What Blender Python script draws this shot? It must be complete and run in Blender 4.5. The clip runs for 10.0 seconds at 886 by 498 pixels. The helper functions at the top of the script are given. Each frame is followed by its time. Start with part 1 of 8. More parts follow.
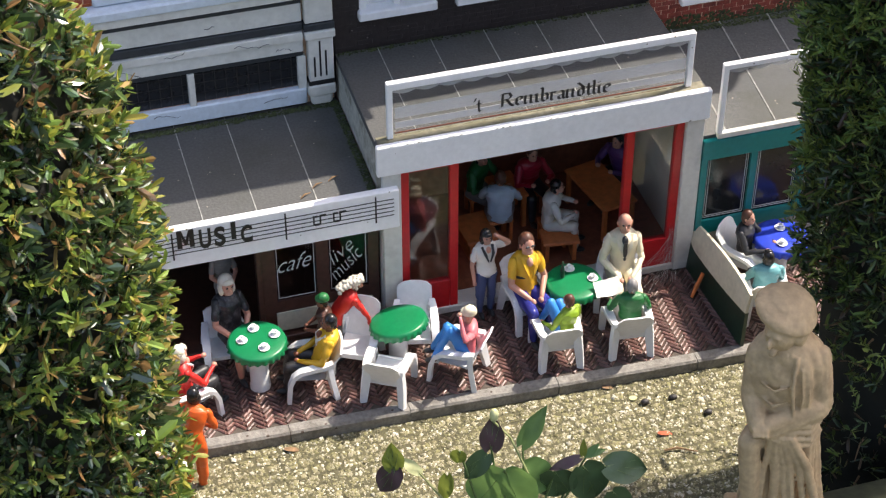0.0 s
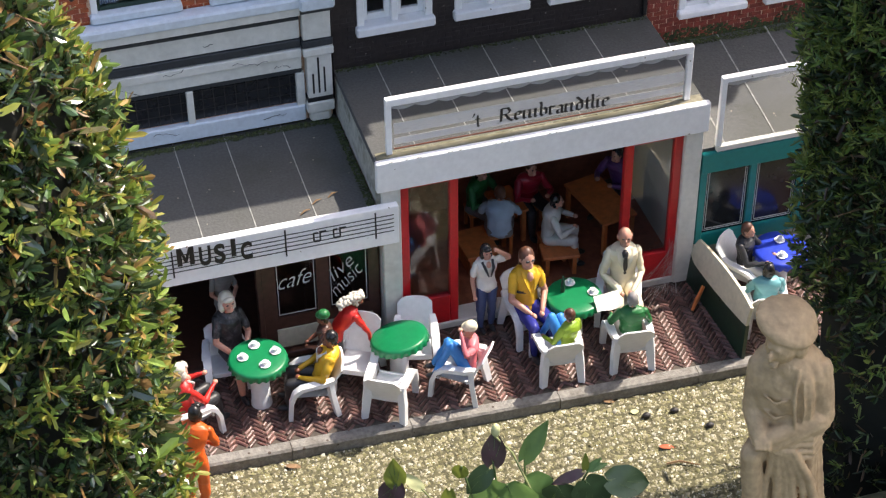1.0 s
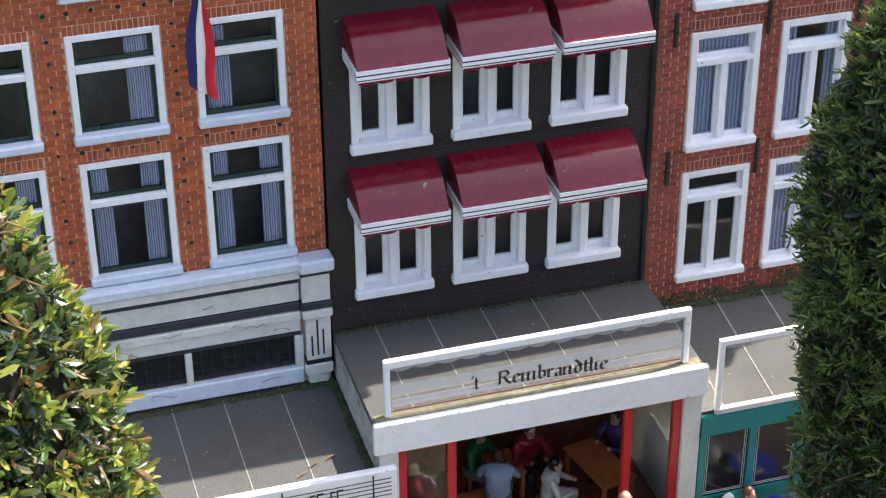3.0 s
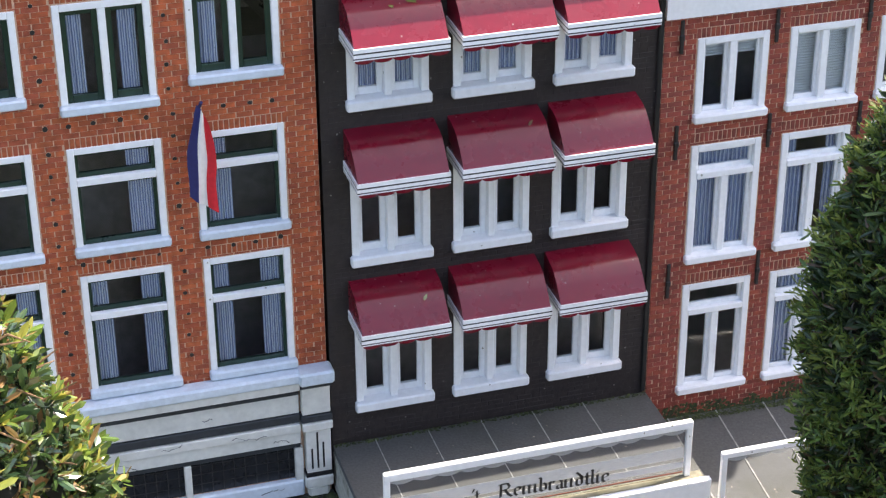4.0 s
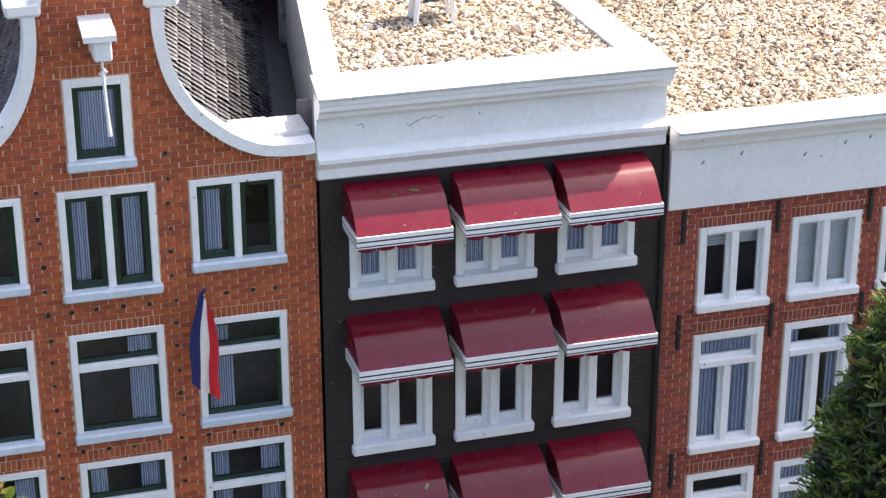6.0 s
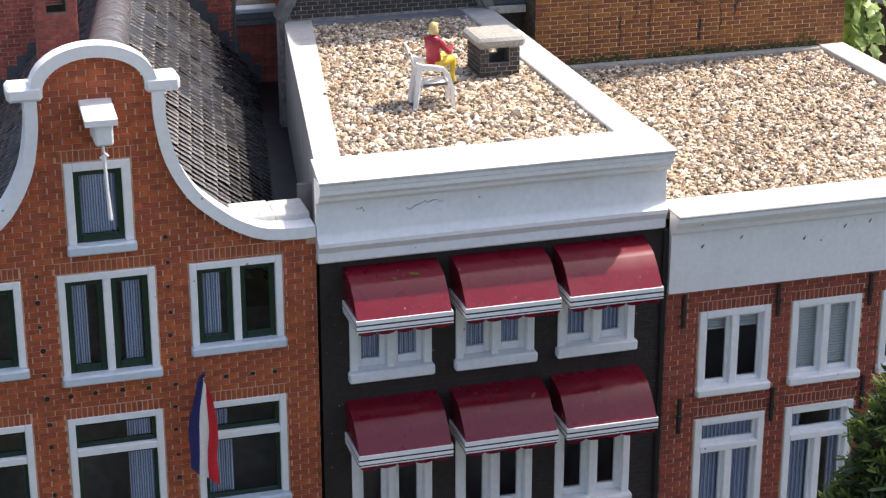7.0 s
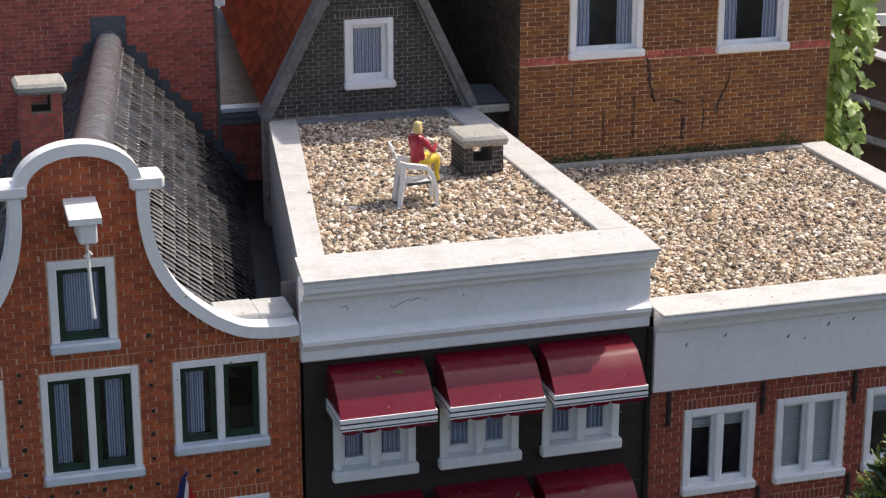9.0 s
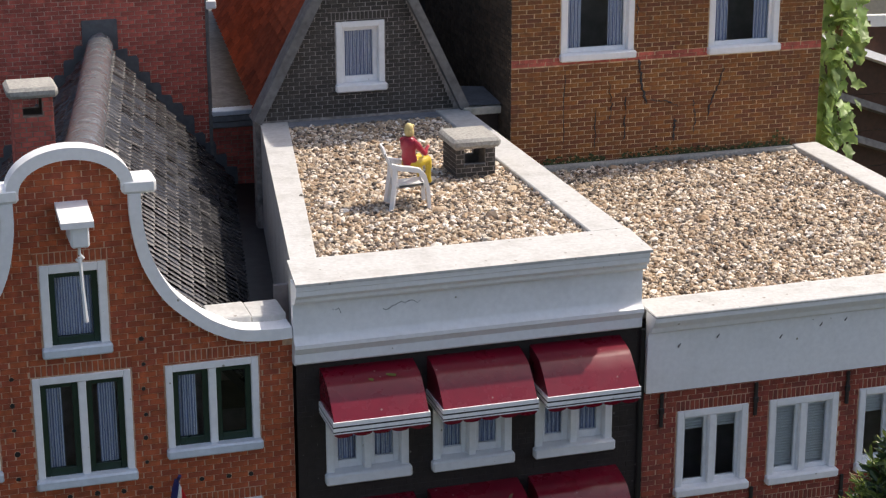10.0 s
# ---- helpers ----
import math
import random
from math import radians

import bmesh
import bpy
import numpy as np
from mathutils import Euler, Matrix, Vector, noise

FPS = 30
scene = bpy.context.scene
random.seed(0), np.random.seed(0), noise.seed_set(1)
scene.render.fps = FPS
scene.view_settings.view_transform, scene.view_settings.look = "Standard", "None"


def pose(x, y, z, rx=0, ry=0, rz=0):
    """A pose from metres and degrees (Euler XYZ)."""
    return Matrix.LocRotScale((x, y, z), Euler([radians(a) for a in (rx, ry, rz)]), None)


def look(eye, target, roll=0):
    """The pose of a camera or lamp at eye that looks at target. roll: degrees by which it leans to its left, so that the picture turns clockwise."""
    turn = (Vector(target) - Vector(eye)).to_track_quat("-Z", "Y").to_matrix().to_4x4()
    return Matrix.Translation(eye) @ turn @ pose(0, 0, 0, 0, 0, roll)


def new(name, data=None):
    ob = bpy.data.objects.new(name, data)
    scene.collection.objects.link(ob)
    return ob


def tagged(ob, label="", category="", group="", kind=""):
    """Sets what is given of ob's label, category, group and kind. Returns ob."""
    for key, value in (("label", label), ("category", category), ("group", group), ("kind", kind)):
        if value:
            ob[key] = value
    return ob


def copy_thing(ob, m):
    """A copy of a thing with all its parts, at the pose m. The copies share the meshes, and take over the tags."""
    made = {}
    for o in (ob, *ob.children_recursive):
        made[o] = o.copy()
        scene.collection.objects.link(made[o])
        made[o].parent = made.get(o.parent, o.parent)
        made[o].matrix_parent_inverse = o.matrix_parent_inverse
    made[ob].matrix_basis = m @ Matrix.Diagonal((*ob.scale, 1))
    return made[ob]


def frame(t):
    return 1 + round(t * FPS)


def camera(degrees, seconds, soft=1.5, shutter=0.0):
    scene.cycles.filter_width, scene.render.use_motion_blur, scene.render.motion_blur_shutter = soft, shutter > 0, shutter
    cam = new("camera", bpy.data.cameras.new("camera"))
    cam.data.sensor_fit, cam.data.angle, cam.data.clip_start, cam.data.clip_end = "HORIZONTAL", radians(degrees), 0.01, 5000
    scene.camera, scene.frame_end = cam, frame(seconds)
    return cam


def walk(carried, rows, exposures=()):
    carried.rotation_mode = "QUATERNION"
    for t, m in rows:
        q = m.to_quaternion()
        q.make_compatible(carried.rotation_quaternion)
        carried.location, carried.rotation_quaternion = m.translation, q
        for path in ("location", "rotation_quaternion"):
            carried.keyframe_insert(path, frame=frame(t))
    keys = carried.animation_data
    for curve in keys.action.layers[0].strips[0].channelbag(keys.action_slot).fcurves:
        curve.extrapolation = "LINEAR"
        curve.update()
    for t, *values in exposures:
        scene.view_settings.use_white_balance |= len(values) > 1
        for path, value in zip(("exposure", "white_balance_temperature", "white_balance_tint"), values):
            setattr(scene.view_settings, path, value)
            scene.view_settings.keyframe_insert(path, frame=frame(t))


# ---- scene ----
S = 0.04  # the model town is built at 1:25; plan numbers below are house metres, scaled by S
cam = camera(25.61, 10.0, soft=1.25)
EYE = (0.0, -30.0, 25.45)
ROWS = [
    (0, 49.743, 0.002, -16.338),
    (0.5, 49.917, 0.176, -16.473),
    (1, 50.191, 0.389, -16.661),
    (1.5, 50.979, 0.470, -16.735),
    (2, 53.439, 0.548, -16.830),
    (2.5, 55.724, 0.247, -16.625),
    (2.7, 56.663, 0.253, -16.624),
    (3.8, 60.523, 0.284, -16.619),
    (4, 61.187, 0.289, -16.619),
    (4.5, 62.793, 0.268, -16.540),
    (5, 64.323, 0.188, -16.504),
    (5.5, 65.509, 0.073, -16.430),
    (5.7, 65.975, 0.068, -16.428),
    (6.8, 68.713, 0.041, -16.419),
    (7, 69.170, 0.036, -16.418),
    (7.5, 70.132, -0.152, -16.462),
    (8, 70.983, -0.353, -16.525),
    (8.5, 71.641, -0.291, -16.657),
    (9, 72.059, -0.086, -16.873),
    (9.5, 72.090, 0.024, -17.045),
    (10, 72.121, 0.072, -17.164),
]
walk(cam, [(t, pose(EYE[0] * S, EYE[1] * S, EYE[2] * S, rx, ry, rz)) for t, rx, ry, rz in ROWS],
     [(t, e, 6900, 14) for t, e in ((0.0, 1.15), (1.5, 1.2), (2.5, 1.45), (4.5, 1.72), (5.5, 1.55), (7.0, 0.8), (8.0, 0.35), (10.0, 0.25))])

# ---- light ----
SUN = Vector((0.69, 0.145, 1.0)).normalized()
world = bpy.data.worlds.new("world")
scene.world = world
world.use_nodes = True
wn = world.node_tree.nodes
sky = wn.new("ShaderNodeTexSky")
sky.sky_type, sky.sun_disc = "NISHITA", False
sky.dust_density = 3.0
sky.sun_elevation = math.asin(SUN.z)
sky.sun_rotation = math.atan2(SUN.x, SUN.y)
wn["Background"].inputs[1].default_value = 0.15
world.node_tree.links.new(sky.outputs[0], wn["Background"].inputs[0])
sun = new("sun", bpy.data.lights.new("sun", "SUN"))
sun.data.energy, sun.data.angle, sun.data.color = 3.6, radians(0.55), (1.0, 0.95, 0.86)
sun.matrix_world = look(SUN * 5, (0, 0, 0))


# ---- mesh builder ----
class MB:
    def __init__(self):
        self.v, self.f, self.m = [], [], []

    def add(self, verts, faces, mi=0):
        n = len(self.v)
        self.v.extend(verts)
        self.f.extend([tuple(i + n for i in f) for f in faces])
        self.m.extend([mi] * len(faces))
        return self

    def box(self, x0, x1, y0, y1, z0, z1, b=0.0, mi=0):
        if b <= 0:
            v = [(x, y, z) for x in (x0, x1) for y in (y0, y1) for z in (z0, z1)]
            return self.add(v, [(0, 1, 3, 2), (4, 6, 7, 5), (0, 4, 5, 1), (2, 3, 7, 6), (0, 2, 6, 4), (1, 5, 7, 3)], mi)
        b = min(b, (x1 - x0) * 0.45, (y1 - y0) * 0.45, (z1 - z0) * 0.45)
        lo, hi = (x0, y0, z0), (x1, y1, z1)
        v, idx = [], {}
        for c in range(8):
            s = [(c >> k) & 1 for k in range(3)]
            for a in range(3):
                p = [(hi[k] if s[k] else lo[k]) if k == a else ((hi[k] - b) if s[k] else (lo[k] + b)) for k in range(3)]
                idx[c, a] = len(v)
                v.append(tuple(p))
        f = []
        for a in range(3):
            o = [k for k in range(3) if k != a]
            for s in (0, 1):
                cs = [(s << a) | (p << o[0]) | (q << o[1]) for p, q in ((0, 0), (1, 0), (1, 1), (0, 1))]
                q = [idx[c, a] for c in cs]
                f.append(tuple(q if (s ^ (a == 1)) else q[::-1]))
        for a in range(3):
            o = [k for k in range(3) if k != a]
            for p in (0, 1):
                for q in (0, 1):
                    c0 = (p << o[0]) | (q << o[1])
                    c1 = c0 | (1 << a)
                    f.append((idx[c0, o[0]], idx[c1, o[0]], idx[c1, o[1]], idx[c0, o[1]]))
        for c in range(8):
            f.append((idx[c, 0], idx[c, 1], idx[c, 2]))
        return self.add(v, f, mi)

    def prism(self, poly, axis, a0, a1, mi=0):
        """poly: 2D points in the two other axes (in x, y, z order), drawn out from a0 to a1 along axis."""
        def p3(p, a):
            q = list(p)
            q.insert("xyz".index(axis), a)
            return tuple(q)
        n = len(poly)
        v = [p3(p, a0) for p in poly] + [p3(p, a1) for p in poly]
        f = [tuple(range(n)), tuple(range(2 * n - 1, n - 1, -1))]
        f += [(i, (i + 1) % n, n + (i + 1) % n, n + i) for i in range(n)]
        return self.add(v, f, mi)

    def tube(self, pts, radii, n=8, mi=0, flat=1.0, up=None):
        """A tube along pts; flat < 1 squeezes it along the second direction of its section."""
        pts = [Vector(p) for p in pts]
        if not hasattr(radii, "__len__"):
            radii = [radii] * len(pts)
        v, f = [], []
        for i, p in enumerate(pts):
            d = (pts[min(i + 1, len(pts) - 1)] - pts[max(i - 1, 0)]).normalized()
            ref = Vector(up) if up else (Vector((0, 0, 1)) if abs(d.z) < 0.9 else Vector((1, 0, 0)))
            a = d.cross(ref).normalized()
            b = a.cross(d).normalized()
            for k in range(n):
                t = 2 * math.pi * k / n
                v.append(tuple(p + a * (math.cos(t) * radii[i]) + b * (math.sin(t) * radii[i] * flat)))
        for i in range(len(pts) - 1):
            for k in range(n):
                f.append((i * n + k, i * n + (k + 1) % n, (i + 1) * n + (k + 1) % n, (i + 1) * n + k))
        f.append(tuple(range(n - 1, -1, -1)))
        f.append(tuple(range((len(pts) - 1) * n, len(pts) * n)))
        return self.add(v, f, mi)

    def bar(self, pts, w, t, side, mi=0):
        """A flat strip of rectangular section along pts: w across the direction side, t thick."""
        pts = [Vector(p) for p in pts]
        s = Vector(side).normalized()
        ws = w if hasattr(w, "__len__") else [w] * len(pts)
        v, f = [], []
        for i, p in enumerate(pts):
            d = (pts[min(i + 1, len(pts) - 1)] - pts[max(i - 1, 0)]).normalized()
            nrm = d.cross(s).normalized()
            for a, b in ((-1, -1), (1, -1), (1, 1), (-1, 1)):
                v.append(tuple(p + s * (a * ws[i] / 2) + nrm * (b * t / 2)))
        for i in range(len(pts) - 1):
            for k in range(4):
                f.append((i * 4 + k, i * 4 + (k + 1) % 4, i * 4 + 4 + (k + 1) % 4, i * 4 + 4 + k))
        n = (len(pts) - 1) * 4
        f += [(3, 2, 1, 0), (n, n + 1, n + 2, n + 3)]
        return self.add(v, f, mi)

    def ball(self, c, r, nu=10, nv=7, mi=0):
        r = r if hasattr(r, "__len__") else (r, r, r)
        v, f = [], []
        for j in range(1, nv):
            th = math.pi * j / nv
            for i in range(nu):
                ph = 2 * math.pi * i / nu
                v.append((c[0] + r[0] * math.sin(th) * math.cos(ph), c[1] + r[1] * math.sin(th) * math.sin(ph), c[2] + r[2] * math.cos(th)))
        v += [(c[0], c[1], c[2] + r[2]), (c[0], c[1], c[2] - r[2])]
        top, bot = len(v) - 2, len(v) - 1
        for j in range(nv - 2):
            for i in range(nu):
                f.append((j * nu + i, (j + 1) * nu + i, (j + 1) * nu + (i + 1) % nu, j * nu + (i + 1) % nu))
        for i in range(nu):
            f.append((top, i, (i + 1) % nu))
            f.append((bot, (nv - 2) * nu + (i + 1) % nu, (nv - 2) * nu + i))
        return self.add(v, f, mi)

    def limb(self, a, b, ra, rb, mi=0, n=8):
        a, b = Vector(a), Vector(b)
        d = (b - a).normalized()
        k = 6
        mid = [(a + (b - a) * i / k, (ra + (rb - ra) * i / k) * (1 + 0.04 * math.sin(math.pi * i / k))) for i in range(k + 1)]
        pts = [a - d * ra * 0.85, a - d * ra * 0.5, *[p for p, _ in mid], b + d * rb * 0.5, b + d * rb * 0.85]
        return self.tube(pts, [ra * 0.45, ra * 0.85, *[r for _, r in mid], rb * 0.85, rb * 0.45], n, mi)

    def lathe(self, prof, c=(0, 0, 0), n=20, mi=0, wave=None):
        v, f = [], []
        for j, (r, z) in enumerate(prof):
            for i in range(n):
                t = 2 * math.pi * i / n
                q = r * (wave(j, i) if wave else 1)
                v.append((c[0] + q * math.cos(t), c[1] + q * math.sin(t), c[2] + z))
        m = len(prof)
        for j in range(m - 1):
            for i in range(n):
                f.append((j * n + i, j * n + (i + 1) % n, (j + 1) * n + (i + 1) % n, (j + 1) * n + i))
        f += [tuple(range(n - 1, -1, -1)), tuple(range((m - 1) * n, m * n))]
        return self.add(v, f, mi)


BASE = {}


def thing(name, base, label, category, group="", kind="", turn=0.0):
    ob = new(name)
    ob.empty_display_size = 0.01
    ob.location = Vector(base) * S
    ob.rotation_euler = (0, 0, radians(turn))
    BASE[ob.name] = Vector(base)
    return tagged(ob, label, category, group, kind)


def mesh_of(name, mb, mats, smooth=40, loc=(0, 0, 0)):
    me = bpy.data.meshes.new(name)
    o = Vector(loc)
    me.from_pydata([((p[0] - o.x) * S, (p[1] - o.y) * S, (p[2] - o.z) * S) for p in mb.v], [], mb.f)
    for m in (mats if isinstance(mats, (list, tuple)) else [mats]):
        me.materials.append(m)
    if any(mb.m):
        me.polygons.foreach_set("material_index", mb.m)
    if smooth:
        me.shade_smooth()
        me.set_sharp_from_angle(angle=radians(smooth))
    me.update()
    return me


def part(name, mb, mats, parent=None, label="", smooth=40, local=False, loc=None):
    """One mesh object under parent (a thing or a part). Points are in plan coordinates unless local."""
    if parent is None:
        at = Vector(loc or (0, 0, 0))
        ob = new(name, mesh_of(name, mb, mats, smooth, at))
        ob.location = at * S
        BASE[ob.name] = at
    else:
        up = Vector((0, 0, 0)) if local else BASE[parent.name]
        at = Vector(loc) if loc is not None else up
        ob = new(name, mesh_of(name, mb, mats, smooth, (0, 0, 0) if local else at))
        ob.parent = parent
        ob.location = (at - up) * S if not local else (0, 0, 0)
        BASE[ob.name] = at
    return tagged(ob, label)


def solo(name, mb, mats, label, category, group="", kind="", smooth=40, loc=(0, 0, 0)):
    return tagged(part(name, mb, mats, None, "", smooth, False, loc), label, category, group, kind)


# ---- materials ----
def principled(name):
    m = bpy.data.materials.new(name)
    m.use_nodes = True
    nt = m.node_tree
    return m, nt, nt.nodes["Principled BSDF"]


def mat(name, col, rough=0.6, vary=0.18, fine=60.0, coarse=1.2, stain=0.25, bump=0.15, metal=0.0, spec=0.5,
        isle=0.0, each=0.0, palette=None, dirt_or_sun=None, coat=0.0, speck=None, soft=0.0, relief=0.02):
    """A painted or natural surface: fine grain, broad stains, relief; isle / each: tint change from piece to piece."""
    m, nt, bs = principled(name)
    N, Lk = nt.nodes.new, nt.links.new
    tc = N("ShaderNodeTexCoord")
    n1, n2 = N("ShaderNodeTexNoise"), N("ShaderNodeTexNoise")
    n1.inputs["Scale"].default_value, n1.inputs["Detail"].default_value = fine / S / 4, 5
    n2.inputs["Scale"].default_value, n2.inputs["Detail"].default_value, n2.inputs["Roughness"].default_value = coarse / S, 6, 0.65
    for n in (n1, n2):
        Lk(tc.outputs["Object"], n.inputs["Vector"])
    base = N("ShaderNodeRGB")
    base.outputs[0].default_value = (*col, 1)
    src = base.outputs[0]
    if palette or isle or each:
        rnd = N("ShaderNodeNewGeometry").outputs["Random Per Island"] if not each else N("ShaderNodeObjectInfo").outputs["Random"]
        if palette:
            ramp = N("ShaderNodeValToRGB")
            ramp.color_ramp.interpolation = "CONSTANT"
            el = ramp.color_ramp.elements
            while len(el) < len(palette):
                el.new(0.5)
            for i, c in enumerate(palette):
                el[i].position, el[i].color = i / len(palette), (*c, 1)
            Lk(rnd, ramp.inputs[0])
            src = ramp.outputs[0]
        amount = isle or each
        hv = N("ShaderNodeHueSaturation")
        mr = N("ShaderNodeMapRange")
        mr.inputs["To Min"].default_value, mr.inputs["To Max"].default_value = 1 - amount, 1 + amount
        Lk(rnd, mr.inputs["Value"])
        Lk(mr.outputs[0], hv.inputs["Value"])
        Lk(src, hv.inputs["Color"])
        src = hv.outputs[0]
    hv2 = N("ShaderNodeHueSaturation")
    mr2 = N("ShaderNodeMapRange")
    mr2.inputs["From Min"].default_value, mr2.inputs["From Max"].default_value = 0.3, 0.7
    mr2.inputs["To Min"].default_value, mr2.inputs["To Max"].default_value = 1 - vary, 1 + vary
    Lk(n1.outputs["Fac"], mr2.inputs["Value"])
    Lk(mr2.outputs[0], hv2.inputs["Value"])
    Lk(src, hv2.inputs["Color"])
    mix = N("ShaderNodeMix")
    mix.data_type = "RGBA"
    mr3 = N("ShaderNodeMapRange")
    mr3.inputs["From Min"].default_value, mr3.inputs["From Max"].default_value = 0.48, 0.75
    mr3.inputs["To Max"].default_value = stain
    Lk(n2.outputs["Fac"], mr3.inputs["Value"])
    Lk(mr3.outputs[0], mix.inputs["Factor"])
    Lk(hv2.outputs[0], mix.inputs[6])
    d = dirt_or_sun or tuple(c * 0.45 for c in col)
    mix.inputs[7].default_value = (*d, 1)
    colour = mix.outputs[2]
    if speck:  # scattered specks of dust, droppings and scraps: (size, share, colour)
        vo, lt, ms = N("ShaderNodeTexVoronoi"), N("ShaderNodeMath"), N("ShaderNodeMix")
        vo.inputs["Scale"].default_value = 1.0 / (speck[0] * S)
        Lk(tc.outputs["Object"], vo.inputs["Vector"])
        wh = N("ShaderNodeSeparateColor")
        Lk(vo.outputs["Color"], wh.inputs[0])
        th = N("ShaderNodeMapRange")
        th.inputs["From Min"].default_value, th.inputs["From Max"].default_value = 1 - speck[1], 1.0
        th.inputs["To Min"].default_value, th.inputs["To Max"].default_value = 0.0, 0.42
        Lk(wh.outputs[0], th.inputs["Value"])
        lt.operation = "LESS_THAN"
        Lk(vo.outputs["Distance"], lt.inputs[0])
        Lk(th.outputs[0], lt.inputs[1])
        ms.data_type = "RGBA"
        ms.inputs[7].default_value = (*speck[2], 1)
        Lk(lt.outputs[0], ms.inputs["Factor"])
        Lk(colour, ms.inputs[6])
        colour = ms.outputs[2]
    Lk(colour, bs.inputs["Base Color"])
    if soft:  # thin leaves let light through
        tl, mxs = N("ShaderNodeBsdfTranslucent"), N("ShaderNodeMixShader")
        bright = N("ShaderNodeHueSaturation")
        bright.inputs["Value"].default_value, bright.inputs["Hue"].default_value = 1.9, 0.485
        Lk(colour, bright.inputs["Color"])
        Lk(bright.outputs[0], tl.inputs[0])
        mxs.inputs[0].default_value = soft
        Lk(bs.outputs[0], mxs.inputs[1])
        Lk(tl.outputs[0], mxs.inputs[2])
        Lk(mxs.outputs[0], nt.nodes["Material Output"].inputs[0])
    rr = N("ShaderNodeMapRange")
    rr.inputs["To Min"].default_value, rr.inputs["To Max"].default_value = max(rough - 0.12, 0.03), min(rough + 0.15, 1)
    Lk(n2.outputs["Fac"], rr.inputs["Value"])
    Lk(rr.outputs[0], bs.inputs["Roughness"])
    bs.inputs["Metallic"].default_value = metal
    bs.inputs["Specular IOR Level"].default_value = spec
    bs.inputs["Coat Weight"].default_value = coat
    if bump:
        bp = N("ShaderNodeBump")
        bp.inputs["Strength"].default_value, bp.inputs["Distance"].default_value = bump, relief * S
        Lk(n1.outputs["Fac"], bp.inputs["Height"])
        Lk(bp.outputs[0], bs.inputs["Normal"])
    return m


def glass_mat(name, tint=(0.9, 0.93, 0.95), gloss=0.03, strong=1.0):
    m = bpy.data.materials.new(name)
    m.use_nodes = True
    nt = m.node_tree
    nt.nodes.clear()
    N, Lk = nt.nodes.new, nt.links.new
    out, mix, tr, gl, fr = N("ShaderNodeOutputMaterial"), N("ShaderNodeMixShader"), N("ShaderNodeBsdfTransparent"), N("ShaderNodeBsdfGlossy"), N("ShaderNodeFresnel")
    fr.inputs["IOR"].default_value = 1.2 + 0.12 * strong
    tr.inputs[0].default_value = (*tint, 1)
    gl.inputs["Roughness"].default_value = gloss
    Lk(fr.outputs[0], mix.inputs[0])
    Lk(tr.outputs[0], mix.inputs[1])
    Lk(gl.outputs[0], mix.inputs[2])
    Lk(mix.outputs[0], out.inputs[0])
    return m


WHITE = mat("white_paint", (0.87, 0.87, 0.875), 0.4, 0.04, 40, 1.1, 0.2, 0.08, dirt_or_sun=(0.52, 0.52, 0.5), speck=(0.06, 0.006, (0.34, 0.32, 0.27)))
CAP = mat("white_coping", (0.54, 0.54, 0.525), 0.6, 0.1, 50, 1.6, 0.65, 0.25, dirt_or_sun=(0.33, 0.325, 0.3), speck=(0.08, 0.03, (0.24, 0.22, 0.18)))
CREAM = mat("aged_white_paint", (0.67, 0.66, 0.61), 0.55, 0.07, 30, 1.5, 0.4, 0.12, dirt_or_sun=(0.36, 0.34, 0.29))
STAINED = mat("mould_stained_render", (0.42, 0.41, 0.36), 0.8, 0.2, 30, 2.4, 0.9, 0.3, dirt_or_sun=(0.1, 0.095, 0.06))
BLUESILL = mat("pale_blue_paint", (0.6, 0.67, 0.74), 0.45, 0.08, 40, 2.0, 0.25, 0.1, dirt_or_sun=(0.4, 0.43, 0.46))
GREEN = mat("dark_green_paint", (0.012, 0.035, 0.022), 0.3, 0.2, 40, 2, 0.3, 0.05)
TEAL = mat("teal_paint", (0.0, 0.2, 0.19), 0.35, 0.08, 40, 1.5, 0.3, 0.05, dirt_or_sun=(0.02, 0.14, 0.13))
RED = mat("red_paint", (0.54, 0.015, 0.02), 0.35, 0.1, 40, 1.5, 0.3, 0.05)
BLACKWALL = mat("black_wall", (0.023, 0.0165, 0.016), 0.55, 0.3, 30, 1.3, 0.35, 0.5, dirt_or_sun=(0.04, 0.031, 0.027), speck=(0.05, 0.02, (0.2, 0.19, 0.17)))
BLACK = mat("black_paint", (0.012, 0.012, 0.013), 0.45, 0.2, 40, 2, 0.3, 0.1)
DARKBAND = mat("dark_slate_paint", (0.03, 0.035, 0.04), 0.5, 0.2, 40, 2, 0.3, 0.1)
AWN = mat("red_awning", (0.168, 0.0042, 0.0165), 0.27, 0.07, 18, 1.6, 0.35, 0.16, dirt_or_sun=(0.13, 0.008, 0.024), spec=0.5, coat=0.12, speck=(0.05, 0.012, (0.32, 0.22, 0.2)))
IRON = mat("black_iron", (0.02, 0.018, 0.018), 0.5, 0.2, 60, 3, 0.3, 0.2)
LEAD = mat("grey_lead", (0.21, 0.225, 0.25), 0.5, 0.15, 40, 2, 0.4, 0.2)
SLATEROOF = mat("grey_roofing_felt", (0.076, 0.078, 0.077), 0.6, 0.2, 80, 0.8, 0.6, 0.35, dirt_or_sun=(0.05, 0.052, 0.038), speck=(0.06, 0.02, (0.25, 0.22, 0.18)))
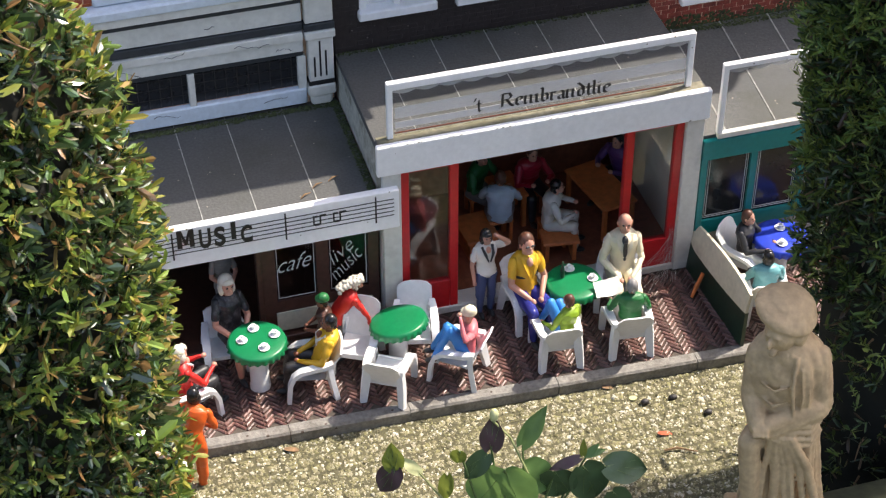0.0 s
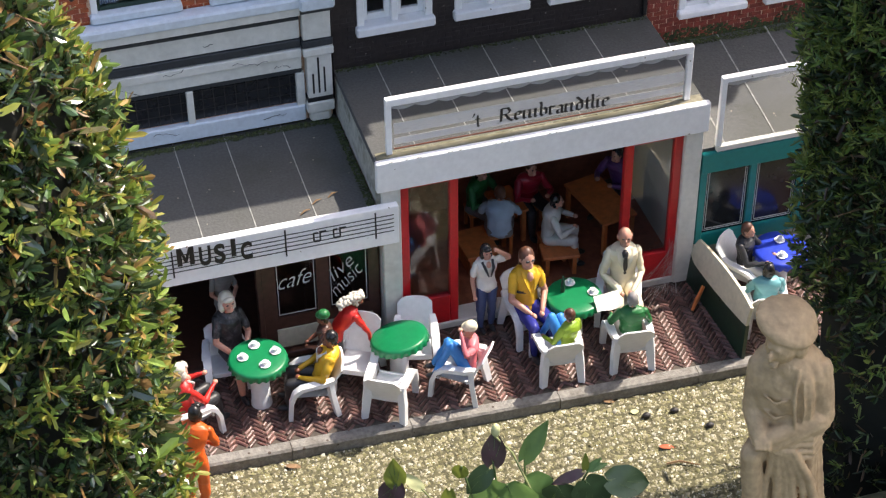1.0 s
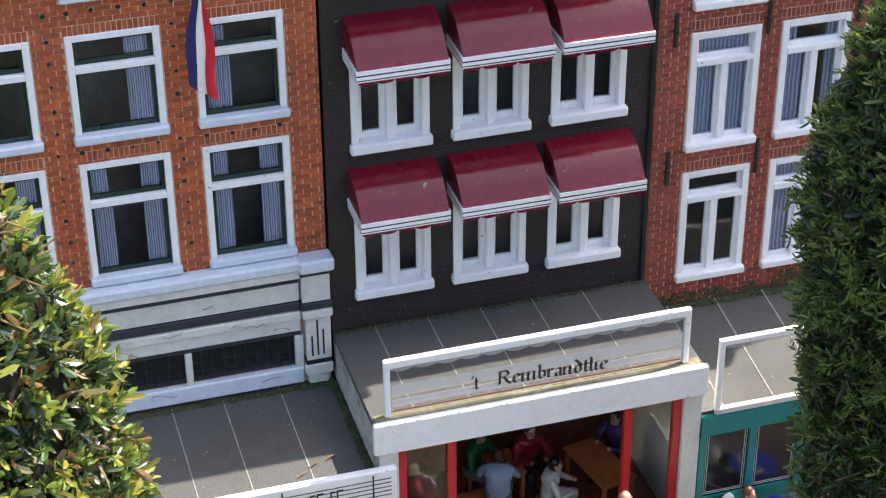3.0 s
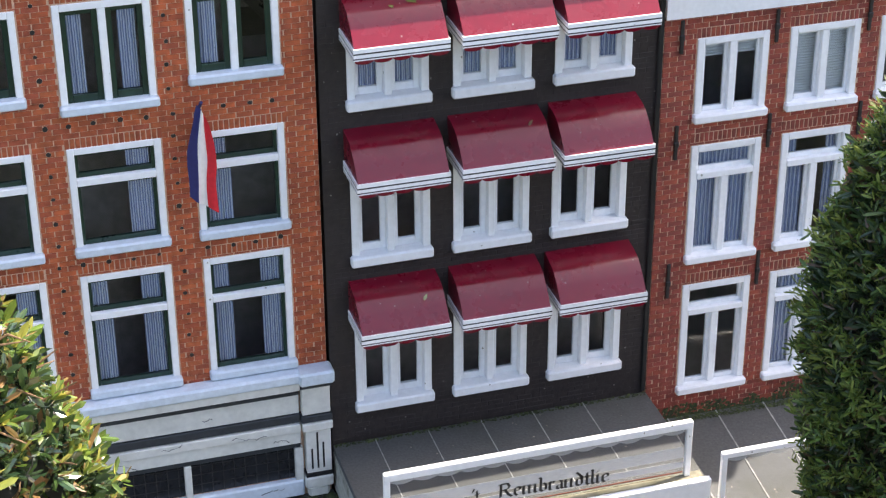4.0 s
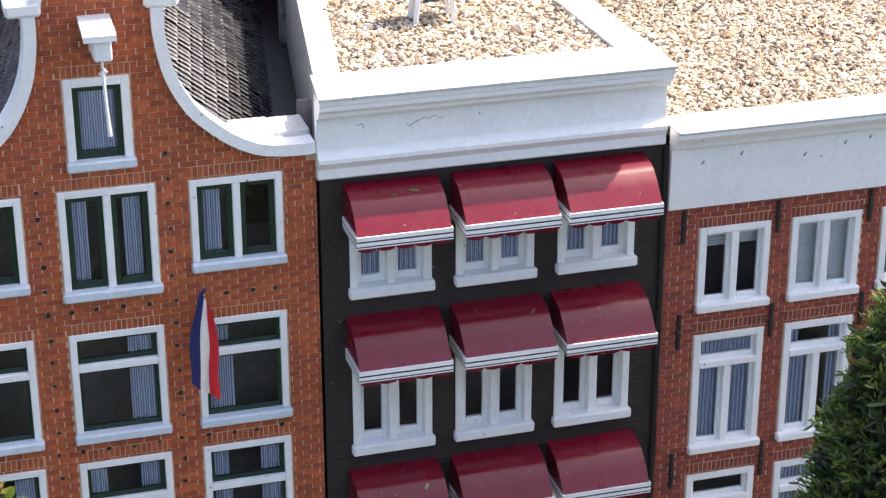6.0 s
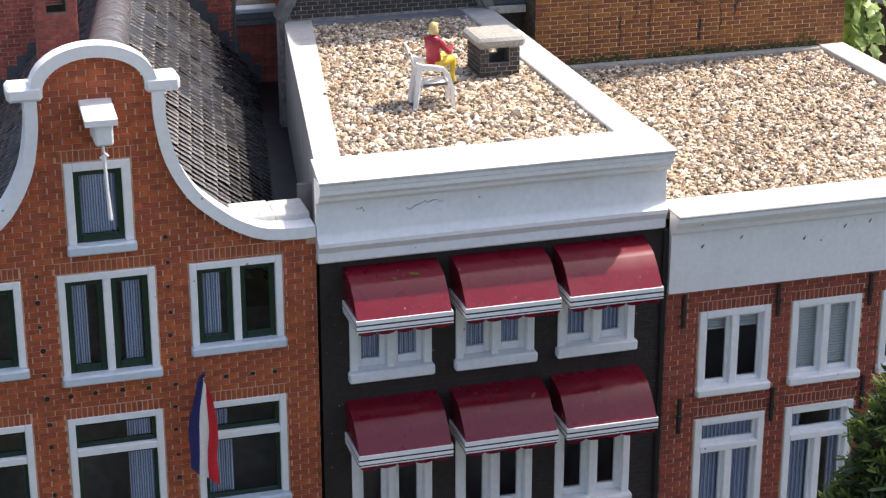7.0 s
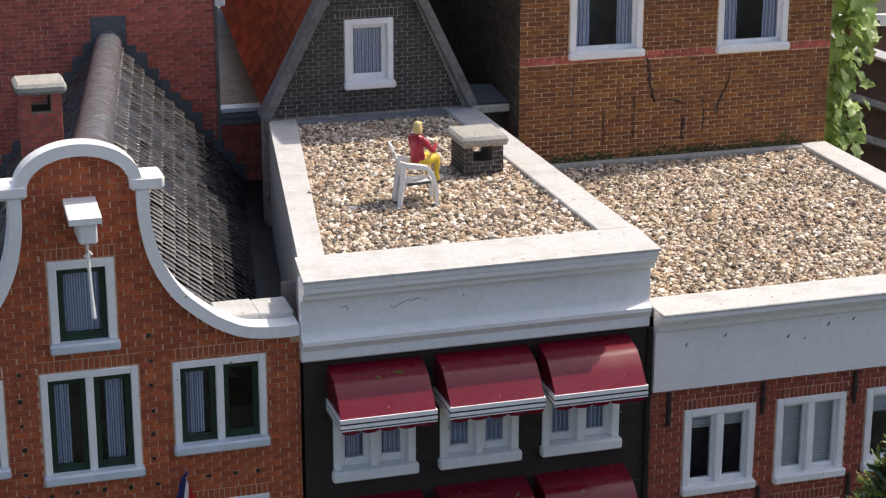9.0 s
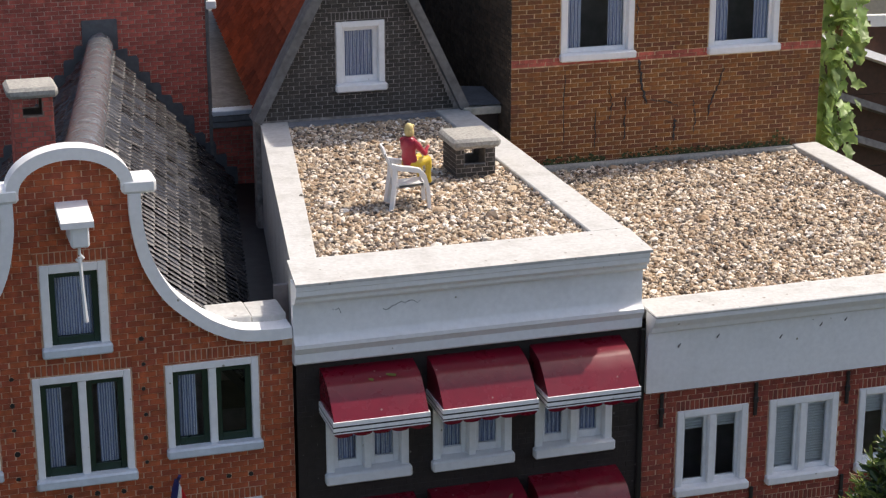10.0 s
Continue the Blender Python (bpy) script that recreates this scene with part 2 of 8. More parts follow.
FLASH = mat("dull_lead_flashing", (0.11, 0.115, 0.125), 0.5, 0.2, 40, 2, 0.5, 0.4, dirt_or_sun=(0.05, 0.05, 0.05))
SEAM = mat("pale_seam", (0.33, 0.33, 0.31), 0.7, 0.3, 60, 3, 0.7, 0.2)
CONC = mat("concrete", (0.36, 0.35, 0.32), 0.85, 0.25, 70, 2, 0.4, 0.4)
BED = mat("dark_joint_sand", (0.075, 0.06, 0.048), 0.9, 0.3, 60, 1.5, 0.5, 0.3)
KERB = mat("grey_kerb_stone", (0.2, 0.19, 0.17), 0.75, 0.25, 50, 2.2, 0.75, 0.7, dirt_or_sun=(0.09, 0.075, 0.06), speck=(0.09, 0.03, (0.07, 0.05, 0.04)), relief=0.03)
MORT_G = mat("pale_grey_mortar", (0.33, 0.3, 0.28), 0.9, 0.3, 40, 4.0, 0.9, 0.3, dirt_or_sun=(0.12, 0.11, 0.1))
OLDLEAD = mat("weathered_coping", (0.17, 0.165, 0.16), 0.75, 0.25, 30, 2, 0.7, 0.5, dirt_or_sun=(0.08, 0.075, 0.07))
MORT_L = mat("pale_mortar", (0.64, 0.42, 0.29), 0.9, 0.25, 40, 5.0, 1.0, 0.3, dirt_or_sun=(0.26, 0.11, 0.06))
MORT_D = mat("grey_mortar", (0.27, 0.2, 0.16), 0.9, 0.2, 60, 1.5, 0.5, 0.3)
PANE = glass_mat("window_glass", (0.93, 0.95, 0.96))
PANE2 = glass_mat("clear_sheet", (0.93, 0.94, 0.95), 0.02, 0.3)
DARKROOM = mat("dark_interior", (0.3, 0.265, 0.255), 0.9, 0.2, 20, 1, 0.3, 0.0)
TILE = mat("dark_glazed_tile", (0.034, 0.034, 0.038), 0.25, 0.15, 40, 1.5, 0.4, 0.25, isle=0.4, dirt_or_sun=(0.054, 0.053, 0.052), spec=0.8, coat=0.2, relief=0.03)
TILE_E = mat("dark_glazed_tile_piece", (0.034, 0.034, 0.038), 0.25, 0.15, 40, 1.5, 0.4, 0.25, each=0.4, dirt_or_sun=(0.054, 0.053, 0.052), spec=0.8, coat=0.2, relief=0.03)
RIDGE = mat("dark_ridge_tile", (0.15, 0.158, 0.175), 0.24, 0.15, 14, 1.5, 0.45, 0.6, dirt_or_sun=(0.17, 0.178, 0.19), spec=1.0, coat=0.4, relief=0.1)
ORTILE = mat("orange_tile", (0.185, 0.038, 0.017), 0.85, 0.2, 50, 1.2, 0.4, 0.2, isle=0.3, spec=0.12, dirt_or_sun=(0.1, 0.022, 0.013))
PLASTIC = mat("white_plastic", (0.76, 0.77, 0.78), 0.35, 0.04, 40, 2, 0.25, 0.05, dirt_or_sun=(0.5, 0.5, 0.47))
TABLEGREEN = mat("green_plastic", (0.0, 0.17, 0.06), 0.32, 0.06, 40, 2, 0.2, 0.05)
TABLEBLUE = mat("blue_plastic", (0.02, 0.05, 0.45), 0.35, 0.06, 40, 2, 0.2, 0.05)


def brickmats(name, col, amount, **k):
    return (mat(name, col, 0.75, 0.34, 26, 1.1, 0.5, 0.6, isle=amount, relief=0.03, **k), mat(name + "_piece", col, 0.75, 0.34, 26, 1.1, 0.5, 0.6, each=amount, relief=0.03, **k))


BR_L = brickmats("orange_brick", (0.38, 0.094, 0.033), 0.12, palette=[(0.4, 0.09, 0.033), (0.355, 0.075, 0.03), (0.43, 0.102, 0.034), (0.39, 0.084, 0.03), (0.33, 0.07, 0.032), (0.42, 0.092, 0.03)])
BR_R = brickmats("red_brick", (0.27, 0.056, 0.036), 0.12, palette=[(0.28, 0.056, 0.036), (0.23, 0.05, 0.035), (0.31, 0.065, 0.036), (0.26, 0.05, 0.034)])
BR_O = brickmats("ochre_brick", (0.25, 0.095, 0.024), 0.12, dirt_or_sun=(0.12, 0.037, 0.019), palette=[(0.23, 0.085, 0.023), (0.18, 0.063, 0.02), (0.26, 0.1, 0.025), (0.19, 0.065, 0.02), (0.23, 0.08, 0.019), (0.155, 0.05, 0.02)])
BR_B = brickmats("dull_red_brick", (0.46, 0.104, 0.074), 0.25)
BR_S = brickmats("dark_brown_brick", (0.085, 0.055, 0.034), 0.35)
MORT_B = mat("flecked_mortar", (0.62, 0.42, 0.33), 0.9, 0.3, 40, 4.0, 1.0, 0.3, dirt_or_sun=(0.2, 0.07, 0.05))
BR_G = brickmats("grey_brick", (0.055, 0.048, 0.042), 0.25)
# pale patches in the paver colour: dust, and dappled sun painted on
BR_F = tuple(mat(n, (0.125, 0.06, 0.05), 0.42, 0.45, 30, 1.3, 0.7, 0.9, dirt_or_sun=(0.2, 0.135, 0.11), spec=0.6, relief=0.03, **k) for n, k in (("brown_paver", {"isle": 0.45}), ("brown_paver_piece", {"each": 0.45})))


def striped(name, a, b, scale):
    """Woven cloth with fine upright stripes."""
    m, nt, bs = principled(name)
    N, Lk = nt.nodes.new, nt.links.new
    tc, wv, mx = N("ShaderNodeTexCoord"), N("ShaderNodeTexWave"), N("ShaderNodeMix")
    wv.inputs["Scale"].default_value, wv.inputs["Distortion"].default_value = scale / S, 1.5
    mx.data_type = "RGBA"
    mx.inputs[6].default_value, mx.inputs[7].default_value = (*a, 1), (*b, 1)
    Lk(tc.outputs["Object"], wv.inputs["Vector"])
    Lk(wv.outputs["Fac"], mx.inputs["Factor"])
    Lk(mx.outputs[2], bs.inputs["Base Color"])
    bs.inputs["Roughness"].default_value = 0.9
    return m


CURTAIN = striped("blue_curtain", (0.84, 0.85, 0.92), (0.2, 0.25, 0.45), 7.5)


# ---- walls, bricks, windows ----
def holed(mb, x0, x1, z0, z1, y0, y1, holes, mi=0):
    """An upright slab along x with rectangular openings right through it, as one welded sheet."""
    xs = sorted({x0, x1, *[x for h in holes for x in h[:2] if x0 < x < x1]})
    zs = sorted({z0, z1, *[z for h in holes for z in h[2:4] if z0 < z < z1]})
    nx, nz = len(xs) - 1, len(zs) - 1

    def solid(i, j):
        if not (0 <= i < nx and 0 <= j < nz):
            return False
        x, z = (xs[i] + xs[i + 1]) / 2, (zs[j] + zs[j + 1]) / 2
        return not any(h[0] < x < h[1] and h[2] < z < h[3] for h in holes)
    v = [(x, y, z) for y in (y0, y1) for x in xs for z in zs]
    at = lambda k, i, j: k * len(xs) * len(zs) + i * len(zs) + j
    f = []
    for i in range(nx):
        for j in range(nz):
            if not solid(i, j):
                continue
            f.append((at(0, i, j), at(0, i + 1, j), at(0, i + 1, j + 1), at(0, i, j + 1)))
            f.append((at(1, i, j), at(1, i, j + 1), at(1, i + 1, j + 1), at(1, i + 1, j)))
            for di, dj, p, q in ((-1, 0, (i, j), (i, j + 1)), (1, 0, (i + 1, j + 1), (i + 1, j)), (0, -1, (i + 1, j), (i, j)), (0, 1, (i, j + 1), (i + 1, j + 1))):
                if not solid(i + di, j + dj):
                    f.append((at(0, *p), at(0, *q), at(1, *q), at(1, *p)))
    mb.add(v, f, mi)


def keyhole(mb, outline, hole, y0, y1):
    """A slab of the given outline (x, z) with one rectangular opening, cut open along a slit."""
    hx0, hx1, hz0, hz1 = hole
    k = min(range(len(outline)), key=lambda i: (outline[i][0] - hx0) ** 2 + (outline[i][1] - hz0) ** 2)
    o = outline[k:] + outline[:k + 1]
    mb.prism(o + [(hx0, hz0), (hx0, hz1), (hx1, hz1), (hx1, hz0), (hx0, hz0)], "y", y0, y1)


def bricks(parent, place, u0, u1, w0, w1, holes, mats, bw=0.295, bh=0.1, gap=0.02, bed=0.005, proud=0.011, soldiers=(), span=None, pick=None, seed=1):
    """Running-bond bricks on a face. place(u, w, d): the point at u along, w up, d proud. span(w): ends of a course.
    pick: u0, u1, w0, w1 within which whole bricks become objects of their own."""
    rng = random.Random(seed)
    rest, n, course, singles = MB(), 0, 0, []
    soldiers = [(a, b, w0 + round((c - w0) / bh) * bh, w0 + (round((c - w0) / bh) + max(2, round((d - c) / bh))) * bh - bed) for a, b, c, d in soldiers]
    block = list(holes) + list(soldiers)

    def brick(mb, ua, ub, wa, wb):
        d = proud + rng.uniform(-0.003, 0.004)
        e = 0.006
        q = [place(ua, wa, 0), place(ub, wa, 0), place(ub, wb, 0), place(ua, wb, 0),
             place(ua + e, wa + e, d), place(ub - e, wa + e, d), place(ub - e, wb - e, d), place(ua + e, wb - e, d)]
        mb.add(q, [(4, 5, 6, 7), (0, 1, 5, 4), (1, 2, 6, 5), (2, 3, 7, 6), (3, 0, 4, 7)])
    w = w0
    while w < w1 - bh * 0.4:
        wb = min(w + bh - bed, w1)
        a, b = span((w + wb) / 2) if span else (u0, u1)
        x = a
        for h in sorted([h for h in block if h[2] < wb - 0.01 and h[3] > w + 0.01]) + [(b, b, 0, 0)]:
            e = min(h[0], b)
            k = math.floor((x - u0) / bw) - 1
            while u0 + k * bw + (course % 2) * bw / 2 < e:
                ua = max(u0 + k * bw + (course % 2) * bw / 2, x + 0.004)
                ub = min(u0 + (k + 1) * bw + (course % 2) * bw / 2 - gap, e - 0.004)
                k += 1
                if ub - ua < 0.025:
                    continue
                if pick and len(singles) < 300 and abs(ub - ua - bw + gap) < 1e-3 and abs(wb - w - bh + bed) < 1e-3 and pick[0] < ua < pick[1] and pick[2] < w < pick[3]:
                    singles.append((ua, w))
                else:
                    brick(rest, ua + rng.uniform(-0.006, 0.006), ub + rng.uniform(-0.006, 0.006), w, wb)
            x = max(x, h[1])
        for h in holes:  # cut bricks above and below openings
            for lo, hi in ((w, h[2] - 0.004), (h[3] + 0.004, wb)):
                if h[2] < wb - 0.01 and h[3] > w + 0.01 and 0.02 < hi - lo < bh:
                    u = max(h[0], a)
                    while u < min(h[1], b) - 0.03 and not any(q[0] < u + 0.01 < q[1] and q[2] < hi - 0.01 and q[3] > lo + 0.01 for q in block if q is not h):
                        brick(rest, u, min(u + bw - gap, h[1], b), lo, hi)
                        u += bw
        w += bh
        course += 1
    for s in soldiers:
        u = s[0]
        while u < s[1] - 0.03:
            brick(rest, u, u + 0.074, s[2] + 0.005, s[3] - 0.01)
            u += 0.092
    tagged(part("brickwork", rest, mats[0], parent, smooth=0), kind="stuff")
    if singles:
        one = MB()
        u, w = singles[0]
        brick(one, u, u + bw - gap, w, w + bh - bed)
        o = place(u, w, 0)
        me = mesh_of("brick", one, mats[1], 0, o)
        for u, w in singles:
            ob = new("brick", me)
            ob.parent = parent
            ob.location = (Vector(place(u, w, 0)) - BASE[parent.name]) * S


def front(y):
    return lambda u, w, d: (u, y - d, w)


def leftside(x, skew=0.0):
    return lambda u, w, d: (x - d + skew * u, u, w)


def curtain(mb, x0, x1, z0, z1, y, folds=None, mi=0):
    n = max(8, int((x1 - x0) / 0.02))
    k = folds or max(2, (x1 - x0) / 0.085)
    v, f = [], []
    for i in range(n + 1):
        t = i / n
        dy = 0.03 * math.sin(2 * math.pi * k * t) + 0.012 * math.sin(9.1 * t + x0 * 7)
        v += [(x0 + (x1 - x0) * t, y + dy, z0), (x0 + (x1 - x0) * t, y + dy * 0.8, z1)]
    f = [(2 * i, 2 * i + 2, 2 * i + 3, 2 * i + 1) for i in range(n)]
    return mb.add(v, f, mi)


def window(house, x0, x1, z0, z1, transom=0.0, mull=False, sash=None, sill=None, jamb=0.12, drapes=(), blind=None, deep=0.0, y=0.0, sillh=0.17, upper=()):
    """A window: its frame is the part, with sill, sashes, panes and curtains under it. drapes: spans in 0..1 of the width."""
    zb = z0 + sillh
    fr = MB()
    fy0, fy1 = y - 0.035, y + 0.17 + deep
    fr.box(x0 + 0.02, x0 + 0.02 + jamb, fy0, fy1, zb, z1, 0.012)
    fr.box(x1 - 0.02 - jamb, x1 - 0.02, fy0, fy1, zb, z1, 0.012)
    fr.box(x0 + 0.02 + jamb, x1 - 0.02 - jamb, fy0, fy1, z1 - jamb, z1, 0.012)
    xa, xb, zt = x0 + 0.02 + jamb, x1 - 0.02 - jamb, z1 - jamb
    ztr = z0 + transom if transom else None
    xm = (xa + xb) / 2
    if transom:
        fr.box(xa, xb, fy0 - 0.012, fy1, ztr, ztr + 0.13, 0.012)
    if mull:
        fr.box(xm - 0.065, xm + 0.065, fy0 + 0.008, fy1, zb, ztr if transom else zt, 0.012)
    win = part("window", fr, WHITE, house)
    sl = MB().box(x0 - 0.015, x1 + 0.015, y - 0.15, y + 0.12 + deep, z0, zb, 0.03)
    part("sill", sl, sill or WHITE, win)
    lights = []
    top = ztr if transom else zt
    lights += [(xa, xm - 0.065, zb, top), (xm + 0.065, xb, zb, top)] if mull else [(xa, xb, zb, top)]
    if transom:
        lights.append((xa, xb, ztr + 0.13, zt))
    for i, (a, b, c, d) in enumerate(lights):
        s, w = MB(), (0.095 if mull or not transom else 0.06) if sash is GREEN else (0.1 if deep > 0.06 else 0.065)
        ys0, ys1 = y + 0.045 + deep, y + 0.13 + deep
        s.box(a, a + w, ys0, ys1, c, d, 0.008)
        s.box(b - w, b, ys0, ys1, c, d, 0.008)
        s.box(a + w, b - w, ys0, ys1, c, c + w * 1.4, 0.008)
        s.box(a + w, b - w, ys0, ys1, d - w, d, 0.008)
        part("sash", s, sash or WHITE, win)
        p = MB().box(a + w, b - w, y + 0.085 + deep, y + 0.092 + deep, c + w, d - w)
        pane = part("pane", p, PANE, win, smooth=0)
        pane.visible_shadow = False
        ups = upper if (transom and i == len(lights) - 1 and upper) else drapes
        for t0, t1 in ups:
            q0, q1 = x0 + (x1 - x0) * t0, x0 + (x1 - x0) * t1
            q0, q1 = max(q0, a), min(q1, b)
            if q1 - q0 > 0.06:
                part("curtain", curtain(MB(), q0, q1, c + 0.06, d, y + 0.16 + deep), CURTAIN, win, "pale blue striped curtain")
        if blind:
            bl = MB()
            zz = d - 0.02
            while zz > d - (d - c) * blind:
                bl.box(a + 0.02, b - 0.02, y + 0.19 + deep, y + 0.215 + deep, zz - 0.045, zz, 0.006)
                zz -= 0.055
            part("blind", bl, WHITE, win, "white slatted blind")
    return win


def text_part(name, body, size, at, material, parent, label="", shear=0.0, turn=0.0, wide=1.0, depth=0.004, align="LEFT", bold=0.0, fit=None):
    """Lettering on a face that looks towards -y, in the built-in font."""
    cu = bpy.data.curves.new(name, "FONT")
    cu.body, cu.size, cu.shear, cu.extrude, cu.align_x, cu.offset = body, size * S, shear, depth * S, align, bold * size * S
    tmp = new("lettering", cu)
    me = bpy.data.meshes.new_from_object(tmp.evaluated_get(bpy.context.evaluated_depsgraph_get()))
    bpy.data.objects.remove(tmp)
    if fit:  # drawn out to a given width and height
        xs, ys = [v.co.x for v in me.vertices], [v.co.y for v in me.vertices]
        me.transform(Matrix.Diagonal((fit[0] * S / (max(xs) - min(xs)), fit[1] * S / (max(ys) - min(ys)), 1, 1)) @ Matrix.Translation((-min(xs), -min(ys), 0)))
    me.transform(pose(0, 0, 0, 90, 0, 0) @ pose(0, 0, 0, 0, 0, turn) @ Matrix.Diagonal((wide, 1, 1, 1)))
    me.materials.clear()
    me.materials.append(material)
    ob = new(name, me)
    ob.parent = parent
    ob.location = (Vector(at) - BASE[parent.name]) * S
    return tagged(ob, label)


def interior(house, x0, x1, z0, z1, depth=1.6, y=0.0):
    """Dark room shell behind the windows."""
    mb = MB()
    mb.box(x0, x1, y + depth, y + depth + 0.1, z0, z1)
    return part("inner_wall", mb, DARKROOM, house, smooth=0)


# ================= setting =================
def ground_sheet():
    mb = MB()
    xs = [-3000, -600, -100, -30] + [(-10 + i * 0.7) for i in range(60)] + [40, 100, 600, 3000]
    ys = [-3000, -600, -100, -40, -20, -16, -13.5, -12.5, -12, -11.5, -11, -10.5, -10, -9.5, -9] + [-8.5 + i * 0.5 for i in range(20)] + [10, 30, 100, 600, 3000]

    def h(x, y):
        t = min(max((-9.2 - y) / 2.6, 0), 1)
        return -0.36 + 3.0 * t * t * (3 - 2 * t) + (0.06 * noise.noise((x * 0.9, y * 0.9, 0)) if t > 0 else 0)
    v = [(x, y, h(x, y)) for x in xs for y in ys]
    m = len(ys)
    f = [(i * m + j, (i + 1) * m + j, (i + 1) * m + j + 1, i * m + j + 1) for i in range(len(xs) - 1) for j in range(m - 1)]
    mb.add(v, f)
    return solo("ground", mb, SOIL, "damp earth and paved model street, reaching far out", "ground", kind="structure")


SOIL = mat("planted_earth", (0.035, 0.04, 0.018), 0.9, 0.4, 30, 0.9, 0.5, 0.5, dirt_or_sun=(0.02, 0.03, 0.012))
STREET = mat("aggregate_bed", (0.085, 0.078, 0.04), 0.9, 0.35, 50, 0.9, 0.5, 0.5, dirt_or_sun=(0.07, 0.075, 0.03))
ground_sheet()

solo("street", MB().add([(-3.0, -9.4, -0.275), (22.0, -9.4, -0.275), (22.0, -4.9, -0.275), (-3.0, -4.9, -0.275)], [(0, 1, 2, 3)]), STREET, "pale mossy aggregate bed of the model street", "street", kind="structure")

# terrace slab with kerb: its front runs slightly askew
KX0, KX1 = -0.5, 20.0


def kerb_y(x):
    return -5.27 - 0.04 * (x - 2.8)


def terrace():
    mb = MB()
    mb.prism([(KX0, kerb_y(KX0) + 0.23), (KX1, kerb_y(KX1) + 0.23), (KX1, -2.5), (KX0, -2.5)], "z", -0.36, -0.03)
    return solo("pavement", mb, BED, "brown terrace bed under herringbone pavers", "pavement", kind="structure")


TERR = terrace()


def kerb():
    th = thing("kerb", (6.0, -5.4, -0.36), "worn grey stone kerb along the terrace", "kerb", kind="structure")
    x, rng = KX0, random.Random(4)
    while x < KX1 - 0.2:
        L = rng.uniform(2.2, 2.9)
        e = min(x + L, KX1)
        mb = MB()
        d = rng.uniform(-0.012, 0.012)
        y0, y1 = kerb_y(x) + d, kerb_y(e) + d
        w = 0.22
        sec = lambda X, Y: [(X, Y, -0.36), (X, Y, -0.05), (X, Y + 0.035, -0.008), (X, Y + w, 0.004), (X, Y + w, -0.36)]
        v = sec(x + 0.006, y0) + sec(e - 0.006, y1)
        mb.add(v, [(0, 1, 6, 5), (1, 2, 7, 6), (2, 3, 8, 7), (3, 4, 9, 8), (4, 0, 5, 9), (4, 3, 2, 1, 0), (5, 6, 7, 8, 9)])
        part("kerb_stone", mb, KERB, th, smooth=0)
        x = e


kerb()

# ================= left house: orange brick with a bell gable =================
LX0, LX1, SK = -0.4, 6.6, 0.175
RGC, SKR, RRZ, RSL, RYB = 3.1, 0.165, 16.35, 1.22, 13.98  # ridge line and slope of the tiled roof
GC = 3.08


def gable_half(z):
    """Half-width of the bell gable at height z (left house)."""
    pts = [(13.9, 3.5), (14.0, 3.3), (14.1, 2.65), (14.25, 2.25), (14.47, 1.92), (14.9, 1.48), (15.5, 1.16), (16.2, 1.0), (16.8, 0.98), (16.95, 1.0)]
    if z <= 13.9:
        return 3.5
    for (a, b), (c, d) in zip(pts, pts[1:]):
        if z <= c:
            return b + (d - b) * (z - a) / (c - a)
    if z < 17.55:
        return math.sqrt(max(0.0, 0.84 ** 2 - (max(z - 16.85, 0) * 1.2) ** 2))
    return 0.0


def eased(pts, k=6):
    """A smooth curve through points of the plane."""
    out = []
    for i in range(len(pts) - 1):
        p0, p1, p2, p3 = (Vector(pts[min(max(j, 0), len(pts) - 1)]) for j in (i - 1, i, i + 1, i + 2))
        for n in range(k):
            t = n / k
            out.append(tuple(0.5 * (2 * p1 + (p2 - p0) * t + (2 * p0 - 5 * p1 + 4 * p2 - p3) * t * t + (3 * p1 - p0 - 3 * p2 + p3) * t ** 3)))
    return out + [tuple(pts[-1])]


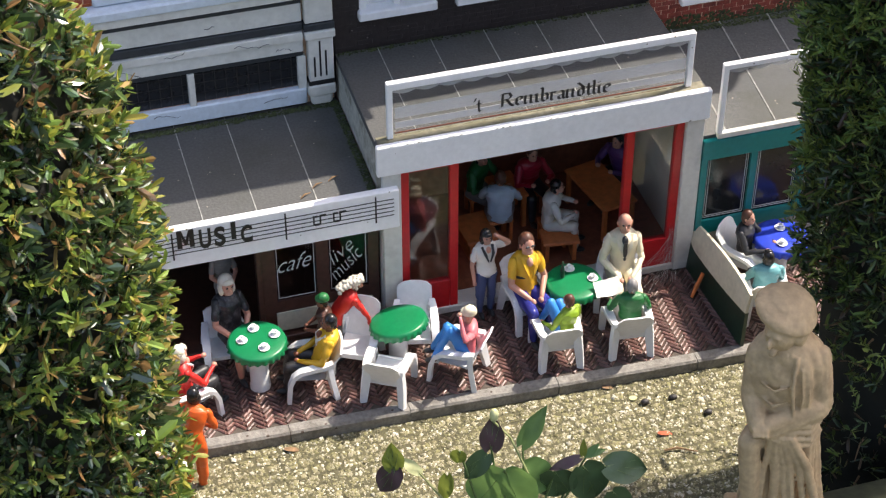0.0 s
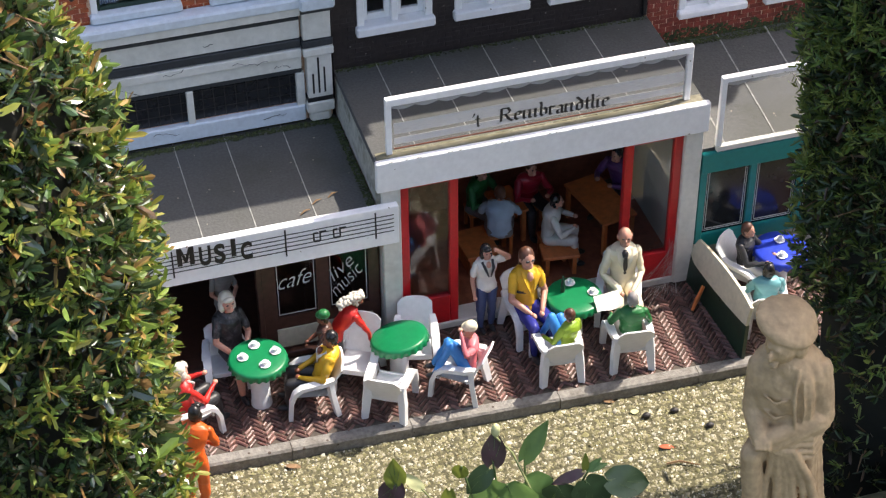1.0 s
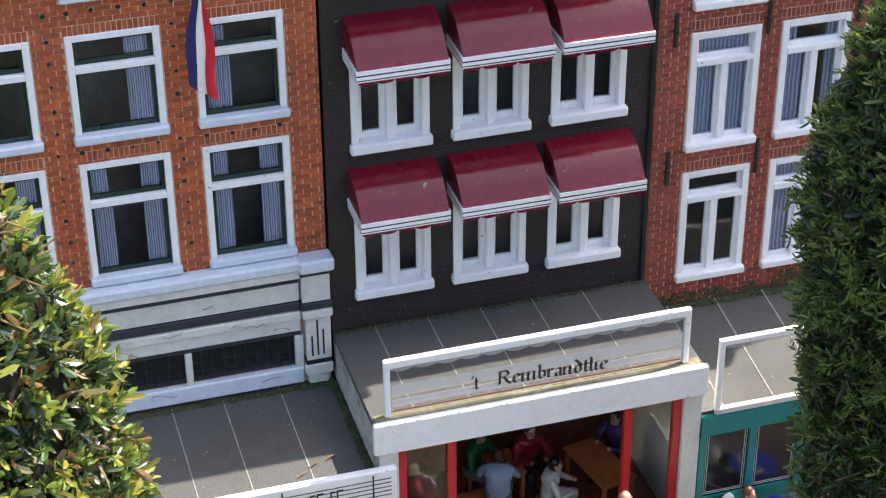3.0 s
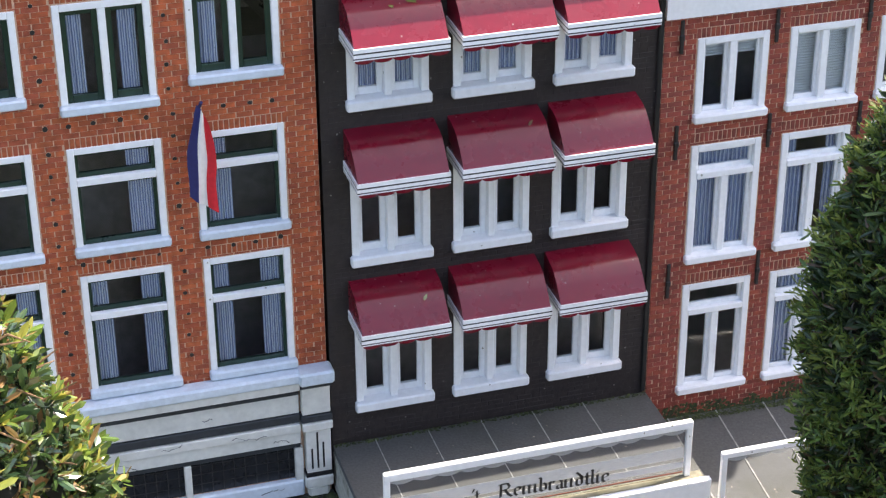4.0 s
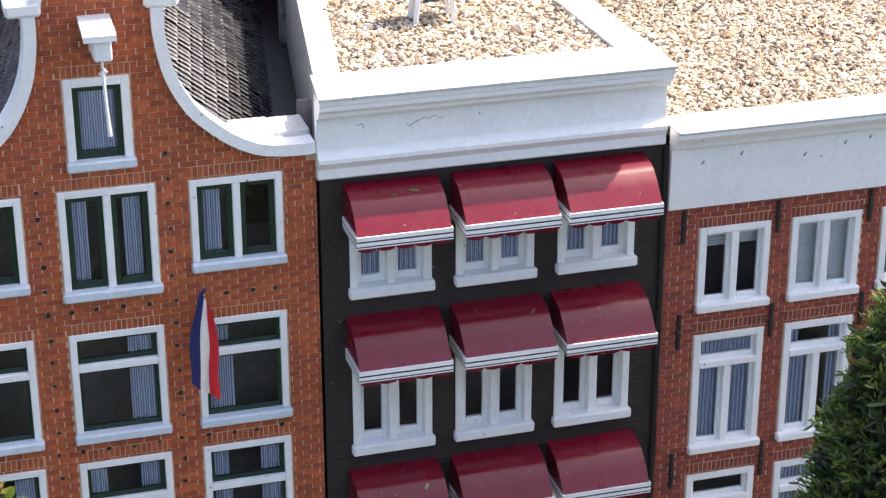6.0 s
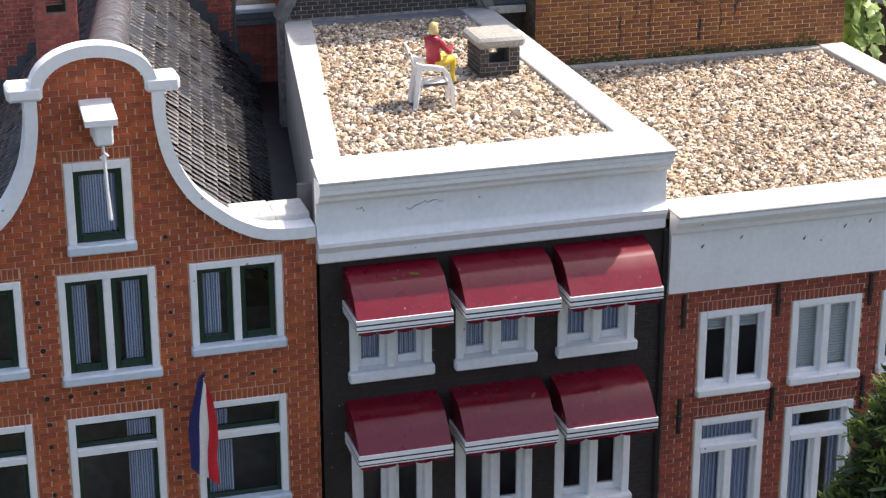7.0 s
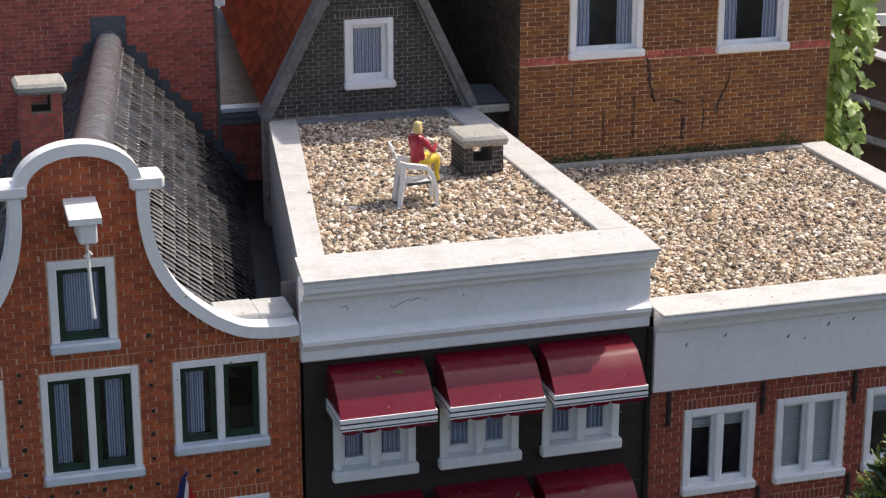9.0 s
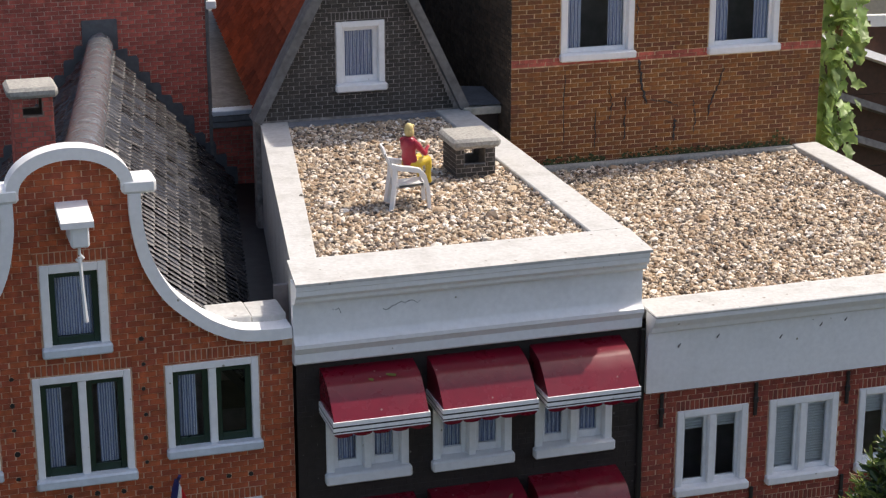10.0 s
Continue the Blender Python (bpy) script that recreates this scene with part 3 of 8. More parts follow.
def left_house():
    house = thing("left_townhouse", (GC, 0, 0), "orange brick canal house with white bell gable", "house", "canal houses")
    cols = [(0.14, 1.72), (2.27, 3.9), (4.43, 6.03)]
    wins = [(a, b, 6.28, 8.75) for a, b in cols] + [(a, b, 9.17, 11.21) for a, b in cols]
    wins += [(cols[0][0], cols[0][1], 12.08, 13.76), (cols[1][0], cols[1][1], 11.84, 13.78), (cols[2][0], cols[2][1], 12.12, 13.76), (2.5, 3.6, 14.13, 15.68)]
    holes = [(a + 0.03, b - 0.03, c + 0.05, d - 0.01) for a, b, c, d in wins]
    mb = MB()
    holed(mb, LX0, LX1, 3.3, 14.0, 0.0, 0.3, holes[:-1])
    wall = part("wall", mb, MORT_L, house, "orange brick front wall with pale joints", smooth=0)
    gz = [14.0 + 0.1 * i for i in range(36)]
    gz = [z for z in gz if gable_half(z) > 0.12]
    outline = [(GC + gable_half(z) - 0.06, z) for z in gz] + [(GC - gable_half(z) + 0.06, z) for z in reversed(gz)]
    gb = MB()
    keyhole(gb, outline, holes[-1], 0.0, 0.3)
    part("gable", gb, MORT_L, house, "orange brick bell gable", smooth=0)
    sold = [(a, b, d + 0.02, d + 0.24) for a, b, c, d in wins if d < 15]
    sold.append((2.42, 3.68, 15.69, 15.9))
    bricks(wall, front(0.0), LX0, LX1, 6.2, 17.5, holes + [(w[0] - 0.005, w[1] + 0.005, w[2] - 0.02, w[3] + 0.01) for w in wins], BR_L, soldiers=sold,
           span=lambda w: (GC - gable_half(w) + (0.05 if w > 13.9 else 0.0), GC + gable_half(w) - (0.05 if w > 13.9 else -0.02)), pick=(3.95, 6.6, 8.8, 12.1))
    # side walls and back, following the skewed plot
    sd = MB()
    for x in (LX0, LX1 - 0.35):
        sd.add([(x, 0.3, 0), (x + 0.3, 0.3, 0), (x + 0.3 + SK * 13.6, 13.9, 0), (x + SK * 13.6, 13.9, 0), (x, 0.3, 12.6), (x + 0.3, 0.3, 12.6), (x + 0.3 + SK * 13.6, 13.9, 12.6), (x + SK * 13.6, 13.9, 12.6)],
               [(0, 1, 2, 3), (7, 6, 5, 4), (0, 4, 5, 1), (1, 5, 6, 2), (2, 6, 7, 3), (3, 7, 4, 0)])
    part("side_wall", sd, BLACKWALL, house, "dark side walls", smooth=0)
    interior(house, LX0 + 0.3, LX1 - 0.5, 3.3, 13.7)
    interior(house, 2.4, 3.7, 13.8, 15.85, 0.42)
    for i, w in enumerate(wins):
        if i < 3:
            window(house, *w, transom=1.58, sash=GREEN, sill=BLUESILL, drapes=((0.1, 0.33), (0.66, 0.9)), upper=((0.1, 0.3), (0.66, 0.88)))
        elif i < 6:
            window(house, *w, transom=1.33, sash=GREEN, sill=BLUESILL, drapes=((0.62, 0.9),) if i == 4 else ((0.14, 0.4),), upper=((0.62, 0.86),) if i == 4 else ((0.14, 0.36),))
        elif i < 9:
            window(house, *w, mull=True, sash=GREEN, sill=BLUESILL, drapes=((0.12, 0.3), (0.66, 0.84)) if i == 7 else ((0.16, 0.34),))
        else:
            window(house, *w, sash=GREEN, sill=BLUESILL, drapes=((0.12, 0.86),), jamb=0.14)
    # small square putlog holes beside the windows
    pts = []
    for i in range(18):
        z = 14.27 - i * 0.438
        pts.append((4.1, z))
        if i:
            pts.append((1.97, z - 0.03))
    for x in (2.37, 2.8, 3.23, 3.68):
        pts += [(x, 8.98), (x, 11.63)]
    for x in (4.55, 4.99, 5.43, 5.85):
        pts += [(x, 8.98), (x, 11.64)]
    prng = random.Random(77)
    hole_mesh = mesh_of("putlog_hole", MB().lathe([(0.05, 0.0), (0.047, 0.013), (0.043, 0.0145)], n=9).lathe([(0.044, 0.0145), (0.042, 0.017)], n=9, mi=1), [MORT_L, BLACK], 0)
    for x, z in pts:
        ob = new("putlog_hole", hole_mesh)
        ob.parent = house
        k = prng.uniform(0.8, 1.15)
        ob.rotation_euler, ob.scale = (radians(90), 0, 0), (k, k * prng.uniform(0.8, 1.1), 1)
        ob.location = (Vector((x + prng.uniform(-0.025, 0.025), 0, z + prng.uniform(-0.02, 0.02))) - BASE[house.name]) * S
    # bell gable coping
    cp = MB()
    for s in (-1, 1):
        path = [(GC + s * 3.5, 14.16), (GC + s * 3.2, 14.15), (GC + s * 2.65, 14.2), (GC + s * 2.25, 14.36), (GC + s * 1.92, 14.58), (GC + s * 1.48, 15.0), (GC + s * 1.16, 15.6), (GC + s * 1.02, 16.25), (GC + s * 1.0, 16.78)]
        cp.bar([(x, 0.12, z) for x, z in eased(path)], 0.5, 0.2, (0, 1, 0))
        cp.box(GC + s * 1.08 - 0.28, GC + s * 1.08 + 0.28, -0.16, 0.42, 16.78, 17.02, 0.05)
    arc = [(GC + 0.9 * math.cos(t), 0.04, 16.93 + 0.59 * math.sin(t)) for t in [math.pi * i / 40 for i in range(41)]]
    cp.bar(arc, 0.36, 0.2, (0, 1, 0))
    part("gable_coping", cp, WHITE, house, "thick white-painted gable coping")
    # hoisting beam with hook
    hb = MB().box(2.98, 3.27, -0.75, 0.0, 16.15, 16.5, 0.03)
    hb.prism([(-0.83, 16.5), (0.0, 16.62), (0.0, 16.72), (-0.83, 16.6)], "x", 2.83, 3.34)
    beam = part("hoist_beam", hb, WHITE, house, "white capped hoisting beam")
    hk = MB().tube([(3.12, -0.55, 16.15), (3.12, -0.55, 16.0), (3.18, -0.55, 15.93), (3.12, -0.55, 15.86), (3.06, -0.55, 15.92)], 0.025, 6)
    hk.tube([(3.12, -0.55, 15.95), (3.14, -0.53, 15.4), (3.17, -0.5, 14.85)], [0.035, 0.03, 0.045], 6)
    part("hoist_hook", hk, WHITE, beam, "pale rope and hook")
    # tiled roof
    roof = MB()
    rz, hw, yb = RRZ, 2.75, RYB
    ez = rz - hw * RSL
    for s in (-1, 1):
        roof.add([(RGC, 0.35, rz - 0.06), (RGC + s * hw, 0.35, ez - 0.06), (RGC + s * hw + SKR * yb, yb, ez - 0.06), (RGC + SKR * yb, yb, rz - 0.06)], [(0, 1, 2, 3)])
    rf = part("roof", roof, BLACK, house, "dark glazed pantile roof", smooth=0)
    rp, rr = [], []
    for i in range(21):
        y = 0.3 + i * 0.66
        rp += [(RGC + SKR * (y + d), y + d, rz - 0.06) for d in (0.0, 0.02, 0.06, 0.2, 0.42, 0.64)]
        k = 0.005 * math.sin(i * 12.9)
        rr += [q + k + 0.035 - 0.0055 * i for q in (0.367, 0.374, 0.375, 0.372, 0.37, 0.368)]
    ridge = MB().tube([p for p in rp if p[1] < yb], rr[:len([p for p in rp if p[1] < yb])], 22, flat=0.9)
    part("ridge", ridge, RIDGE, rf, "rounded dark ridge tiles")

    tr, TL = random.Random(19), 0.345

    def tile_mesh(mb, s, i, j):
        u0, v0 = i * TL, j * 0.25
        dv = 0.25
        L = math.hypot(hw, rz - ez)
        ux, uz = hw / L, -(rz - ez) / L
        nx, nz = -uz * s, ux
        v = []
        trng2 = tr.uniform(-0.009, 0.009)
        for a, (du, wav, up) in enumerate(((0.0, 0.05, 0.0), (TL * 0.86, 0.066, 0.07), (TL * 1.02, 0.066, 0.085), (TL * 1.04, 0.06, 0.01))):
            for b in range(7):
                uu, vv = u0 + du, v0 + b * dv / 6
                lift = trng2 * (b - 3) * (0.35 if a else 1) + wav * math.sin(b / 6 * 2 * math.pi + 0.6) + 0.03 + up
                y = 0.45 + vv
                v.append((RGC + s * ux * uu + SKR * y + nx * lift, y, rz + uz * uu + nz * lift))
        mb.add(v, [tuple(q + 7 * a for q in ((b, b + 1, 8 + b, 7 + b) if s > 0 else (b, 7 + b, 8 + b, b + 1))) for a in range(3) for b in range(6)])
    rest, picked = MB(), []
    rows, colsn = int(math.hypot(hw, rz - ez) / TL), int((yb - 0.5) / 0.25)
    for s in (-1, 1):
        for i in range(rows + 1):
            for j in range(colsn):
                if s > 0 and j < 22 and len(picked) < 300:
                    picked.append((i, j))
                else:
                    tile_mesh(rest, s, i, j)
    tagged(part("roof_tiling", rest, TILE, rf, smooth=70), kind="stuff")
    one = MB()
    tile_mesh(one, 1, 0, 0)
    o = Vector(one.v[0])
    me = mesh_of("roof_tile", one, TILE_E, 60, o)
    L = math.hypot(hw, rz - ez)
    trng = random.Random(17)
    for i, j in picked:
        ob = new("roof_tile", me)
        ob.parent = rf
        d = Vector((hw / L * i * TL + SKR * j * 0.25, j * 0.25, -(rz - ez) / L * i * TL))
        ob.location = (o + d - BASE[rf.name]) * S
        ob.rotation_euler = (trng.uniform(-0.05, 0.05), trng.uniform(-0.04, 0.04), 0)
    gut = MB()
    gut.add([(RGC + hw - 0.5, 0.3, 12.75), (LX1 + 0.1, 0.3, 12.7), (LX1 + 0.1 + SK * yb, yb, 12.7), (RGC + hw - 0.5 + SKR * yb, yb, 12.75)], [(0, 1, 2, 3)])
    part("valley_gutter", gut, BLACK, house, "black valley gutter", smooth=0)
    bx = MB().box(5.3, 5.98, 0.28, 1.05, 14.0, 14.38, 0.02).box(5.985, 6.58, 0.28, 1.05, 14.0, 14.36, 0.02)
    part("coping_block", bx, CAP, house, "weathered white blocks behind the gable")
    # white shopfront entablature
    e = MB()
    e.box(LX0, 6.05, -0.34, 0.0, 6.04, 6.26, 0.04)
    e.box(6.0, LX1 + 0.06, -0.42, 0.0, 6.0, 6.27, 0.04)
    part("ledge", e, BLUESILL, house, "weathered grey-white ledge")
    for nm, q in (("frieze", (-0.12, 5.28, 5.88)), ("architrave", (-0.2, 4.9, 5.08)), ("architrave", (-0.15, 4.62, 4.895)), ("bed_mould", (-0.28, 5.86, 6.035))):
        part(nm, MB().box(LX0, 6.02, q[0], 0.0, q[1], q[2], 0.015), CREAM, house, "chipped white board")
    k = MB()
    k.box(LX0, 6.02, -0.14, 0.0, 5.69, 5.765, 0.01).box(LX0, 6.02, -0.16, 0.0, 5.1, 5.27, 0.01).box(LX0, 6.02, -0.1, 0.0, 4.5, 4.615, 0.01).box(6.03, LX1 + 0.02, -0.24, 0.0, 5.1, 5.24, 0.01).box(6.03, LX1 + 0.02, -0.26, 0.0, 5.86, 5.99, 0.01)
    part("dark_moulding", k, DARKBAND, house, "dark painted mouldings")
    pl, prng = MB(), random.Random(12)
    for x, yy, z, n in ((3.4, -0.205, 5.0, 9), (4.7, -0.205, 4.97, 12), (2.6, -0.155, 4.8, 6), (5.5, -0.155, 4.72, 7), (1.9, -0.125, 5.5, 5), (4.2, -0.125, 5.45, 4), (5.2, -0.165, 3.6, 7), (3.1, -0.165, 3.66, 9)):
        p = [(x, yy, z)]
        for i in range(n):
            p.append((p[-1][0] + prng.uniform(0.02, 0.09), yy, p[-1][2] + prng.uniform(-0.045, 0.045)))
        pl.tube(p, [0.003 + 0.005 * prng.random() for _ in p], 4)
    tagged(part("paint_crack", pl, DARKBAND, house, "cracked and peeling paint"), kind="stuff")
    p = MB()
    p.box(6.06, 6.6, -0.2, 0.0, 5.25, 5.85, 0.015).box(6.04, 6.62, -0.28, 0.0, 4.92, 5.09, 0.02)
    p.box(6.1, 6.58, -0.22, 0.0, 3.95, 4.91, 0.01).box(6.06, 6.6, -0.26, 0.0, 3.62, 3.86, 0.03).box(6.12, 6.54, -0.2, 0.0, 3.36, 3.61, 0.05)
    pil = part("pilaster", p, CREAM, house, "white fluted pilaster")
    fl = MB()
    for i, (a, b) in enumerate(((4.05, 4.5), (4.05, 4.85), (4.05, 4.62))):
        fl.box(6.19 + i * 0.11, 6.225 + i * 0.11, -0.228, -0.2, a, b)
    fl.box(6.08, 6.58, -0.235, 0.0, 3.865, 3.945)
    part("flute", fl, BLACK, pil, "dark flutes", smooth=0)
    g = MB().box(LX0, 6.05, -0.16, 0.0, 3.42, 3.78, 0.03)
    part("transom_sill", g, BLUESILL, house, "weathered white sill above the cafe roof")
    gl = MB().box(LX0, 6.05, -0.005, 0.005, 3.78, 4.5)
    part("leaded_glass", gl, DARKGLASS, house, "dark leaded transom glass", smooth=0)
    ld = MB()
    x = LX0 + 0.1
    while x < 6.0:
        ld.box(x, x + 0.018, -0.022, -0.006, 3.78, 4.5)
        x += 0.21
    for z in (3.98, 4.2, 4.4):
        ld.box(LX0, 6.05, -0.02, -0.006, z, z + 0.014)
    part("leading", ld, IRON, house, "thin lead strips", smooth=0)
    for a, b in ((1.7, 1.83), (3.8, 3.93), (5.9, 6.06)):
        part("transom_mullion", MB().box(a, b, -0.13, 0.0, 3.76, 4.5, 0.015), CREAM, house, "white mullion")
    return house


DARKGLASS = mat("dark_glass", (0.015, 0.016, 0.018), 0.15, 0.2, 20, 2, 0.3, 0.05)
LEFT = left_house()


# ================= middle house: black wall with nine red awnings =================
MX0, MX1 = 6.66, 12.96
COLS = [(7.13, 8.64), (9.04, 10.53), (10.93, 12.43)]


def awning(house, x0, x1, zt):
    prof = [(0.0, zt), (-0.26, zt - 0.045), (-0.44, zt - 0.095), (-0.53, zt - 0.135), (-0.57, zt - 0.165), (-0.72, zt - 0.3), (-0.76, zt - 0.345), (-0.86, zt - 0.46), (-0.985, zt - 0.605)]
    k = len(prof)
    zb = zt - 0.605
    mb = MB()
    v = [(x, y, z) for x in (x0, x1) for y, z in prof]
    mb.add(v, [(i, i + 1, k + 1 + i, k + i) for i in range(k - 1)])
    for i, x in enumerate((x0, x1)):
        mb.add([(x, 0, zt - 0.8), (x, -0.99, zb)] + [(x, y, z) for y, z in prof], [(0, *range(2, k + 2), 1)])
    a = part("awning", mb, AWN, house, "glossy dark red awning with white striped valance", smooth=13)
    for k, (c, d, m, pr) in enumerate(((0.0, 0.075, WHITE, 0.012), (0.075, 0.105, BLACK, 0.006), (0.105, 0.165, WHITE, 0.012), (0.165, 0.19, BLACK, 0.006), (0.19, 0.21, WHITE, 0.01))):
        s = MB()
        z1, z0 = zb - c, zb - d
        s.box(x0 - 0.02, x1 + 0.02, -1.0 - pr, -0.975, z0, z1)
        for x in (x0, x1):
            s.add([(x - pr - 0.01, -0.975, z0), (x + pr + 0.01, -0.975, z0), (x + pr + 0.01, 0, z0), (x - pr - 0.01, 0, z0),
                   (x - pr - 0.01, -0.975, z1), (x + pr + 0.01, -0.975, z1), (x + pr + 0.01, 0, z1), (x - pr - 0.01, 0, z1)],
                  [(0, 1, 2, 3), (7, 6, 5, 4), (0, 4, 5, 1), (1, 5, 6, 2), (2, 6, 7, 3), (3, 7, 4, 0)])
        part("valance_stripe", s, m, a, smooth=0)
    sc = MB()
    n = 5
    w = (x1 - x0) / n
    for i in range(n):
        c = x0 + (i + 0.5) * w
        poly = [(c - w / 2, zb - 0.21), (c + w / 2, zb - 0.21)] + [(c + w / 2 * math.cos(t), zb - 0.225 - 0.06 * math.sin(t)) for t in [math.pi * q / 8 for q in range(9)]]
        sc.prism(poly, "y", -1.0, -0.98)
    part("scallop_trim", sc, AWN, a, smooth=0)


def middle_house():
    house = thing("middle_townhouse", (9.8, 0, 0), "black-walled canal house with white cornice and red awnings", "house", "canal houses")
    rows = [(5.05, 7.5), (8.18, 10.5), (11.27, 13.1)]
    wins = [(a, b, c, d) for c, d in rows for a, b in COLS]
    holes = [(a + 0.03, b - 0.03, c + 0.05, d - 0.01) for a, b, c, d in wins]
    mb = MB()
    holed(mb, MX0, MX1, 3.6, 13.6, 0.0, 0.3, holes)
    wall = part("wall", mb, BLACKWALL, house, "black painted front wall", smooth=0)
    bricks(wall, front(0.0), MX0, MX1, 4.36, 13.5, [(w[0], w[1], w[2], w[3]) for w in wins], (BLACKWALL, BLACKWALL), gap=0.004, bed=0.003, proud=0.002, pick=(7.0, 12.6, 7.7, 8.3))
    interior(house, MX0, MX1, 3.6, 14.4)
    for i, w in enumerate(wins):
        window(house, *w, mull=True, drapes=((0.1, 0.44), (0.56, 0.9)) if i >= 6 else (), jamb=0.14, deep=0.09, sillh=0.2)
    for zt in (7.87, 10.92, 13.42):
        for a, b in ((7.06, 8.7), (8.96, 10.63), (10.83, 12.51)):
            awning(house, a, b, zt)
    c = MB()
    prof = [(0.0, 13.57), (-0.15, 13.57), (-0.17, 13.6), (-0.17, 13.76), (-0.2, 13.8), (-0.23, 13.86), (-0.25, 13.88), (-0.25, 13.95), (-0.2, 13.98), (-0.14, 14.05), (-0.13, 14.1), (-0.13, 14.63),
            (-0.17, 14.66), (-0.28, 14.7), (-0.31, 14.74), (-0.31, 14.79), (-0.38, 14.83), (-0.41, 14.87), (-0.41, 14.95), (-0.44, 14.97), (-0.44, 15.045), (0.0, 15.045)]
    c.prism(prof, "x", MX0 - 0.06, 12.87)
    cor = part("cornice", c, WHITE, house, "white moulded cornice with hairline cracks", smooth=30)
    rng = random.Random(3)
    for x, z, n in ((7.28, 14.5, 7), (8.15, 14.42, 12)):
        p = [(x, -0.135, z)]
        for i in range(n):
            q = p[-1]
            p.append((q[0] + (0.055 if n > 8 else 0.02), -0.135, q[2] + rng.uniform(-0.05, 0.06)))
        part("crack", MB().tube(p, [0.002 + 0.004 * rng.random() for _ in p], 4), DARKBAND, cor, "fine dark crack")
    # flat roof: copings round a gravel bed
    cp = MB()
    cp.prism([(6.58, -0.47), (12.91, -0.47), (12.99, 0.86), (6.74, 0.86)], "z", 15.05, 15.1)
    part("front_coping", cp, CAP, house, "broad white front coping", smooth=0)
    lw = MB()
    lw.prism([(6.66, 0.02), (7.2, 0.02), (7.26, 0.86), (8.9, 10.3), (8.3, 10.3)], "z", 11.0, 15.09)
    part("left_parapet", lw, CAP, house, "white parapet", smooth=0)
    rw = MB().box(12.26, 12.96, 0.86, 10.3, 12.6, 15.1, 0.02)
    part("right_parapet", rw, CAP, house, "white parapet")
    bk = MB().prism([(8.6, 9.95), (12.4, 9.95), (12.4, 10.3), (8.6, 10.3)], "z", 14.0, 15.07)
    part("back_parapet", bk, LEAD, house, "grey lead back edge", smooth=0)
    fl = MB().prism([(6.9, 0.3), (12.4, 0.3), (12.4, 10.2), (8.6, 10.2)], "z", 14.75, 14.86)
    part("roof", fl, CONC, house, "flat roof deck", smooth=0)
    part("side_wall", MB().prism([(6.75, 0.3), (7.0, 0.3), (8.75, 10.3), (8.5, 10.3)], "z", 0.0, 10.95), BLACKWALL, house, "plain side wall", smooth=0)
    part("side_wall", MB().box(12.7, 12.96, 0.3, 10.3, 0.0, 12.55), BLACKWALL, house, "plain side wall", smooth=0)
    dp = MB().box(12.9, 13.0, -0.06, 0.0, 4.4, 13.5, 0.02)
    part("downpipe", dp, BLACK, house, "black corner strip")
    return house


middle_house()


# ================= right house: red brick =================
RX0, RX1 = 13.02, 21.3


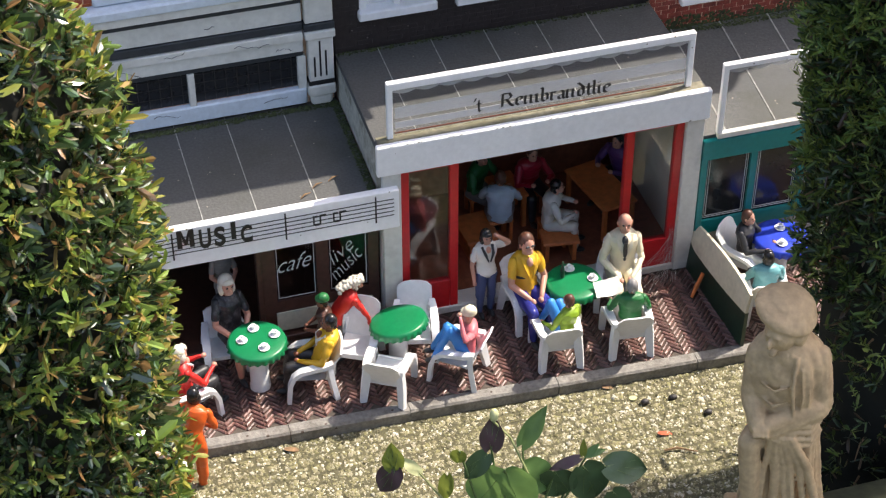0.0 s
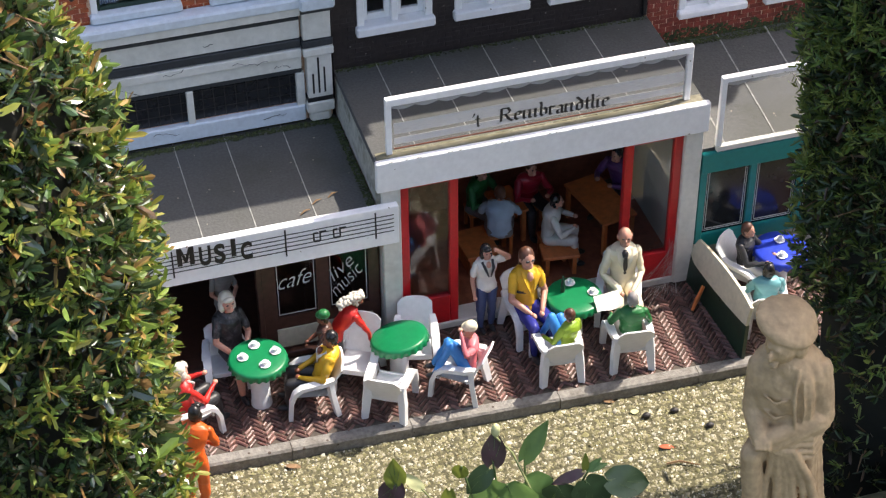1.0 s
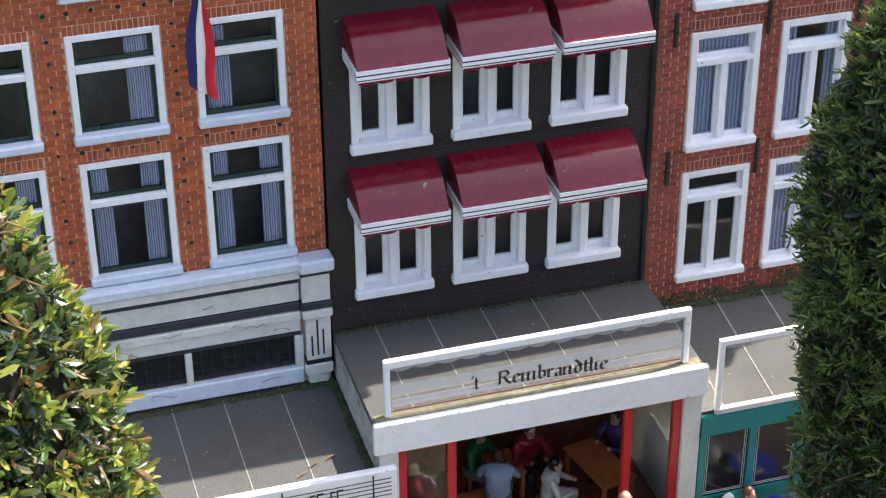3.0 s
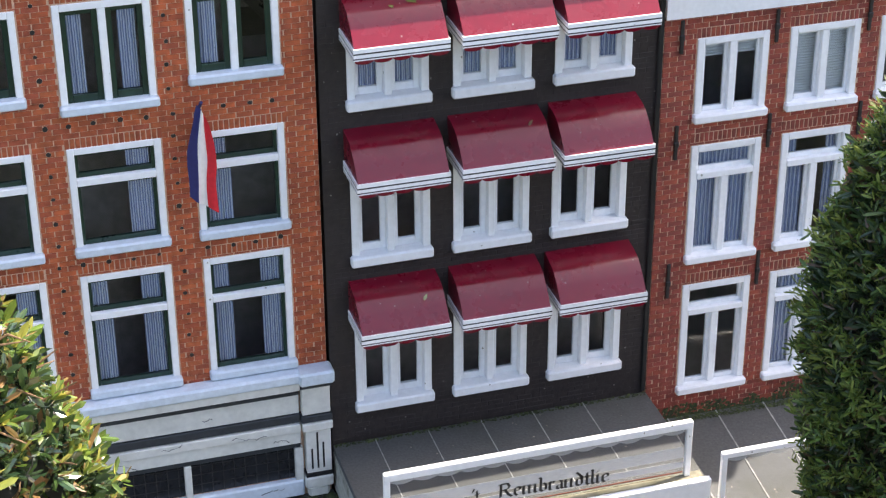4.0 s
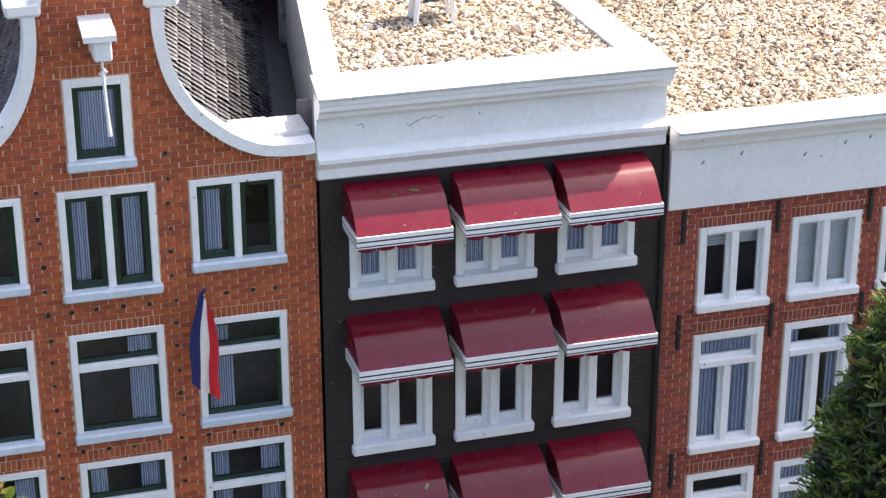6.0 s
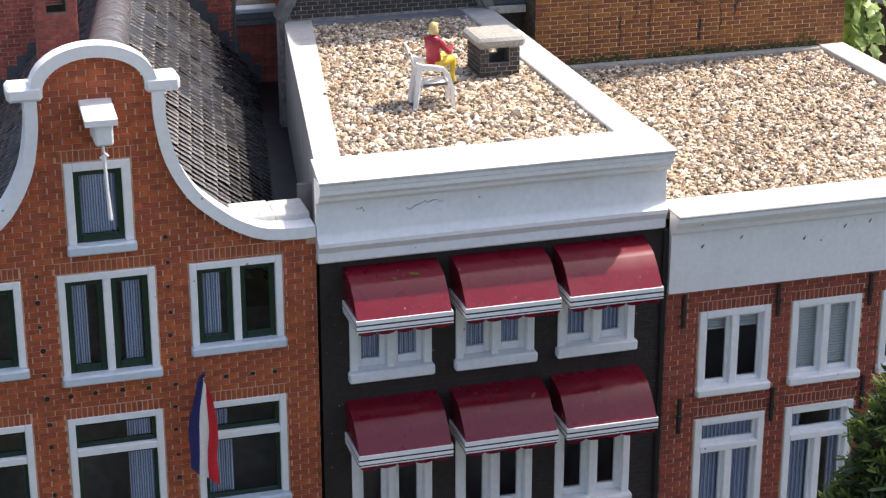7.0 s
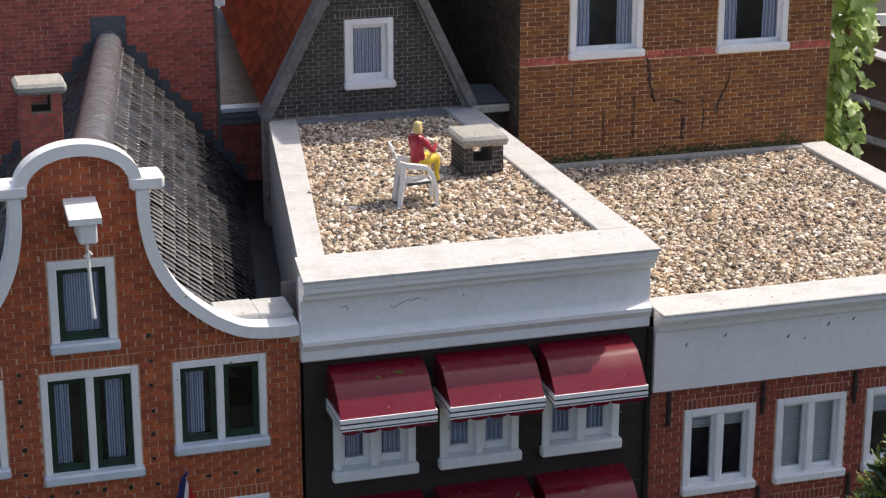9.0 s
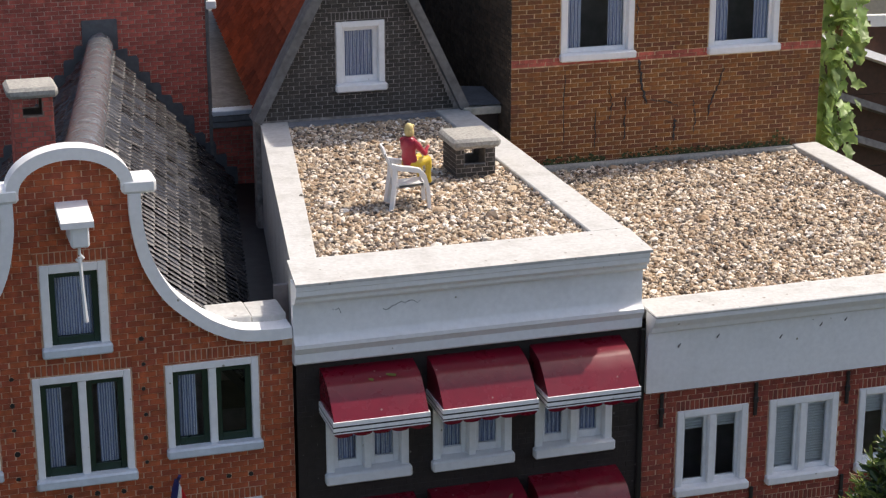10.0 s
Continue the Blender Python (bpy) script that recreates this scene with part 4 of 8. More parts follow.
def right_house():
    house = thing("right_townhouse", (17.1, 0, 0), "red brick canal house with white cornice", "house", "canal houses")
    cols = [(13.67 + i * 1.845, 15.12 + i * 1.845) for i in range(4)]
    rows = [(4.19, 6.66), (7.16, 9.64), (10.13, 11.8)]
    wins = [(a, b, c, d) for c, d in rows for a, b in cols]
    holes = [(a + 0.03, b - 0.03, c + 0.05, d - 0.01) for a, b, c, d in wins]
    mb = MB()
    holed(mb, RX0, RX1, 2.9, 12.4, 0.0, 0.3, holes)
    wall = part("wall", mb, MORT_L, house, "red brick front wall with pale joints", smooth=0)
    sold = [(a, b, d + 0.02, d + 0.24) for a, b, c, d in wins]
    bricks(wall, front(0.0), RX0, RX1, 3.4, 12.3, [(w[0] - 0.005, w[1] + 0.005, w[2] - 0.02, w[3] + 0.01) for w in wins], BR_R, soldiers=sold, pick=(13.0, 17.5, 6.6, 11.0), seed=2)
    interior(house, RX0, RX1, 2.9, 13.0)
    for i, w in enumerate(wins):
        r, c = divmod(i, 4)
        if r == 2:
            window(house, *w, mull=True, deep=0.02, blind=(0.25, 0.95, 0.3, 0.9)[c], jamb=0.13)
        elif r == 1:
            window(house, *w, mull=True, transom=1.78, deep=0.02, jamb=0.13, drapes=((0.1, 0.9),) if c == 0 else ((0.08, 0.42), (0.72, 0.92)), upper=((0.1, 0.9),) if c == 0 else ((0.1, 0.3), (0.72, 0.9)))
        else:
            window(house, *w, mull=True, transom=1.78, deep=0.02, jamb=0.13, drapes=() if c == 0 else ((0.1, 0.9),), upper=() if c == 0 else ((0.1, 0.9),))
    for z, top in ((6.45, 7.2), (9.42, 10.12), (11.55, 12.2)):
        for i in range(5):
            x = 13.36 + i * 1.9 * 0.985
            a = MB().box(x - 0.035, x + 0.035, -0.06, -0.014, z, top, 0.01).box(x - 0.05, x + 0.05, -0.08, -0.01, z + 0.25, z + 0.38, 0.02)
            part("wall_anchor", a, IRON, house, "black iron wall anchor")
    c = MB()
    prof = [(0.0, 12.26), (-0.1, 12.26), (-0.12, 13.4), (-0.16, 13.45), (-0.25, 13.48), (-0.27, 13.56), (-0.34, 13.62), (-0.38, 13.7), (-0.43, 13.72), (-0.43, 13.8), (0.0, 13.8)]
    c.prism(prof, "x", RX0, RX1)
    cor = part("cornice", c, WHITE, house, "plain white cornice", smooth=30)
    nk = MB()
    for x, z in ((14.35, 13.2), (16.4, 13.2), (16.9, 13.25), (15.6, 13.05), (13.6, 13.1)):
        nk.tube([(x, -0.13, z), (x + 0.05, -0.13, z + 0.07)], [0.013, 0.006], 5)
    part("chip", nk, IRON, cor, "small chips in the paint")
    cp = MB().box(RX0 - 0.01, RX1, -0.46, 0.5, 13.804, 13.855, 0.015)
    part("front_coping", cp, CAP, house, "broad white front coping")
    rw = MB().box(20.6, 21.25, 0.5, 9.4, 12.5, 13.9, 0.02)
    part("right_parapet", rw, CAP, house, "white parapet")
    bk = MB().box(13.0, 20.6, 9.22, 9.44, 12.5, 13.87, 0.02)
    part("back_parapet", bk, CONC, house, "grey back edge")
    fl = MB().box(12.97, 20.7, 0.3, 9.3, 13.55, 13.68)
    part("roof", fl, CONC, house, "flat roof deck", smooth=0)
    sd = MB().box(21.0, 21.3, 0.3, 9.44, 0.0, 12.5)
    part("side_wall", sd, BLACKWALL, house, smooth=0)
    return house


right_house()


# ================= gravel =================
def pebbles(name, poly, z, size, count, material, label, category, seed, flat=0.85, pile=0.075, plain=False, joint=None):
    rng = np.random.default_rng(seed)
    px, py = [p[0] for p in poly], [p[1] for p in poly]
    pts = []
    while len(pts) < count:
        x, y = rng.uniform(min(px), max(px)), rng.uniform(min(py), max(py))
        inside = False
        for (xa, ya), (xb, yb) in zip(poly, poly[1:] + poly[:1]):
            if (ya > y) != (yb > y) and x < (xb - xa) * (y - ya) / (yb - ya) + xa:
                inside = not inside
        if inside and joint:  # leave open joints between blocks
            row = math.floor(y / joint[1])
            fx, fy = (x / joint[0] + 0.5 * (row % 2)) % 1.0, (y / joint[1]) % 1.0
            inside = min(fx, 1 - fx) * joint[0] > 0.035 and min(fy, 1 - fy) * joint[1] > 0.035 or rng.random() < 0.05
        if inside:
            pts.append((x, y))
    g = (1 + 5 ** 0.5) / 2
    ico = np.array([(-1, g, 0), (1, g, 0), (-1, -g, 0), (1, -g, 0), (0, -1, g), (0, 1, g), (0, -1, -g), (0, 1, -g), (g, 0, -1), (g, 0, 1), (-g, 0, -1), (-g, 0, 1)]) / math.hypot(1, g)
    tri = np.array([(0, 11, 5), (0, 5, 1), (0, 1, 7), (0, 7, 10), (0, 10, 11), (1, 5, 9), (5, 11, 4), (11, 10, 2), (10, 7, 6), (7, 1, 8), (3, 9, 4), (3, 4, 2), (3, 2, 6), (3, 6, 8), (3, 8, 9), (4, 9, 5), (2, 4, 11), (6, 2, 10), (8, 6, 7), (9, 8, 1)])
    if plain:  # a coarser eight-sided grain
        ico = np.array([(1, 0, 0), (0, 1, 0), (-1, 0, 0), (0, -1, 0), (0, 0, 1), (0, 0, -1)], float)
        tri = np.array([(0, 1, 4), (1, 2, 4), (2, 3, 4), (3, 0, 4)])
    n, q = count, len(ico)
    P = np.array(pts)
    s = size * np.exp(rng.normal(0, 0.34, n))
    A = rng.uniform(0, 2 * math.pi, (n, 2))
    V = np.repeat(ico[None], n, 0) * (1 + rng.uniform(-0.26, 0.26, (n, q, 1)))
    V = V * np.stack([s * rng.uniform(0.8, 1.25, n), s * rng.uniform(0.7, 1.0, n), s * flat * rng.uniform(0.7, 1.1, n)], 1)[:, None, :]
    t = rng.normal(0, 0.35, n)
    y2, z2 = V[..., 1] * np.cos(t)[:, None] - V[..., 2] * np.sin(t)[:, None], V[..., 1] * np.sin(t)[:, None] + V[..., 2] * np.cos(t)[:, None]
    c, sn = np.cos(A[:, 0])[:, None], np.sin(A[:, 0])[:, None]
    X, Y = V[..., 0] * c - y2 * sn + P[:, 0, None], V[..., 0] * sn + y2 * c + P[:, 1, None]
    Z = z2 + z + rng.uniform(0, pile, n)[:, None]
    verts = np.stack([X, Y, Z], -1).reshape(-1, 3) * S
    faces = (tri[None] + (np.arange(n) * q)[:, None, None]).reshape(-1, 3)
    me = bpy.data.meshes.new(name)
    me.from_pydata(verts.tolist(), [], faces.tolist())
    me.materials.append(material)
    if plain:
        me.shade_smooth()
    else:
        me.shade_flat()
    me.update()
    return tagged(new(name, me), label, category, kind="stuff")


GRAVEL = mat("river_gravel", (0.4, 0.33, 0.25), 0.75, 0.15, 60, 1.5, 0.2, 0.1, isle=0.25,
             palette=[(0.62, 0.5, 0.36), (0.4, 0.27, 0.16), (0.75, 0.66, 0.54), (0.15, 0.11, 0.08), (0.53, 0.41, 0.28), (0.09, 0.075, 0.062), (0.52, 0.4, 0.28), (0.8, 0.74, 0.66), (0.35, 0.25, 0.16), (0.17, 0.135, 0.11), (0.64, 0.54, 0.43), (0.26, 0.2, 0.14)])
pebbles("roof_gravel", [(7.2, 0.84), (12.28, 0.84), (12.28, 9.97), (8.8, 9.97)], 14.95, 0.038, 31000, GRAVEL, "multicoloured river gravel on the flat roof", "gravel", 5)
pebbles("roof_gravel", [(12.98, 0.48), (20.62, 0.48), (20.62, 9.18), (12.98, 9.18)], 13.72, 0.039, 45000, GRAVEL, "multicoloured river gravel on the lower flat roof", "gravel", 6)


# ================= street-level cafes =================
WOODD = mat("dark_brown_wood", (0.075, 0.032, 0.022), 0.4, 0.25, 30, 2, 0.3, 0.15)
WOODO = mat("orange_wood", (0.55, 0.17, 0.05), 0.45, 0.2, 30, 2, 0.3, 0.1)
WOODM = mat("red_brown_wood", (0.26, 0.09, 0.05), 0.4, 0.25, 30, 1.5, 0.5, 0.1, dirt_or_sun=(0.06, 0.03, 0.02))
BEIGE = mat("beige_panel", (0.5, 0.47, 0.38), 0.7, 0.1, 40, 2, 0.35, 0.1)


def film(name, col, clear):
    """A translucent film on a clear sheet."""
    m = bpy.data.materials.new(name)
    m.use_nodes = True
    nt = m.node_tree
    bs, out = nt.nodes["Principled BSDF"], nt.nodes["Material Output"]
    bs.inputs["Base Color"].default_value, bs.inputs["Roughness"].default_value = (*col, 1), 0.5
    tr, mx, nz = nt.nodes.new("ShaderNodeBsdfTransparent"), nt.nodes.new("ShaderNodeMixShader"), nt.nodes.new("ShaderNodeTexNoise")
    nz.inputs["Scale"].default_value = 1.5 / S
    mr = nt.nodes.new("ShaderNodeMapRange")
    mr.inputs["To Min"].default_value, mr.inputs["To Max"].default_value = clear - 0.15, clear + 0.15
    nt.links.new(nz.outputs["Fac"], mr.inputs["Value"])
    nt.links.new(mr.outputs[0], mx.inputs[0])
    nt.links.new(bs.outputs[0], mx.inputs[1])
    nt.links.new(tr.outputs[0], mx.inputs[2])
    nt.links.new(mx.outputs[0], out.inputs[0])
    return m


FROSTED = film("frosted_film", (0.75, 0.75, 0.76), 0.55)
REDLINE = mat("red_brown_line", (0.3, 0.09, 0.05), 0.6, 0.1, 40, 2, 0.3, 0.03)
LETTER = mat("white_lettering", (0.55, 0.55, 0.53), 0.5, 0.05, 40, 2, 0.2, 0.02)


def left_cafe():
    c = thing("music_cafe", (3.3, -1.5, 0), "low music cafe annex with grey roof and stave signboard", "cafe")
    zr = 3.35
    part("roof", MB().box(LX0, MX0 - 0.02, -3.05, 0.0, zr - 0.12, zr, 0.01), SLATEROOF, c, "grey felt roof with pale seams")
    for x in (0.28, 1.33, 2.39, 3.45, 4.43, 5.54):
        part("roof_seam", MB().box(x - 0.009, x + 0.009, -3.04, -0.02, zr, zr + 0.012), SEAM, c, smooth=0)
    sg = MB().box(LX0, 7.02, -3.22, -3.06, 2.55, 3.42, 0.015)
    sign = part("signboard", sg, WHITE, c, "white signboard with a music stave")
    y = -3.223
    for i in range(5):
        z = 2.86 + i * 0.092
        part("stave_line", MB().box(LX0 + 0.2, 6.92, y - 0.003, y, z, z + 0.02), BLACK, sign, smooth=0)
    for x in (2.82, 4.88, 6.56):
        part("bar_line", MB().box(x, x + 0.03, y - 0.008, y - 0.004, 2.75, 3.36), BLACK, sign, smooth=0)
    mm = MB()
    for poly in ([(0.0, 0.0), (0.085, 0.0), (0.085, 0.4), (0.0, 0.4)], [(0.225, 0.0), (0.31, 0.0), (0.31, 0.4), (0.225, 0.4)],
                 [(0.086, 0.4), (0.086, 0.25), (0.13, 0.06), (0.18, 0.06), (0.224, 0.25), (0.224, 0.4), (0.155, 0.17)]):
        mm.prism([(2.92 + a, 3.0 + b) for a, b in poly], "y", y - 0.02, y - 0.004)
    part("letter", mm, BLACK, sign, smooth=0)
    for ch, x, z, w, h in (("U", 3.32, 2.91, 0.21, 0.44), ("S", 3.59, 2.9, 0.2, 0.44), ("I", 3.9, 3.0, 0.085, 0.39), ("C", 4.07, 2.87, 0.21, 0.4)):
        text_part("letter", ch, 0.46, (x, y - 0.012, z), BLACK, sign, depth=0.008, bold=0.03, fit=(w, h))
    for x in (5.4, 5.77):
        n = MB()
        n.box(x, x + 0.03, y - 0.012, y - 0.006, 2.97, 3.18).box(x + 0.12, x + 0.15, y - 0.012, y - 0.006, 2.97, 3.18)
        n.box(x + 0.03, x + 0.12, y - 0.012, y - 0.006, 2.95, 2.995).box(x, x + 0.09, y - 0.0125, y - 0.0055, 3.14, 3.18).box(x + 0.12, x + 0.25, y - 0.0125, y - 0.0055, 3.155, 3.19)
        part("note", n, BLACK, sign, "black music note", smooth=0)
    f = MB()
    holed(f, 4.42, 6.7, 0.0, 2.75, -2.83, -2.68, [(4.72, 5.5, 0.93, 2.42), (5.74, 6.5, 0.93, 2.42)])
    f.box(4.36, 4.46, -2.86, -2.66, 0, 2.75, 0.01)
    fr = part("shopfront", f, WOODD, c, "dark brown wooden shopfront", smooth=0)
    for a, b in ((4.72, 5.5), (5.74, 6.5)):
        g = part("pane", MB().box(a, b, -2.78, -2.77, 0.93, 2.42), PANE2, fr, smooth=0)
        g.visible_shadow = False
        ln = MB()
        for q in ((a + 0.03, a + 0.045, 0.97, 2.4), (b - 0.045, b - 0.03, 0.97, 2.4), (a + 0.03, b - 0.03, 0.97, 0.985)):
            ln.box(q[0], q[1], -2.79, -2.782, q[2], q[3])
        part("pane_border", ln, LETTER, fr, "thin pale border line", smooth=0)
    text_part("lettering", "cafe", 0.4, (4.78, -2.79, 1.6), LETTER, fr, "white script lettering", shear=0.55, turn=6, fit=(0.66, 0.36), bold=-0.012)
    text_part("lettering", "live", 0.36, (5.84, -2.79, 1.55), LETTER, fr, "white script lettering", shear=0.5, turn=42, fit=(0.6, 0.29), bold=-0.012)
    text_part("lettering", "music", 0.36, (5.88, -2.79, 1.16), LETTER, fr, "white script lettering", shear=0.5, turn=45, fit=(0.8, 0.28), bold=-0.012)
    part("plinth_panel", MB().box(4.68, 6.55, -2.87, -2.835, 0.22, 0.68, 0.01), BEIGE, c, "beige plinth panel")
    part("step", MB().box(LX0, 6.7, -2.95, -2.5, 0.0, 0.14, 0.02), WOODD, c, "dark threshold")
    part("back_wall", MB().box(LX0, 6.6, -0.25, -0.1, 0, 3.2), WOODD, c, smooth=0)
    part("inner_floor", MB().box(LX0, 6.6, -2.5, -0.1, -0.03, 0.02), WOODD, c, smooth=0)
    part("inner_wall", MB().box(6.5, 6.64, -2.6, -0.1, 0, 3.2).box(LX0, LX0 + 0.1, -2.9, -0.1, 0, 3.2), WOODD, c, smooth=0)
    lf = MB()
    for x, yy in ((5.62, -2.62), (5.35, -2.85), (5.95, -2.5)):
        lf.tube([(x - 0.09, yy - 0.05, zr + 0.02), (x, yy, zr + 0.06), (x + 0.12, yy + 0.06, zr + 0.03)], [0.008, 0.02, 0.006], 5)
    part("dry_leaf", lf, DRYLEAF, c, "dry plant scraps")
    return c


DRYLEAF = mat("dry_leaf", (0.2, 0.12, 0.06), 0.8, 0.3, 40, 3, 0.3, 0.2)
left_cafe()


def open_board(parent, x0, x1, y, z0, z1, w=0.16, mid=0.06, rail=True):
    """A clear sheet in a white frame with a scalloped frosted edge."""
    fr = MB()
    fr.box(x0, x1, y - 0.06, y + 0.06, z1 - w, z1, 0.015)
    fr.box(x0, x0 + mid + 0.05, y - 0.05, y + 0.05, z0, z1 - w, 0.01)
    fr.box(x1 - mid - 0.05, x1, y - 0.05, y + 0.05, z0, z1 - w, 0.01)
    if rail:
        fr.box(x0, x1, y - 0.02, y + 0.02, z0, z0 + 0.012, 0.004)
    b = part("board_frame", fr, WHITE, parent, "white frame of a clear signboard")
    g = part("pane", MB().box(x0 + 0.1, x1 - 0.1, y - 0.006, y + 0.006, z0 + 0.022, z1 - w), PANE2, b, smooth=0)
    g.visible_shadow = False
    s, n = MB(), int((x1 - x0) / 0.42)
    d = (x1 - x0 - 0.24) / n
    for i in range(n):
        a = x0 + 0.12 + i * d
        s.add([(a + d * t / 8, y - 0.009, z1 - w) for t in range(9)] + [(a + d * t / 8, y - 0.009, z1 - w - 0.06 - 0.055 * math.sin(math.pi * t / 8)) for t in range(9)],
              [(t, t + 1, 10 + t, 9 + t) for t in range(8)])
    part("scallop_edge", s, FROSTED, b, "frosted scalloped edge", smooth=0)
    return b


SILT = mat("mossy_silt", (0.2, 0.185, 0.13), 0.9, 0.3, 40, 2.5, 0.8, 0.3, dirt_or_sun=(0.12, 0.11, 0.05))


def minim(x):
    return [(x - 0.1, 0.86), (x, 0.97), (x, 0.12), (x + 0.12, 0.03)]


PEN = {  # broken letters: width and pen strokes, the small letters one unit high
    "R": (0.98, [(-0.15, 1.4), (0.0, 1.5), (0.0, 0.05), (-0.15, -0.05)], [(-0.05, 1.5), (0.45, 1.5), (0.6, 1.15), (0.45, 0.85), (0.05, 0.8)], [(0.3, 0.8), (0.55, 0.25), (0.8, 0.0)]),
    "e": (0.6, [(0.05, 0.5), (0.38, 0.66), (0.36, 0.92), (0.14, 0.96), (0.0, 0.76), (0.0, 0.22), (0.18, 0.02), (0.4, 0.18)]),
    "m": (1.2, minim(0.0), minim(0.4), minim(0.8), [(0.05, 0.82), (0.32, 0.97)], [(0.45, 0.82), (0.72, 0.97)]),
    "n": (0.8, minim(0.0), minim(0.4), [(0.05, 0.82), (0.32, 0.97)]),
    "b": (0.64, [(-0.1, 1.6), (0.0, 1.48), (0.0, 0.2), (0.16, 0.02), (0.38, 0.2), (0.38, 0.74), (0.2, 0.95), (0.0, 0.78)]),
    "r": (0.48, minim(0.0), [(0.05, 0.82), (0.18, 0.96), (0.3, 0.82)]),
    "a": (0.62, [(0.04, 0.84), (0.2, 0.97), (0.36, 0.84), (0.36, 0.14), (0.48, 0.04)], [(0.36, 0.56), (0.04, 0.4), (0.04, 0.14), (0.18, 0.02), (0.36, 0.2)]),
    "d": (0.64, [(-0.05, 1.55), (0.36, 1.0), (0.38, 0.24), (0.2, 0.02), (0.0, 0.2), (0.0, 0.74), (0.18, 0.95), (0.36, 0.8)]),
    "t": (0.46, [(0.06, 1.35), (0.08, 0.18), (0.2, 0.02), (0.34, 0.14)], [(-0.1, 0.95), (0.3, 0.95)]),
    "l": (0.36, [(-0.08, 1.6), (0.0, 1.5), (0.0, 0.16), (0.14, 0.02)]),
    "i": (0.38, minim(0.0), [(-0.03, 1.28), (0.06, 1.38)]),
    "'": (0.3, [(0.06, 1.6), (0.06, 1.5), (-0.04, 1.25)]),
}


def pen_text(name, body, x0, width, z0, height, y, parent, turn=0.0):
    """Lettering drawn with a slanted broad pen, on a face that looks towards -y."""
    nib = Vector((0.085, 0.06))
    total = sum(PEN[c][0] for c in body)
    k, h, c, sn = width / total, height / 1.6, math.cos(radians(turn)), math.sin(radians(turn))
    mb, x = MB(), 0.1
    for letter in body:
        for stroke in PEN[letter][1:]:
            for a, b in zip(stroke, stroke[1:]):
                a, b = Vector(a), Vector(b)
                quad = [a - nib, b - nib, b + nib, a + nib]
                quad = [((x + q.x) * k, q.y * h) for q in quad]
                mb.prism([(x0 + u * c - w * sn, z0 + u * sn + w * c) for u, w in quad], "y", y - 0.004, y + 0.004)
        x += PEN[letter][0]
    return part(name, mb, BLACK, parent, "black letter name in old script", smooth=0)


